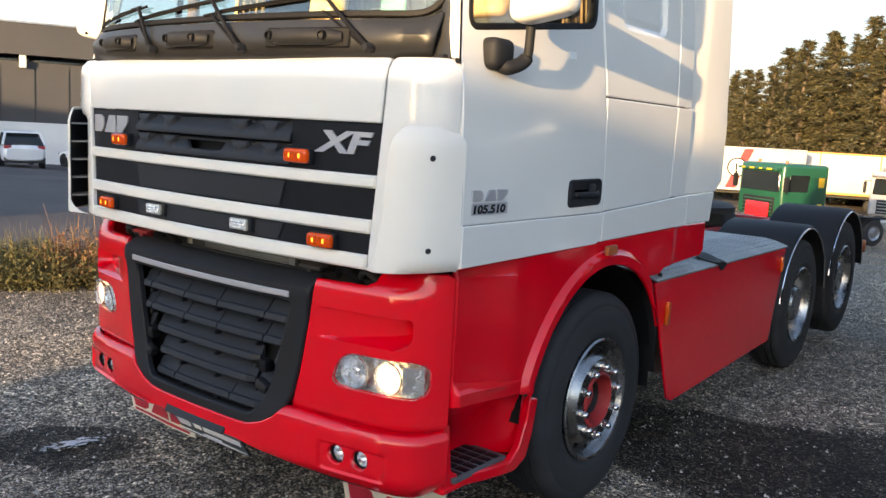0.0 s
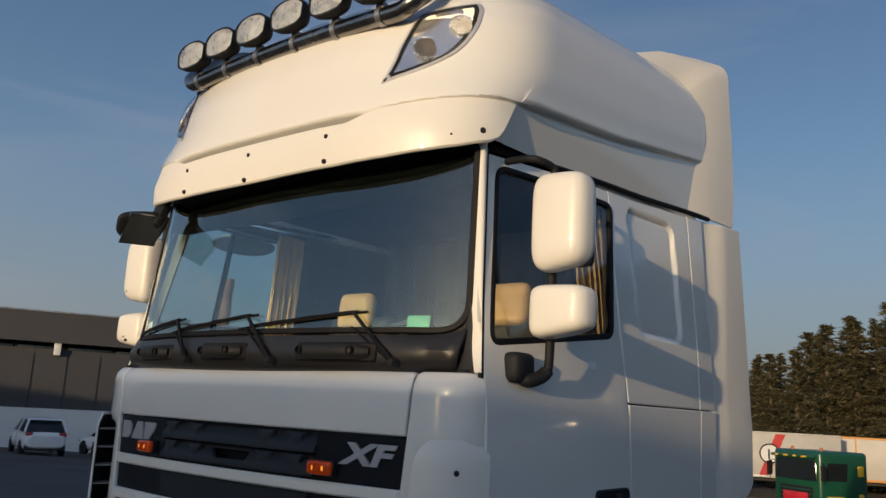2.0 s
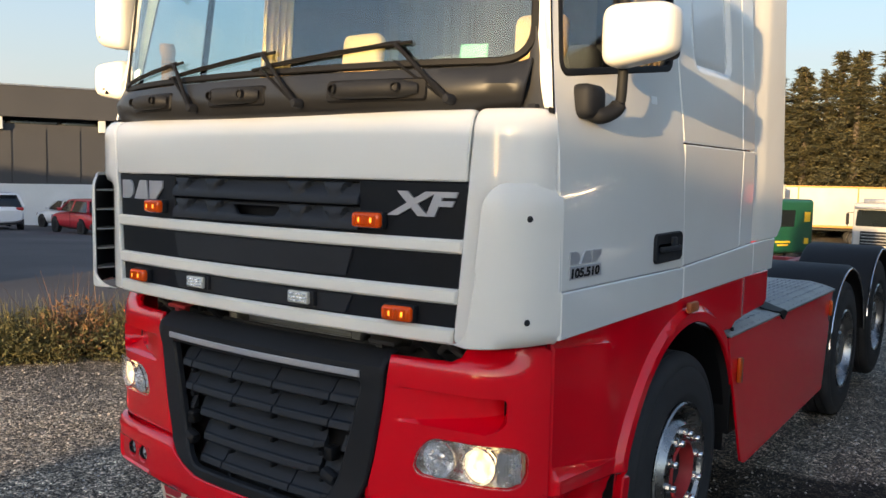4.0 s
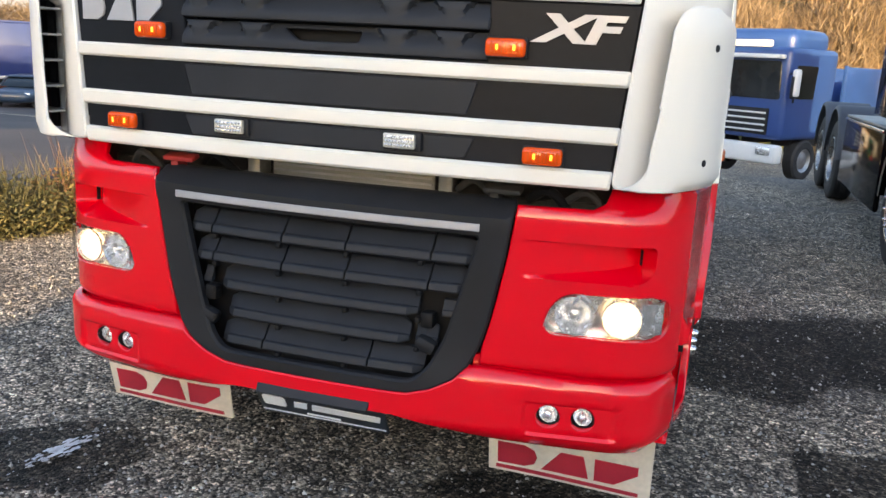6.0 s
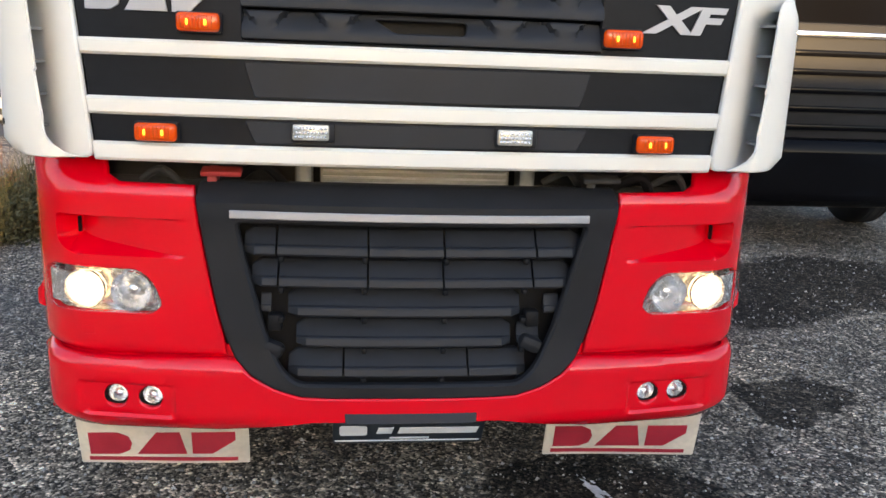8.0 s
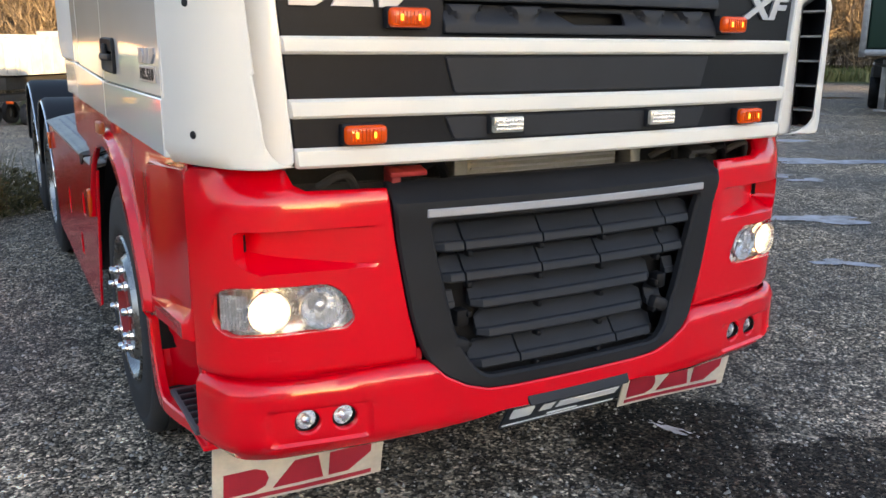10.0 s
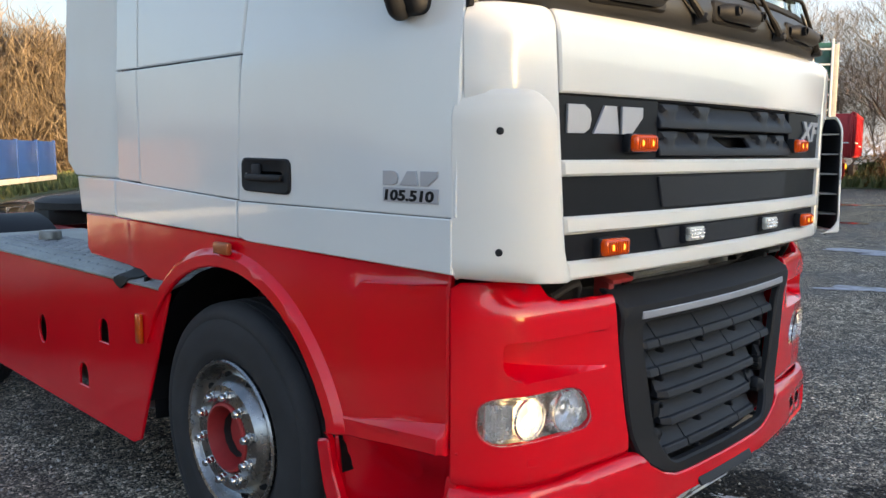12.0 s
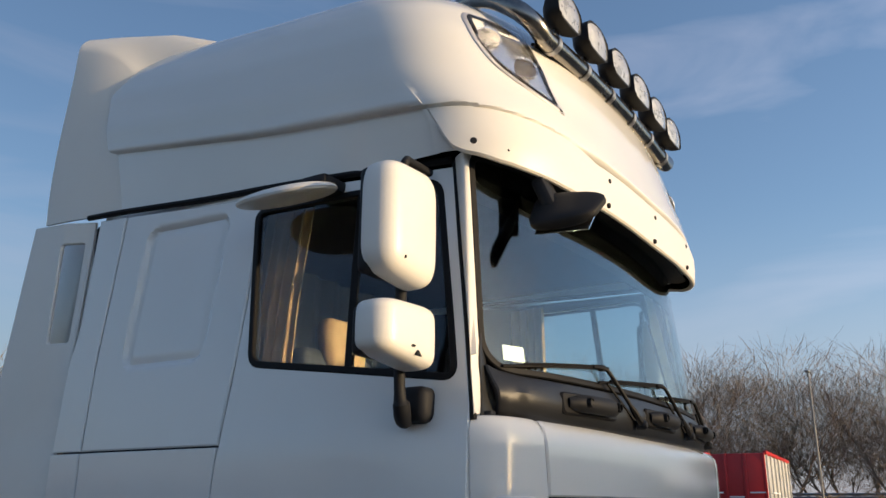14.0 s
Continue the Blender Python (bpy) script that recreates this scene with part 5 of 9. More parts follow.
def shut_y(z):
    """The front edge of the door along the pillar."""
    return 0.262 + 0.165 * (z - 2.02)


def pillar(t, z):
    a = Vector(screen(1.124 - 0.050 * (z - 2.15) / 0.75 - 0.030 * ss(2.20, 2.02, z), z))
    y = shut_y(z) - 0.006
    b = Vector((side_x(y, z), y, z))
    mid = Vector((max(b.x - 0.006, a.x + 0.057), a.y + 0.008, z))
    return a * (1 - t) ** 2 + mid * 2 * t * (1 - t) + b * t * t


both("front_pillar", panel([Vector(p) for p in ((0.0, 2.018), (1.0, 2.018), (1.0, 2.94), (0.0, 2.94))], pillar, step=0.06, thick=0.02, r=0.003), CREAM, truck, "white windscreen pillar")
both("pillar_foot_trim", panel([Vector(p) for p in ((-0.04, 2.004), (0.50, 2.004), (0.40, 2.06), (0.16, 2.17), (0.03, 2.28), (-0.04, 2.28))], lambda t, z: pillar(max(0.0, t), z) + Vector((0.002 + min(0.0, t) * 0.5, -0.006, 0)), step=0.04, thick=0.008, r=0.002), COWLP, truck, "dark corner trim at the foot of the pillar")
both("pillar_trim", panel([Vector(p) for p in ((0.02, 2.03), (0.96, 2.03), (0.96, 2.93), (0.02, 2.93))], lambda t, z: pillar(t, z) * 1.0 + Vector((-0.026, 0.022, 0)), step=0.08, thick=0.006, r=0.001), DARKF, truck, "dark inner pillar trim")
both("door_rubber", tube([(side_x(shut_y(z), z) - 0.010, shut_y(z) + 0.004, z) for z in np.linspace(2.0, 2.93, 12)], 0.011, 8), SEAL, truck, "black rubber along the pillar")


# ---- high roof ----
def roof_y(x, z):
    """How far back the roof's front lies at (x, z)."""
    y0 = float(np.interp(z, [2.95, 3.05, 3.19, 3.35, 3.5, 3.62, 3.70, 3.77, 3.83, 3.87], [0.052, 0.056, 0.085, 0.118, 0.165, 0.235, 0.32, 0.46, 0.68, 1.0]))
    n = 2.65 + 0.45 * ss(3.3, 3.05, z)
    w, ln = roof_w(z), 0.6 - 0.1 * ss(3.3, 3.05, z)
    q = min(0.9999, abs(x) / w)
    return y0 + ln * (1 - (1 - q ** n) ** (1 / n))


def roof_w(z):
    return float(np.interp(z, [2.95, 3.10, 3.27, 3.45, 3.6, 3.7, 3.77, 3.83, 3.87], [1.150, 1.185, 1.205, 1.185, 1.135, 1.075, 1.005, 0.88, 0.70]))


def crease_z(y):
    """Height of the crease along the side of the roof."""
    return float(np.interp(y, [0.43, 1.26, 2.27], [3.113, 3.192, 3.338]))


def roof_ring(z, inset):
    """One row of the roof's skin, from the back of one side round the front to the other; rows under the crease may be set in at the sides."""
    w = roof_w(z)
    n = 2.65 + 0.45 * ss(3.3, 3.05, z)
    ln = 0.6 - 0.1 * ss(3.3, 3.05, z)
    pts = []
    brk = math.acos((1 - 0.78) ** 1.5)
    for a in np.r_[np.linspace(0, brk, 44), brk + 0.003, np.linspace(brk, math.pi / 2, 12)[1:-1]]:
        x = w * math.sin(a) ** (2 / n)
        y = roof_y(0, z) + ln * (1 - math.cos(a) ** (2 / n))
        y += 0.075 * ss(3.066, 3.02, z) * ss(0.76, 0.60, x)
        line_z = float(np.interp(x, [0.74, 1.0, 1.1, 1.16], [3.064, 3.086, 3.096, 3.112]))
        dip = 0.020 * ss(line_z + 0.003, line_z - 0.006, z) * ss(0.70, 0.80, x) * (a <= brk)
        pts.append((x - inset * (a > brk) - dip, y + dip))
    y1 = roof_y(0, z) + ln
    for y in np.linspace(y1, 2.26, 12):
        f = (y - y1) / (2.26 - y1)
        pts.append((w - inset * (1 - 0.55 * f) + 0.025 * f * ss(3.2, 3.6, z), y))
    half = []
    for x, y in pts:
        lift = crease_z(y) - 3.113
        f = lin(2.945, 3.113, z) if z < 3.113 else 1 - lin(3.113, 3.87, z)
        half.append((x, y, z + lift * f + 0.105 * (y - 0.3) / 2.0 * ss(3.113, 3.85, z)))
    return [(-x, y, zz) for x, y, zz in reversed(half[1:])] + half


rows_r = [(z, 0.030) for z in (2.945, 2.99, 3.02, 3.035, 3.05, 3.058, 3.066, 3.072, 3.078, 3.085, 3.092, 3.099, 3.106)] + [(3.110, 0.027), (3.113, 0.004), (3.124, -0.004), (3.14, -0.004), (3.165, -0.001), (3.19, 0.0), (3.22, 0.0), (3.26, 0.0), (3.30, 0.0)] + [(z, 0.0) for z in np.linspace(3.35, 3.87, 19)]
rings = [roof_ring(z, i) for z, i in rows_r]
k = len(rings[0])
rv = [Vector(p) for ring in rings for p in ring]
rf = [(i * k + j, i * k + j + 1, (i + 1) * k + j + 1, (i + 1) * k + j) for i in range(len(rings) - 1) for j in range(k - 1)]
top = (len(rings) - 1) * k
for j in range(k // 2):
    rf.append((top + j, top + j + 1, top + k - 2 - j, top + k - 1 - j))
roof = part("roof", (rv, rf), WHITE, truck, "tall white moulded cab roof", 42)


_va = np.linspace(0, math.pi / 2, 200)
_vx = 1.168 * np.sin(_va) ** (2 / 3)
_vy = 0.040 + 0.50 * (1 - np.cos(_va) ** (2 / 3))
_vl = np.r_[0, np.cumsum(np.hypot(np.diff(_vx), np.diff(_vy)))]


def visor_s(u, z):
    """The visor's skin, by the way along it from the middle."""
    a = abs(u)
    return math.copysign(float(np.interp(a, _vl, _vx)), u), float(np.interp(a, _vl, _vy)) + 0.18 * max(0, z - 2.97), z


VE = float(np.interp(0.445, _vy, _vl))
vis_r = [(0.55, 2.838), (0.8, 2.850), (0.98, 2.868), (1.10, 2.885), (VE - 0.17, 2.905), (VE - 0.115, 2.918), (VE - 0.08, 2.938), (VE - 0.055, 2.972), (VE, 3.112), (1.15, 3.098), (1.0, 3.086), (0.74, 3.064), (0.66, 3.045), (0.58, 3.020)]
vis = [Vector((0.0, 2.832))] + [Vector(p) for p in vis_r] + [Vector((-x, z)) for x, z in reversed(vis_r)]
visor = part("sun_visor", panel([Vector(p) for p in vis], visor_s, step=0.04, thick=0.018, r=0.007, relief=lambda u, z: 0.010 * bump(z, 2.95, 0.08)), CREAM, truck, "white moulded visor over the windscreen")
# Black sheet added so the glass mirrors no pale visor inside.
part("visor_blackout", panel(offset([Vector(p) for p in vis], 0.012), visor_s, step=0.06, thick=0.004, r=0.001, relief=lambda u, z: -0.022), VOID, visor, "black sheet added behind the visor against a pale reflection")
for x, z in ((0.497, 2.861), (0.50, 2.968), (0.0, 2.963), (-0.018, 2.85), (-0.515, 2.862), (-0.50, 2.967)):
    p = visor_s(x, z)
    part("screw", lathe([(0, 0.006), (0.008, 0.005), (0.011, 0), (0.011, -0.01)], Matrix.Translation((p[0], p[1] - 0.008, z)) @ Matrix.Rotation(radians(-90), 4, 'Z'), 12), BLACKP, visor, "dark screw")
for s in (1, -1):
    part("screw", lathe([(0, 0.012), (0.012, 0.010), (0.016, 0), (0.016, -0.02)], Matrix.Translation((s * 1.122, 0.298, 2.955)) @ Matrix.Rotation(radians(-90 + 60 * s), 4, 'Z'), 14), BLACKP, visor, "dark rubber stop")
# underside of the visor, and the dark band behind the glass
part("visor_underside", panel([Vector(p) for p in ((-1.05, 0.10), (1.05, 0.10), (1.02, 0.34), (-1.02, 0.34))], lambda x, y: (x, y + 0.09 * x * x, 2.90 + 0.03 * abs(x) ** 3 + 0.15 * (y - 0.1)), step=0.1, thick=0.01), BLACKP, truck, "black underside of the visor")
# Black paints in the visor's shadow along with a tinted strip.
part("shade_band", panel([Vector(p) for p in ((-1.07, 2.76), (-0.7, 2.70), (0.0, 2.675), (0.7, 2.70), (1.07, 2.76), (1.04, 2.93), (-1.04, 2.93))], screen, step=0.1, thick=0.006, r=0.001, relief=lambda x, z: -0.02), VOID, truck, "black band for tinted strip and visor shadow atop the windscreen")

# corner lamps in the roof
STEELP = mat("silver_frame", (0.58, 0.58, 0.59), 0.4, metal=0.5, vary=0.08, scale=10, fine=30)
LAMPREF = mat("smooth_reflector", (0.75, 0.76, 0.78), 0.12, metal=0.9, vary=0.05, scale=4, fine=9)
DARKLENS = mat("smoky_lens", (0.10, 0.09, 0.075), 0.12, vary=0.3, scale=16, fine=60, coat=0.8)
lamp_poly = rounded([(0.715, 3.180, 0.004), (0.842, 3.215, 0.1), (0.937, 3.262, 0.1), (1.008, 3.328, 0.08), (1.037, 3.45, 0.08), (1.018, 3.540, 0.03), (0.985, 3.588, 0.02), (0.781, 3.531, 0.02)], 0.03, 6)
for s in (1, -1):
    def rs(x, z):
        return x, roof_y(x, z) , z + 0.02 * 0
    poly = [Vector(p) for p in lamp_poly]
    frame_m = panel(poly, rs, [offset(poly, 0.020)], step=0.03, thick=0.02, r=0.003, relief=lambda x, z: 0.005)
    rim_m = panel(offset(poly, 0.014), rs, [offset(poly, 0.030)], step=0.03, thick=0.008, r=0.002, relief=lambda x, z: 0.006)
    cov = panel(offset(poly, 0.016), rs, step=0.03, thick=0.004, r=0.001, relief=lambda x, z: 0.006 + 0.030 * bump(x, 0.90, 0.10) * bump(z, 3.40, 0.13))
    bck = panel(offset(poly, 0.012), rs, step=0.04, thick=0.004, r=0.001, relief=lambda x, z: 0.001)
    if s < 0:
        frame_m, rim_m, cov, bck = mirrored(frame_m), mirrored(rim_m), mirrored(cov), mirrored(bck)
    rl = part("roof_lamp", frame_m, STEELP, truck, "wedge-shaped roof lamp in a silver frame")
    part("housing", bck, LAMPREF, rl, "silver lamp housing")
    part("rim", rim_m, SEAL, rl, "dark inner rim")
    part("cover_glass", cov, LENS, rl).visible_shadow = False
    for x, z, r in ((0.973, 3.445, 0.056), (0.868, 3.335, 0.062)):
        y = roof_y(x, z)
        m = Matrix.Translation((s * x, y, z)) @ Matrix.Rotation(radians(-90 + 42 * s), 4, 'Z') @ Matrix.Rotation(radians(-20), 4, 'Y')
        bowl = part("bowl", lathe([(r, 0.004), (r * 0.96, 0.010), (r * 0.88, 0.008), (r * 0.5, 0.004), (0, 0.003)], m, 24), REFL, rl, "round lamp bowl")
        part("lamp_lens", lathe([(r * 0.86, 0.008), (r * 0.7, 0.012), (r * 0.4, 0.016), (0, 0.018)], m, 24), DARKLENS if z < 3.4 else FROST, rl)

# rear roof fairing
def fair_ring(ys, yt, w, z1):
    """A hoop over the roof: up the side at ys, over the top at yt."""
    pts = []
    for t in np.linspace(0, 1, 9):
        pts.append((w + 0.02 * math.sin(t * math.pi * 0.7), ys, 3.025 + (z1 - 0.13 - 3.025) * t))
    for a in np.linspace(0, math.pi / 2, 10)[1:]:
        f = 1 - math.cos(a)
        pts.append((w - 0.15 * f + 0.016, ys + (yt - ys) * ss(0.0, 1.0, f), z1 - 0.13 + 0.13 * math.sin(a)))
    pts.append((0.0, yt, z1 + 0.03))
    return pts


fr = []
for ys, yt, w, z1 in ((2.14, 1.70, 1.140, 3.840), (2.255, 1.98, 1.178, 3.950), (2.40, 2.30, 1.208, 4.020), (2.52, 2.52, 1.225, 4.055)):
    half = fair_ring(ys, yt, w, z1)
    half = [(x, yy + 0.08 * ss(3.9, 3.1, z) * (1 if ys > 2.5 else 0.3 if ys > 2.35 else 0), z) for x, yy, z in half]
    fr.append(half + [(-x, yy, z) for x, yy, z in reversed(half[:-1])])
k2 = len(fr[0])
fv = [Vector(p) for r in fr for p in r]
ff = [(i * k2 + j, i * k2 + j + 1, (i + 1) * k2 + j + 1, (i + 1) * k2 + j) for i in range(len(fr) - 1) for j in range(k2 - 1)]
bm = bmesh.new()
vs = [bm.verts.new(p) for p in fv]
for q in ff:
    bm.faces.new([vs[i] for i in q])
bmesh.ops.recalc_face_normals(bm, faces=bm.faces)
bmesh.ops.solidify(bm, geom=bm.faces[:], thickness=0.015)
part("roof_fairing", bm, CREAM, truck, "white rear roof fairing", 45)

# side fairings behind the cab
def wing(y, z):
    return 1.178 + 0.055 * ss(2.28, 2.45, y) + 0.055 * ss(3.0, 1.9, z) * ss(2.4, 2.25, y) + 0.012 * ss(2.4, 2.75, y), y, z


wing_o = [(2.305, 1.49), (2.72, 1.50), (2.80, 1.56), (2.80, 1.96), (2.655, 3.015), (2.288, 3.0)]
slot_r = rounded([(2.335, 2.437), (2.447, 2.437), (2.438, 2.90), (2.330, 2.90)], 0.016)
part("side_fairing", panel([Vector(p) for p in wing_o[:-1] + [(2.246, 3.0), (2.256, 2.5), (2.292, 2.32)]], wing, step=0.07, thick=0.016, r=0.006, relief=lambda y, z: 0.006 * ss(1.953, 1.943, z)), CREAM, truck, "white side fairing behind the cab")
part("side_fairing", mirrored(panel([Vector(p) for p in wing_o], wing, [slot_r], step=0.07, thick=0.016, r=0.006, relief=lambda y, z: 0.006 * ss(1.953, 1.943, z))), CREAM, truck, "white side fairing with an open slot")
part("inner_fairing", box((0.012, 0.34, 0.72), (-1.075, 2.58, 2.66), 0.003), WHITE, truck, "pale inner sheet behind the slot")
both("lower_fairing", panel([Vector(p) for p in ((2.34, 1.325), (2.70, 1.325), (2.73, 1.495), (2.34, 1.487))], plain(1.238), step=0.08, thick=0.016, r=0.006), WHITE, truck, "white lower fairing")
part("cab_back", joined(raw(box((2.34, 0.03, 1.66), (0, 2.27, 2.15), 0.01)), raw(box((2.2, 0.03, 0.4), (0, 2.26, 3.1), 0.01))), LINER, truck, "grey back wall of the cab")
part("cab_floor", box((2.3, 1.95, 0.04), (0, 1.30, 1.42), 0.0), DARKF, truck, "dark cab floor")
# Near-black colour keeps the low sun from showing on the ceiling.
part("cab_ceiling", box((2.14, 1.90, 0.02), (0, 1.33, 3.0), 0.0), VOID, truck, "cab ceiling lining, blackened against the low sun")

# ---- light bar ----
pts = [(x, 0.165 + 0.03 * (x / 0.8) ** 2, 3.525 - 0.005 * abs(x)) for x in np.linspace(-0.74, 0.74, 13)]
endr = [(0.81, 0.20, 3.555), (0.845, 0.26, 3.62), (0.825, 0.38, 3.72), (0.775, 0.50, 3.785), (0.73, 0.61, 3.79)]
allp = [(-x, y, z) for x, y, z in reversed(endr)] + pts + endr
bar = part("light_bar", tube(spline(allp, 5), 0.040, 14), BARST, truck, "polished steel light bar across the roof front")
for x, y, z in ((0.74, 0.62, 3.79), (-0.74, 0.62, 3.79), (0.5, 0.235, 3.50), (-0.5, 0.235, 3.50)):
    part("bar_foot", box((0.05, 0.16, 0.03), (x, y + 0.03, z - 0.02), 0.008, 2, Matrix.Rotation(0.5 if y < 0.5 else 0.1, 4, 'X')), STEEL, bar, "steel bar foot")
part("cable", tube(spline([(x, 0.225 + 0.012 * math.sin(i * 2.3), 3.485 + 0.028 * math.sin(i * 1.9)) for i, x in enumerate(np.linspace(-0.78, 0.72, 22))], 4), 0.008, 6), SEAL, bar, "black cable under the bar")
for i, x in enumerate((-0.686, -0.423, -0.161, 0.109, 0.377, 0.645)):
    y, z = 0.125 + 0.02 * (x / 0.7) ** 2, 3.637
    def disc(u, v, x=x, y=y, z=z):
        return x + u, y - 0.058 + 0.9 * (u * u * 1.6 + v * v * 2.6), z + v
    shape = rounded([(-0.108, -0.042, 0.02), (-0.075, -0.066, 0.05), (0.0, -0.079, 0.08), (0.075, -0.066, 0.05), (0.108, -0.042, 0.02), (0.114, 0.036, 0.02), (0.075, 0.068, 0.05), (0.0, 0.080, 0.08), (-0.075, 0.068, 0.05), (-0.114, 0.036, 0.02)], 0.03, 4)
    shape = [Vector((p[0] * 1.03, p[1] * 0.98)) for p in shape]
    v, f = [], []
    for depth, sc in ((-0.046, 1.0), (-0.010, 0.99), (0.022, 0.84), (0.046, 0.55), (0.052, 0.02)):
        v += [Vector((x + p.x * sc, y + depth, z + p.y * sc)) for p in shape]
    m = len(shape)
    f = [(a * m + b, a * m + (b + 1) % m, (a + 1) * m + (b + 1) % m, (a + 1) * m + b) for a in range(4) for b in range(m)]
    wl_ = part("spot_lamp", (v, f), BLACKP, bar, "spot lamp with a pale lens")
    part("lens", panel(offset(shape, 0.008), disc, step=0.03, thick=0.008, r=0.003), FROST, wl_, "pale clear lens")
    part("rim", panel(shape, disc, [offset(shape, 0.011)], step=0.03, thick=0.02, r=0.003, relief=lambda u, v: 0.003), GREYP, wl_)
    part("lamp_foot", box((0.045, 0.03, 0.075), (x, y + 0.03, z - 0.098), 0.004), STEEL, wl_, "steel lamp foot")
    part("clamp", lathe([(0.041, -0.014), (0.045, -0.014), (0.045, 0.014), (0.041, 0.014)], Matrix.Translation((x, 0.165 + 0.03 * (x / 0.8) ** 2, 3.522)), 16), STEEL, wl_)

# ---- mirrors ----
def shell(x0, x1, y0, y1, z0, z1):
    """A mirror housing, fuller in front and flat behind."""
    bm = bmesh.new()
    bmesh.ops.create_uvsphere(bm, u_segments=28, v_segments=18, radius=1)
    cx, cy, cz = (x0 + x1) / 2, (y0 + y1) / 2, (z0 + z1) / 2
    for v in bm.verts:
        p = v.co
        def sq(t, e):
            return math.copysign(abs(t) ** e, t)
        x, y, z = sq(p.x, 0.42), sq(p.y, 0.62), sq(p.z, 0.36)
        if y > 0:
            y *= 0.6
        y += 0.10 * x * abs(x)
        v.co = (cx + x * (x1 - x0) / 2, cy + y * (y1 - y0) / 2, cz + z * (z1 - z0) / 2)
    return bm


for s, ax, ay, x0, fy in ((1, 1.295, 0.555, 1.255, 0.435), (-1, 1.315, 0.455, 1.275, 0.330)):
    mi = part("mirror_arm", tube(spline([(s * 1.20, 0.485, 2.04), (s * 1.25, 0.48, 2.005), (s * (ax - 0.015), ay, 2.04), (s * ax, ay, 2.12), (s * ax, ay, 2.36), (s * ax, ay, 2.62), (s * ax, ay, 2.80), (s * (ax - 0.006), ay - 0.005, 2.848), (s * 1.25, 0.47, 2.868), (s * 1.105, 0.49, 2.885)], 6), [0.027] * 14 + [0.018] * 22 + [0.015] * 19, 12), BLACKP, truck, "black mirror arm")
    part("arm_base", box((0.085, 0.13, 0.115), (s * 1.215, 0.465, 2.052), 0.028, 3), BLACKP, mi, "black mirror foot on the door")
    for z0, z1, x1 in ((2.415, 2.805, x0 + 0.232), (2.160, 2.368, x0 + 0.245)) if s > 0 else ((2.390, 2.782, x0 + 0.262), (2.138, 2.340, x0 + 0.275)):
        bm = shell(x0, x1, fy, fy + 0.17, z0, z1)
        zc = (z0 + z1) / 2
        for v in bm.verts:
            v.co.z = zc + (v.co.z - zc) * (1 - (0.10 if z0 > 2.3 else 0.20) * lin(x0 + 0.045, x1, v.co.x)) + 0.012 * lin(x0 + 0.045, x1, v.co.x)
        sh = raw(bm)
        h = part("mirror_housing", sh if s > 0 else mirrored(sh), CREAM, mi, "white mirror housing" if s > 0 else "scratched white mirror housing")
        part("rear_rim", box((x1 - x0 - 0.03, 0.05, z1 - z0 - 0.05), (s * (x0 + x1) / 2, fy + 0.127, zc), 0.022, 3), BLACKP, h, "black rear rim")
        part("mirror_glass", box((x1 - x0 - 0.075, 0.006, z1 - z0 - 0.095), (s * (x0 + x1) / 2, fy + 0.154, zc), 0.0), CHROME, h, "mirror glass")
for i, (dx, z, w, h2) in enumerate(((0.022, 2.182, 0.045, 0.022), (-0.088, 2.262, 0.010, 0.045), (-0.010, 2.198, 0.028, 0.010), (0.082, 2.29, 0.010, 0.028), (0.090, 2.255, 0.010, 0.040), (0.075, 2.275, 0.018, 0.010), (-0.05, 2.46, 0.010, 0.012))):
    part("scuff", panel(rounded([(-w / 2, -h2 / 2), (w / 3, -h2 / 2), (w / 2, h2 / 4), (0, h2 / 2), (-w / 3, h2 / 5)], 0.004), lambda u, v, dx=dx, z=z: (-1.412 + dx + u, 0.3305 + 2.2 * (dx + u) ** 2, z + v), step=0.02, thick=0.003, r=0.001), SEAL, mi, "dark scrape in the housing")
# kerb mirror over the right door and front mirror under the visor
bm = bmesh.new()
bmesh.ops.create_uvsphere(bm, u_segments=24, v_segments=12, radius=1)
for v in bm.verts:
    p = v.co
    v.co = (-1.29 + 0.12 * p.x, 1.0 + 0.22 * math.copysign(abs(p.y) ** 0.8, p.y), 2.836 + 0.036 * max(p.z, -0.45) + 0.03 * p.x)
km = part("kerb_mirror", bm, CREAM, truck, "white kerb mirror above the door")
part("mirror_foot", box((0.16, 0.12, 0.05), (-1.16, 0.92, 2.90), 0.015), BLACKP, km)
nrm = Vector((0.78, 0.05, -0.62)).normalized()
e1 = nrm.cross(Vector((1.0, 0.0, 0.0))).normalized()
e2 = nrm.cross(e1)
face_m = Matrix((e1, e2, nrm)).transposed().to_4x4()
bm = bmesh.new()
bmesh.ops.create_uvsphere(bm, u_segments=26, v_segments=14, radius=1)
for v in bm.verts:
    q = [math.copysign(abs(c) ** 0.5, c) for c in v.co]
    v.co = Vector((-0.90, 0.06, 2.728)) + e1 * 0.13 * q[0] * (1 - 0.12 * q[1]) + e2 * (0.088 - 0.02 * q[0]) * q[1] + nrm * (0.030 - 0.010 * q[0] * q[0]) * q[2]
fm = part("front_mirror", bm, BLACKP, truck, "black front mirror hung below the visor")
part("mirror_bracket", box((0.10, 0.05, 0.14), (-0.87, 0.140, 2.80), 0.015, 2, Matrix.Rotation(-0.4, 4, 'X')), BLACKP, fm)
part("mirror_glass", box((0.20, 0.18, 0.004), Vector((-0.90, 0.06, 2.728)) + nrm * 0.029, 0.0, 2, face_m), CHROME, fm, "mirror glass")

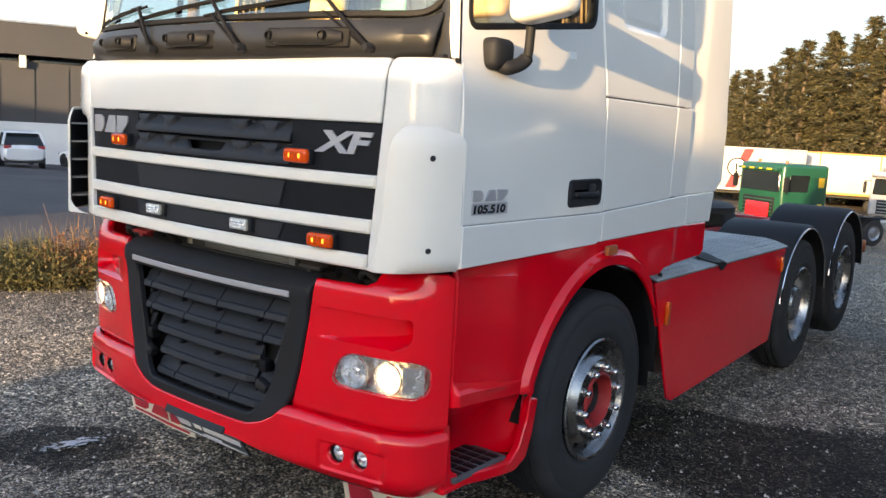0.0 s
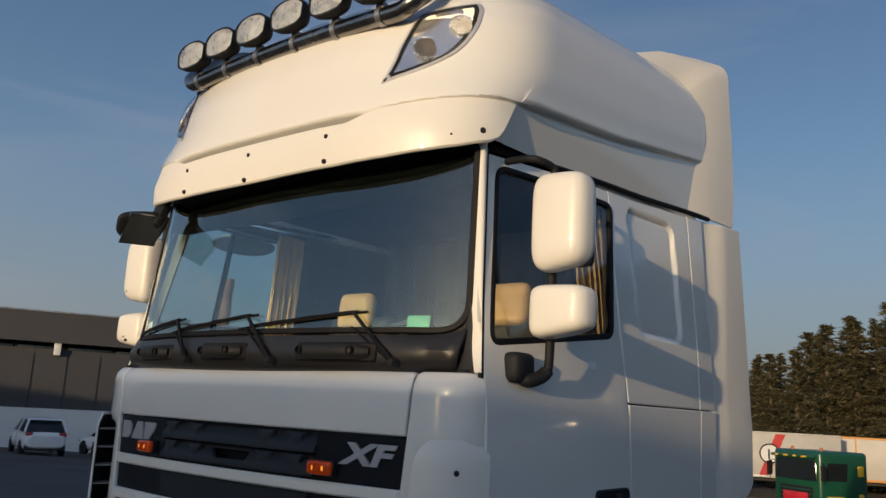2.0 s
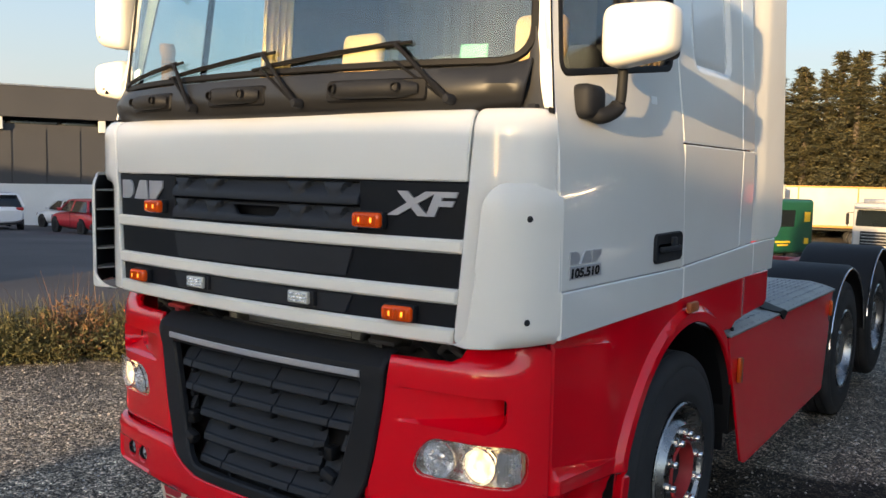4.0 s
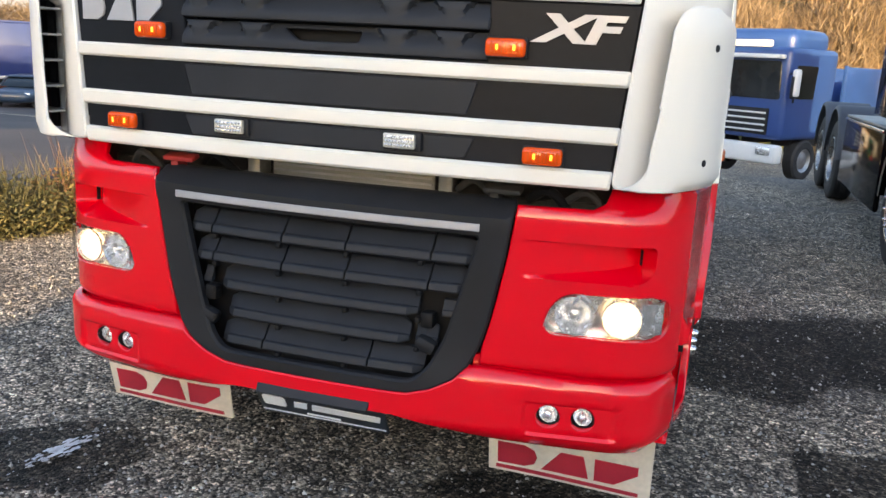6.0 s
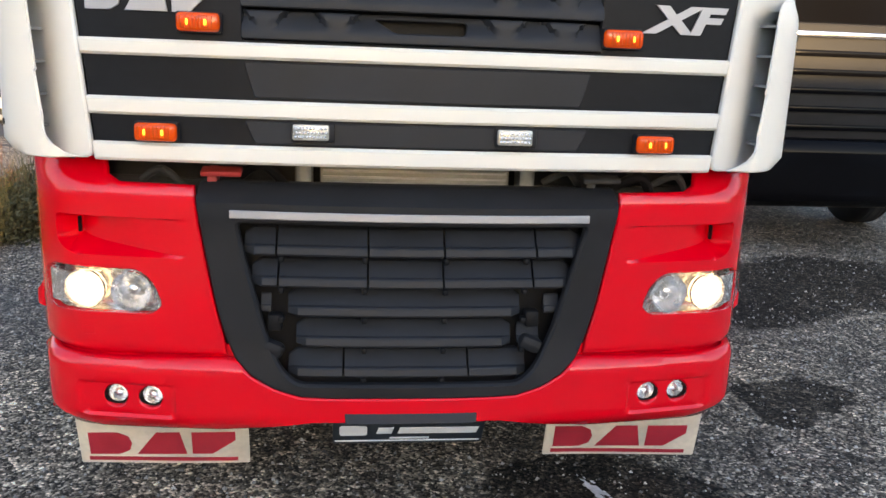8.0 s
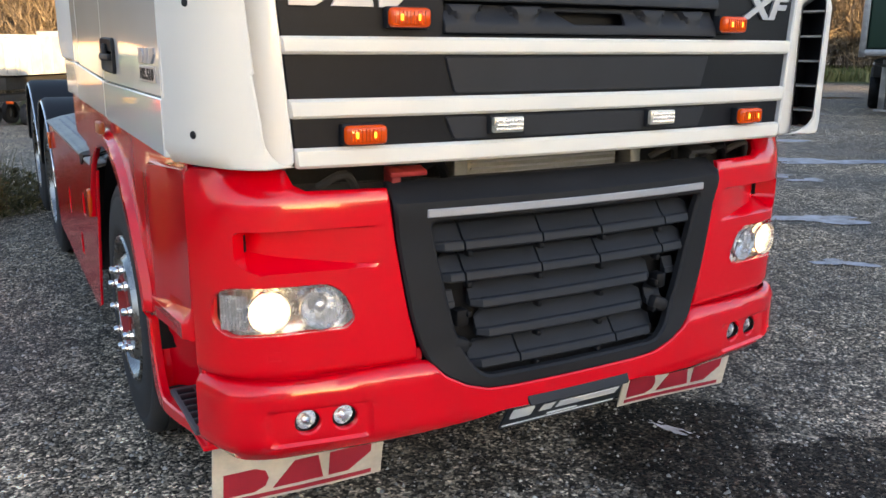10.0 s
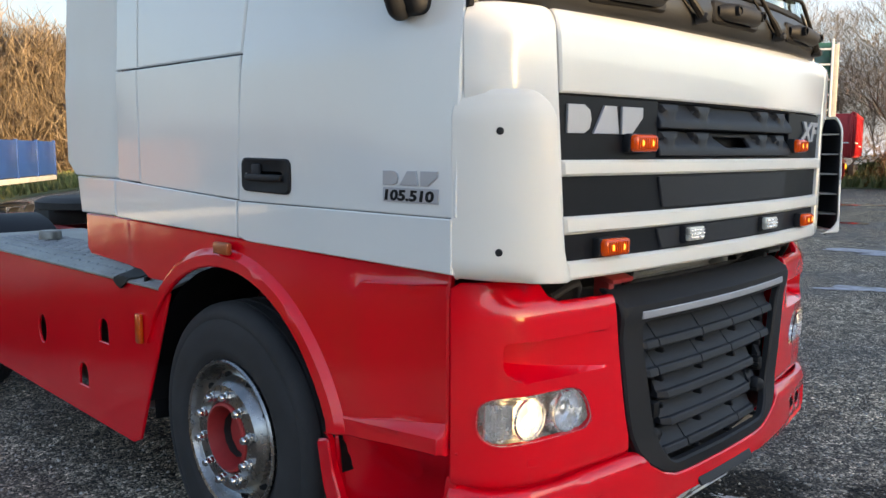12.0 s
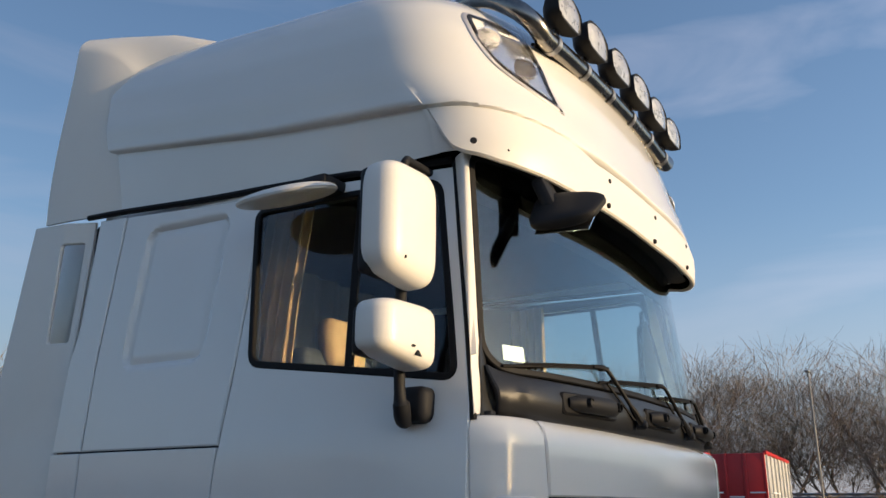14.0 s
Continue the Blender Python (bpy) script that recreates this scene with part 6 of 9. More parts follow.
# ---- inside the cab ----
part("dashboard", joined(raw(box((2.2, 0.40, 0.45), (0, 0.50, 1.87), 0.06, 3)), raw(box((0.7, 0.16, 0.12), (0.55, 0.42, 2.10), 0.05, 3))), DARKF, truck, "dark dashboard")
for x in (0.55, -0.55):
    seat = part("cab_seat", box((0.50, 0.16, 0.80), (x, 1.34, 2.0), 0.06, 3, Matrix.Rotation(-0.12, 4, 'X')), DARKF, truck, "dark cab seat with a tan headrest")
    part("headrest", box((0.26, 0.10, 0.22), (x, 1.31, 2.43), 0.045, 3, Matrix.Rotation(-0.12, 4, 'X')), TANF, seat, "tan headrest")
    part("cushion", box((0.50, 0.48, 0.16), (x, 0.98, 1.66), 0.05, 3), DARKF, seat)
bm = tube([(0.55 + 0.225 * math.cos(t), 0.66 - 0.10 * math.sin(t), 2.06 + 0.19 * math.sin(t)) for t in np.linspace(0, 2 * math.pi, 28, endpoint=False)], 0.015, 8, closed=True)
sw = part("steering_wheel", bm, DARKF, truck, "dark steering wheel")
part("spoke", tube([(0.34, 0.65, 2.05), (0.55, 0.63, 2.05), (0.76, 0.65, 2.05)], 0.02, 8), DARKF, sw)
for s in (1, -1):
    v, f = [], []
    ys = np.linspace(1.07, 1.30, 24)
    for i, y in enumerate(ys):
        for z in (2.16, 2.5, 2.90):
            v.append(Vector((s * (side_x(y, z) - 0.085 - 0.016 * math.sin(i * 1.35)), y + 0.05 * (z - 2.5) * 0 + 0.03 * bump(z, 2.35, 0.2), z)))
    f = [(3 * i + j, 3 * i + 3 + j, 3 * i + 4 + j, 3 * i + 1 + j) for i in range(23) for j in (0, 1)]
    part("curtain", (v, f), TANF, truck, "tan curtain gathered behind the side window")
v = [Vector((x, 2.0 + 0.02 * math.sin(i * 1.2), z)) for i, x in enumerate(np.linspace(-1.0, 1.0, 60)) for z in (1.95, 2.985)]
part("rear_curtain", (v, [(2 * i, 2 * i + 2, 2 * i + 3, 2 * i + 1) for i in range(59)]), DARKF, truck, "dark curtain before the bunk")
part("toll_sticker", panel([Vector(q) for q in ((0.884, 2.178), (0.976, 2.178), (0.976, 2.230), (0.884, 2.230))], screen, step=0.1, thick=0.002, relief=lambda x, z: -0.012), GREENS, truck, "green windscreen sticker")
part("paper_note", panel([Vector(q) for q in ((-1.030, 2.207), (-0.942, 2.207), (-0.942, 2.258), (-1.030, 2.258))], screen, step=0.1, thick=0.002, relief=lambda x, z: -0.012), PAPER, truck, "white paper note behind the windscreen")
for x in (0.70, 0.80):
    part("aerial", tube([(x, 0.40, 2.12), (x + 0.004, 0.39, 2.40)], 0.003, 5), SEAL, truck, "thin aerial on the dashboard")

# ---- wheels ----
def make_wheel(parent, at, s, rear):
    """A tyre on a steel rim; s is the side it faces."""
    m = Matrix.Translation(at) @ (Matrix() if s > 0 else Matrix.Rotation(math.pi, 4, 'Z'))
    w = 0.15
    prof = [(0.292, -2 * w + 0.02), (0.33, -2 * w), (0.46, -2 * w + 0.01), (0.51, -2 * w + 0.03), (0.525, -2 * w + 0.05)]
    for c in (-0.235, -0.185, -0.115, -0.065):
        prof += [(0.527, c - 0.006), (0.514, c - 0.004), (0.514, c + 0.004), (0.527, c + 0.006)]
    prof += [(0.525, -0.045), (0.512, -0.022), (0.488, -0.010), (0.470, -0.006), (0.462, -0.009), (0.44, -0.001), (0.40, 0.004), (0.37, 0.002), (0.35, 0.004), (0.332, 0.0), (0.312, -0.012), (0.296, -0.022)]
    tyre = part("tyre", lathe(prof, m, 56), RUBBER, parent, "worn black tyre", 40)
    if rear:
        rim = [(0.300, -0.020), (0.306, -0.006), (0.300, 0.0), (0.288, -0.006), (0.276, -0.030), (0.262, -0.070), (0.255, -0.140), (0.235, -0.152), (0.16, -0.150), (0.14, -0.142), (0.14, -0.05), (0.125, -0.03), (0.0, -0.028)]
    else:
        rim = [(0.298, -0.018), (0.305, -0.004), (0.299, 0.004), (0.288, 0.0), (0.278, -0.022), (0.268, -0.045), (0.255, -0.055), (0.238, -0.045), (0.220, -0.012), (0.205, 0.006), (0.145, 0.008), (0.137, 0.0)]
    r = part("rim", lathe(rim, m, 48), RIMST, parent, "polished steel rim with grime", 30)
    if not rear:
        part("hub", lathe([(0.139, -0.01), (0.137, 0.012), (0.126, 0.016), (0.118, -0.020), (0.108, -0.062), (0.075, -0.070), (0.062, -0.052), (0, -0.050)], m, 32), DULLRED, r, "red wheel hub")
    nb = lathe([(0, 0.040), (0.012, 0.038), (0.0165, 0.031), (0.0165, 0.014), (0.020, 0.012), (0.022, 0.0)], None, 10)
    base = None
    for i in range(10):
        a = 2 * math.pi * i / 10 + 0.2
        mm = m @ Matrix.Translation((0.008 if not rear else -0.150, 0.1675 * math.cos(a), 0.1675 * math.sin(a)))
        if base is None:
            base = part("wheel_nut", nb, CHROME, r, "chrome wheel nut")
            base.matrix_basis = mm
        else:
            ob = new("wheel_nut", base.data)
            ob.parent, ob.matrix_basis = r, mm
            ob["label"] = "chrome wheel nut"
    for i in range(10):
        a = 2 * math.pi * (i + 0.5) / 10 + 0.2
        if not rear:
            part("vent_hole", lathe([(0.017, 0.003), (0, 0.003)], m @ Matrix.Translation((-0.040, 0.237 * math.cos(a), 0.237 * math.sin(a))) @ Matrix.Rotation(0.6, 4, 'Z'), 10), SEAL, r)


for s in (1, -1):
    wh = part("front_axle_stub", lathe([(0.09, -0.30), (0.09, -0.02)], Matrix.Translation((s * 1.19, 1.512, 0.505)) @ (Matrix() if s > 0 else Matrix.Rotation(math.pi, 4, 'Z')), 12), GREASE, truck, "front wheel")
    make_wheel(wh, (s * 1.205, 1.512, 0.505), s, False)
    for y, z in ((4.97, 0.525), (6.36, 0.60)):
        ax = part("rear_axle_stub", lathe([(0.10, -0.45), (0.10, -0.10)], Matrix.Translation((s * 1.20, y, z)) @ (Matrix() if s > 0 else Matrix.Rotation(math.pi, 4, 'Z')), 12), GREASE, truck, "rear wheel with a deep polished rim")
        make_wheel(ax, (s * 1.215, y, z), s, True)
        m = Matrix.Translation((s * 1.225, y, z - 0.02)) @ (Matrix() if s > 0 else Matrix.Rotation(math.pi, 4, 'Z'))
        a0, a1 = (8, 172)
        bm = lathe([(0.63, 0.0), (0.655, -0.004), (0.67, -0.03), (0.67, -0.60), (0.655, -0.62)], m, 30, None, a0, a1)
        fe = part("rear_mudguard", bm, BLACKP, truck, "black plastic mudguard with a pale edge strip", 50)
        part("edge_strip", tube([m @ Vector((0.004, 0.642 * math.cos(radians(a)), 0.642 * math.sin(radians(a)))) for a in range(a0, a1, 6)], 0.007, 6), CHROME, fe, "pale metal edge strip")

# ---- chassis behind the cab ----
for x in (-0.42, 0.42):
    part("chassis_rail", box((0.08, 6.6, 0.27), (x, 4.2, 0.92), 0.01), DULLRED, truck, "red chassis rail")
for y in (2.6, 3.4, 4.2, 5.6, 7.2):
    part("cross_member", box((0.80, 0.10, 0.20), (0, y, 0.92), 0.01), DULLRED, truck)
part("coupling_plate", joined(raw(lathe([(0.0, 0.03), (0.40, 0.03), (0.46, 0.0), (0.46, -0.05), (0.0, -0.05)], Matrix.Translation((0, 5.35, 1.22)) @ Matrix.Rotation(radians(-90), 4, 'Y'), 32)), raw(box((0.90, 0.3, 0.12), (0, 5.35, 1.11), 0.02))), GREASE, truck, "greasy black coupling plate")
part("deck_plate", box((1.05, 1.7, 0.02), (0, 3.3, 1.095), 0.004), ALU, truck, "grey deck plate behind the cab")
for i in range(6):
    part("air_hose", tube(spline([(-0.5 + 0.2 * i, 2.42, 1.9 + 0.1 * (i % 2)), (-0.45 + 0.18 * i, 2.62, 1.45), (-0.3 + 0.12 * i, 2.9, 1.3), (-0.2 + 0.1 * i, 2.6, 1.6)], 6), 0.014, 7), (SEAL, DULLRED)[i % 2], truck, "coiled air line behind the cab")
part("rear_beam", box((2.2, 0.12, 0.14), (0, 7.45, 0.80), 0.02), DULLRED, truck, "red rear beam")
for x in (-0.95, 0.95):
    part("tail_lamp", box((0.40, 0.05, 0.13), (x, 7.52, 0.80), 0.015), AMBERDULL, truck, "tail lamp")

for s in (1, -1):
    f0 = 0.0 if s > 0 else -0.13
    sk = [(2.025 + f0, 1.030), (2.33 + f0, 0.33), (2.40 + f0, 0.30), (4.14, 0.365), (4.345, 1.046)]
    holes = []
    if s < 0:
        dh = lambda cy, cz: [(cy - 0.05, cz - 0.055), (cy + 0.05, cz - 0.055), (cy + 0.05, cz + 0.01), (cy + 0.035, cz + 0.045), (cy, cz + 0.06), (cy - 0.035, cz + 0.045), (cy - 0.05, cz + 0.01)]
        holes = [[Vector(p) for p in dh(2.535, 0.775)], [Vector(p) for p in dh(2.78, 0.52)], [Vector((3.28 + 0.05 * math.cos(t), 0.675 + 0.075 * math.sin(t))) for t in np.linspace(0, 6.283, 14, endpoint=False)]]
    msh = panel([Vector(p) for p in sk], plain(1.232), holes, step=0.12, thick=0.012, r=0.004)
    skirt = part("side_skirt", msh if s > 0 else mirrored(msh), RED, truck, "red side skirt plate" if s > 0 else "red side skirt plate with three openings")
    ml = joined(raw(box((0.02, 0.045, 0.13), (1.244, 2.20 + f0 * 0.4, 0.845), 0.006)))
    am = part("side_marker", ml if s > 0 else mirrored(ml), AMBER, skirt, "orange side marker")
    part("side_marker", box((0.02, 0.035, 0.11), (s * 1.244, 4.24, 0.93), 0.006), AMBER, skirt, "orange side marker")
    tk = raw(box((0.60, 1.95, 0.58), (0.86, 3.2, 0.72), 0.05, 3))
    part("fuel_tank", tk if s > 0 else mirrored(tk), ALU, truck, "grey fuel tank behind the skirt")
    # chequered walkway on the tank
    def deck(u, v, s=s):
        return u, v, 1.088 - 0.04 * ss(1.10, 1.24, u) + 0.01 * (v - 2.0) / 2.3
    dp = panel([Vector(p) for p in ((0.56, 2.02 + f0), (1.245, 2.02 + f0), (1.245, 4.34), (0.56, 4.34))], deck, step=0.09, thick=0.012, r=0.004)
    dk = part("walkway", dp if s > 0 else mirrored(dp), ALU, truck, "chequered aluminium walkway, scuffed and grimy")
    bm = bmesh.new()
    for i in range(44):
        for j in range(9):
            u, v = 0.88 + 0.042 * j, 2.06 + f0 + 0.051 * i
            c = deck(u, v)
            a = 0.75 if (i + j) % 2 else -0.75
            d, e = Vector((math.cos(a), math.sin(a), 0)) * 0.022, Vector((-math.sin(a), math.cos(a), 0)) * 0.0065
            base = Vector(c)
            q = [base + d, base + e, base - d, base - e]
            t = base + Vector((0, 0, 0.005))
            vs = [bm.verts.new((s * p.x, p.y, p.z + 0.0004)) for p in q]
            tv = [bm.verts.new((s * p.x, p.y, p.z)) for p in (t + d * 0.5, t - d * 0.5)]
            bm.faces.new((vs[0], vs[1], tv[0])), bm.faces.new((vs[0], tv[0], vs[3])), bm.faces.new((vs[1], vs[2], tv[1])), bm.faces.new((vs[2], vs[3], tv[1])), bm.faces.new((vs[1], tv[1], tv[0])), bm.faces.new((vs[3], tv[0], tv[1]))
    ob = part("tread_pattern", bm, STEEL, dk, "raised tread pattern")
    ob["kind"] = "stuff"
    yr = 2.95 if s > 0 else 2.28
    rag = panel(rounded([(1.02, yr - 0.10), (1.16, yr - 0.13), (1.25, yr - 0.05), (1.30, yr + 0.02), (1.27, yr + 0.10), (1.20, yr + 0.07), (1.06, yr + 0.03)], 0.02), lambda u, v: (min(u, 1.246 + 0.12 * (u - 1.246)) if u > 1.246 else u, v, deck(min(u, 1.245), v)[2] + 0.012 - 1.0 * max(0.0, u - 1.24)), step=0.025, thick=0.008, r=0.002)
    part("rubber_mat", rag if s > 0 else mirrored(rag), SEAL, dk, "torn black rubber mat hanging over the edge")
    if s < 0:
        part("tank_cap", raw(lathe([(0, 0.05), (0.055, 0.05), (0.062, 0.04), (0.062, 0.0)], Matrix.Translation((s * 0.99, 3.75, 1.10)) @ Matrix.Rotation(radians(-90), 4, 'Y'), 16)), ALU, truck, "aluminium filler cap")
    part("mud_guard_back", box((0.45, 0.02, 0.55), (s * 1.0, 2.12, 0.80), 0.006), SEAL, truck, "black flap behind the front wheel")


# ---- vehicles round about ----
def paint(name, c, rough=0.3, coat=0.5):
    return mat(name, c, rough, vary=0.10, scale=1.5, fine=40, coat=coat)


TAILR = mat("red_lens", (0.40, 0.012, 0.014), 0.2, vary=0.1, coat=0.5)
CARW, CARR, CARS, CARB, CARD = paint("car_white", (0.74, 0.74, 0.75)), paint("car_red", (0.55, 0.02, 0.03)), paint("car_silver", (0.26, 0.28, 0.29)), paint("car_blue_grey", (0.035, 0.06, 0.095)), paint("car_dark", (0.03, 0.035, 0.04))
GREENP, BLUEP, NAVYP, BLACKC, DKGREY = paint("green_paint", (0.008, 0.078, 0.043)), paint("blue_paint", (0.02, 0.10, 0.42)), paint("dark_blue_paint", (0.012, 0.03, 0.14)), mat("black_paint", (0.004, 0.004, 0.005), 0.10, vary=0.1, scale=1.5, fine=6, spec=0.09, rvary=0.02), mat("dark_cladding", (0.045, 0.046, 0.052), 0.6, vary=0.15, scale=1.0, fine=30)
REDT = mat("red_trailer_paint", (0.44, 0.014, 0.020), 0.45, vary=0.25, scale=1.2, fine=30)
TRAILW = mat("white_trailer_side", (0.44, 0.43, 0.41), 0.45, vary=0.14, scale=0.8, fine=20)
DARKGL = mat("dark_window", (0.012, 0.016, 0.018), 0.06, vary=0.2, scale=2)
YELLOW = mat("yellow_paint", (0.75, 0.45, 0.03), 0.5, vary=0.1)
WOODB = mat("brown_boards", (0.25, 0.12, 0.06), 0.7, vary=0.35, scale=3, fine=30)
PLAST = mat("white_plaster", (0.66, 0.67, 0.68), 0.8, vary=0.12, scale=0.8, fine=20)


def far_wheel(parent, at, r=0.5, w=0.28, s=1, label="black wheel"):
    m = Matrix.Translation(at) @ (Matrix() if s > 0 else Matrix.Rotation(math.pi, 4, 'Z'))
    t = part("wheel", lathe([(r * 0.58, -w + 0.02), (r * 0.9, -w), (r, -w + 0.04), (r, -0.04), (r * 0.9, 0), (r * 0.6, 0), (r * 0.57, -0.03)], m, 24), RUBBER, parent, label)
    part("rim", lathe([(r * 0.58, -0.01), (r * 0.52, -0.03), (r * 0.42, -0.06), (r * 0.22, -0.03), (0, -0.02)], m, 20), STEEL, t)


def loft(rings, close_ends=True):
    """Skin over rings of equally many points."""
    k = len(rings[0])
    v = [Vector(p) for r in rings for p in r]
    f = [(i * k + j, i * k + (j + 1) % k, (i + 1) * k + (j + 1) % k, (i + 1) * k + j) for i in range(len(rings) - 1) for j in range(k)]
    if close_ends:
        f += [tuple(reversed(range(k))), tuple(range((len(rings) - 1) * k, len(rings) * k))]
    return v, f


def car(name, label, m, paint_m, length=4.35, height=1.48, group="parked cars", tail=0.95):
    """A family car, its nose to -y: rounded body, glass house, roof, pillars, lamps and wheels."""
    c = thing(name, label, "car", group, m=m)
    L, up = length, height - 1.48
    def ring(f, z0, z1, w, n=4.0, k=20):
        pts = []
        for i in range(k):
            a = 2 * math.pi * i / k
            ca, sa = math.cos(a), math.sin(a)
            pts.append((w * math.copysign(abs(ca) ** (2 / n), ca), (f - 0.5) * L, (z0 + z1) / 2 + (z1 - z0) / 2 * math.copysign(abs(sa) ** (2 / n), sa)))
        return pts
    belt = 0.98 + up * 0.5
    secs = [(0.0, 0.40, 0.62, 0.60), (0.015, 0.30, 0.72, 0.74), (0.06, 0.24, 0.79, 0.85), (0.14, 0.22, 0.86, 0.89), (0.27, 0.21, belt - 0.06, 0.90), (0.5, 0.21, belt - 0.01, 0.905), (0.75, 0.21, belt + 0.01, 0.90), (0.90, 0.24, belt + 0.02, 0.87), (0.97, 0.30, belt - 0.01, 0.82), (1.0, 0.42, belt - 0.16, 0.72)]
    body = part("body", loft([ring(*q) for q in secs]), paint_m, c, "", 38)
    def house(front, back, w, z, r=0.16):
        return [(p[0], p[1], z) for p in rounded([(-w, (front - 0.5) * L, r), (w, (front - 0.5) * L, r), (w, (back - 0.5) * L, r), (-w, (back - 0.5) * L, r)], r, 4)]
    top = height - 0.07
    lo, hi = house(0.27, tail + 0.015, 0.845, belt - 0.03), house(0.42, tail - 0.085, 0.66, top)
    part("glass_house", loft([lo, hi]), DARKGL, c, "dark car windows", 50)
    part("roof", loft([house(0.405, tail - 0.065, 0.685, top - 0.015), house(0.41, tail - 0.07, 0.69, top + 0.02), house(0.44, tail - 0.10, 0.62, height - 0.012), house(0.52, tail - 0.18, 0.40, height)]), paint_m, c, "", 50)
    for s in (1, -1):
        for f0, f1, rad in ((0.275, 0.418, 0.028), (0.56, 0.57, 0.03), (tail + 0.005, tail - 0.085, 0.055)):
            part("pillar", tube([(s * 0.842, (f0 - 0.5) * L, belt - 0.02), (s * 0.672, (f1 - 0.5) * L, top)], rad, 8), paint_m, c)
        for f in (0.185, 0.805):
            # Flat black disc paints the shade inside the wheel arch.
            part("wheel_arch", lathe([(0.0, 0.0), (0.36, 0.0), (0.37, -0.02)], Matrix.Translation((s * 0.895, (f - 0.5) * L, 0.33)) @ (Matrix() if s > 0 else Matrix.Rotation(math.pi, 4, 'Z')), 20), SEAL, c)
            far_wheel(c, (s * 0.905, (f - 0.5) * L, 0.32), 0.32, 0.2, s)
        part("tail_lamp", box((0.30, 0.10, 0.15), (s * 0.66, 0.478 * L, belt - 0.10), 0.04), TAILR, c, "red tail lamp")
        part("head_lamp", box((0.30, 0.14, 0.13), (s * 0.64, -0.470 * L, 0.66), 0.04), REFL, c, "clear head lamp")
        part("door_mirror", box((0.17, 0.10, 0.12), (s * 0.98, -0.15 * L, belt + 0.05), 0.03), paint_m, c)
        part("door_seam", box((0.012, 0.014, 0.55), (s * 0.902, 0.06 * L, 0.66), 0.0), SEAL, c)
    part("bumper", box((1.60, 0.20, 0.26), (0, 0.462 * L, 0.42), 0.06, 3), DKGREY, c, "dark rear bumper")
    part("air_intake", box((1.1, 0.10, 0.14), (0, -0.478 * L, 0.40), 0.03), BLACKP, c, "dark lower air intake")
    part("grille", box((0.7, 0.06, 0.10), (0, -0.488 * L, 0.62), 0.02), BLACKP, c)
    part("number_plate", box((0.5, 0.02, 0.11), (0, 0.497 * L, 0.72), 0.004), PRINT, c)
    return c


def turned(x, y, deg, z=0.0):
    return Matrix.Translation((x, y, z)) @ Matrix.Rotation(radians(deg), 4, 'Z')


def parked(name, label, az, d, deg, paint_m, eye, *size):
    """A car on the sloping lot, by its bearing and distance from a point in the yard."""
    x, y = eye[0] + d * math.sin(radians(az)), eye[1] + d * math.cos(radians(az))
    return car(name, label, turned(x, y, deg, fall(x, y) + 0.03), paint_m, *size)


CARN = paint("dark_navy_car_paint", (0.008, 0.014, 0.045), 0.2, 0.8)
E_A, E_B = (2.55, -2.07), (0.9, -2.39)
parked("crossover", "white parked crossover with dark rear window", -64.8, 42, -106, CARW, E_A, 4.4, 1.62)
parked("hatchback", "white parked hatchback beside a red car", -60.4, 46, -88, CARW, E_A, 4.2, 1.46)
parked("hatchback", "small red parked hatchback", -59.5, 38, -96, CARR, E_A, 3.9, 1.46)
parked("saloon", "blue-grey parked car facing the yard", -41.2, 46, 28, CARB, E_B, 4.5, 1.44)
parked("saloon", "silver parked car facing the yard", -38.9, 44, 26, CARS, E_B, 4.5, 1.42)
parked("saloon", "blue-grey parked car in a row", -43.6, 45, 28, CARB, E_B, 4.5, 1.44)
parked("estate_car", "dark parked estate car", -40.2, 52, -60, CARD, E_B, 4.7, 1.66)
parked("hatchback", "dark navy parked hatchback seen from its side", -32.6, 40, -57, CARN, (0.44, -2.4), 4.1, 1.48)
parked("hatchback", "small red parked hatchback", -42.2, 50, 20, CARR, E_B, 3.9, 1.46)


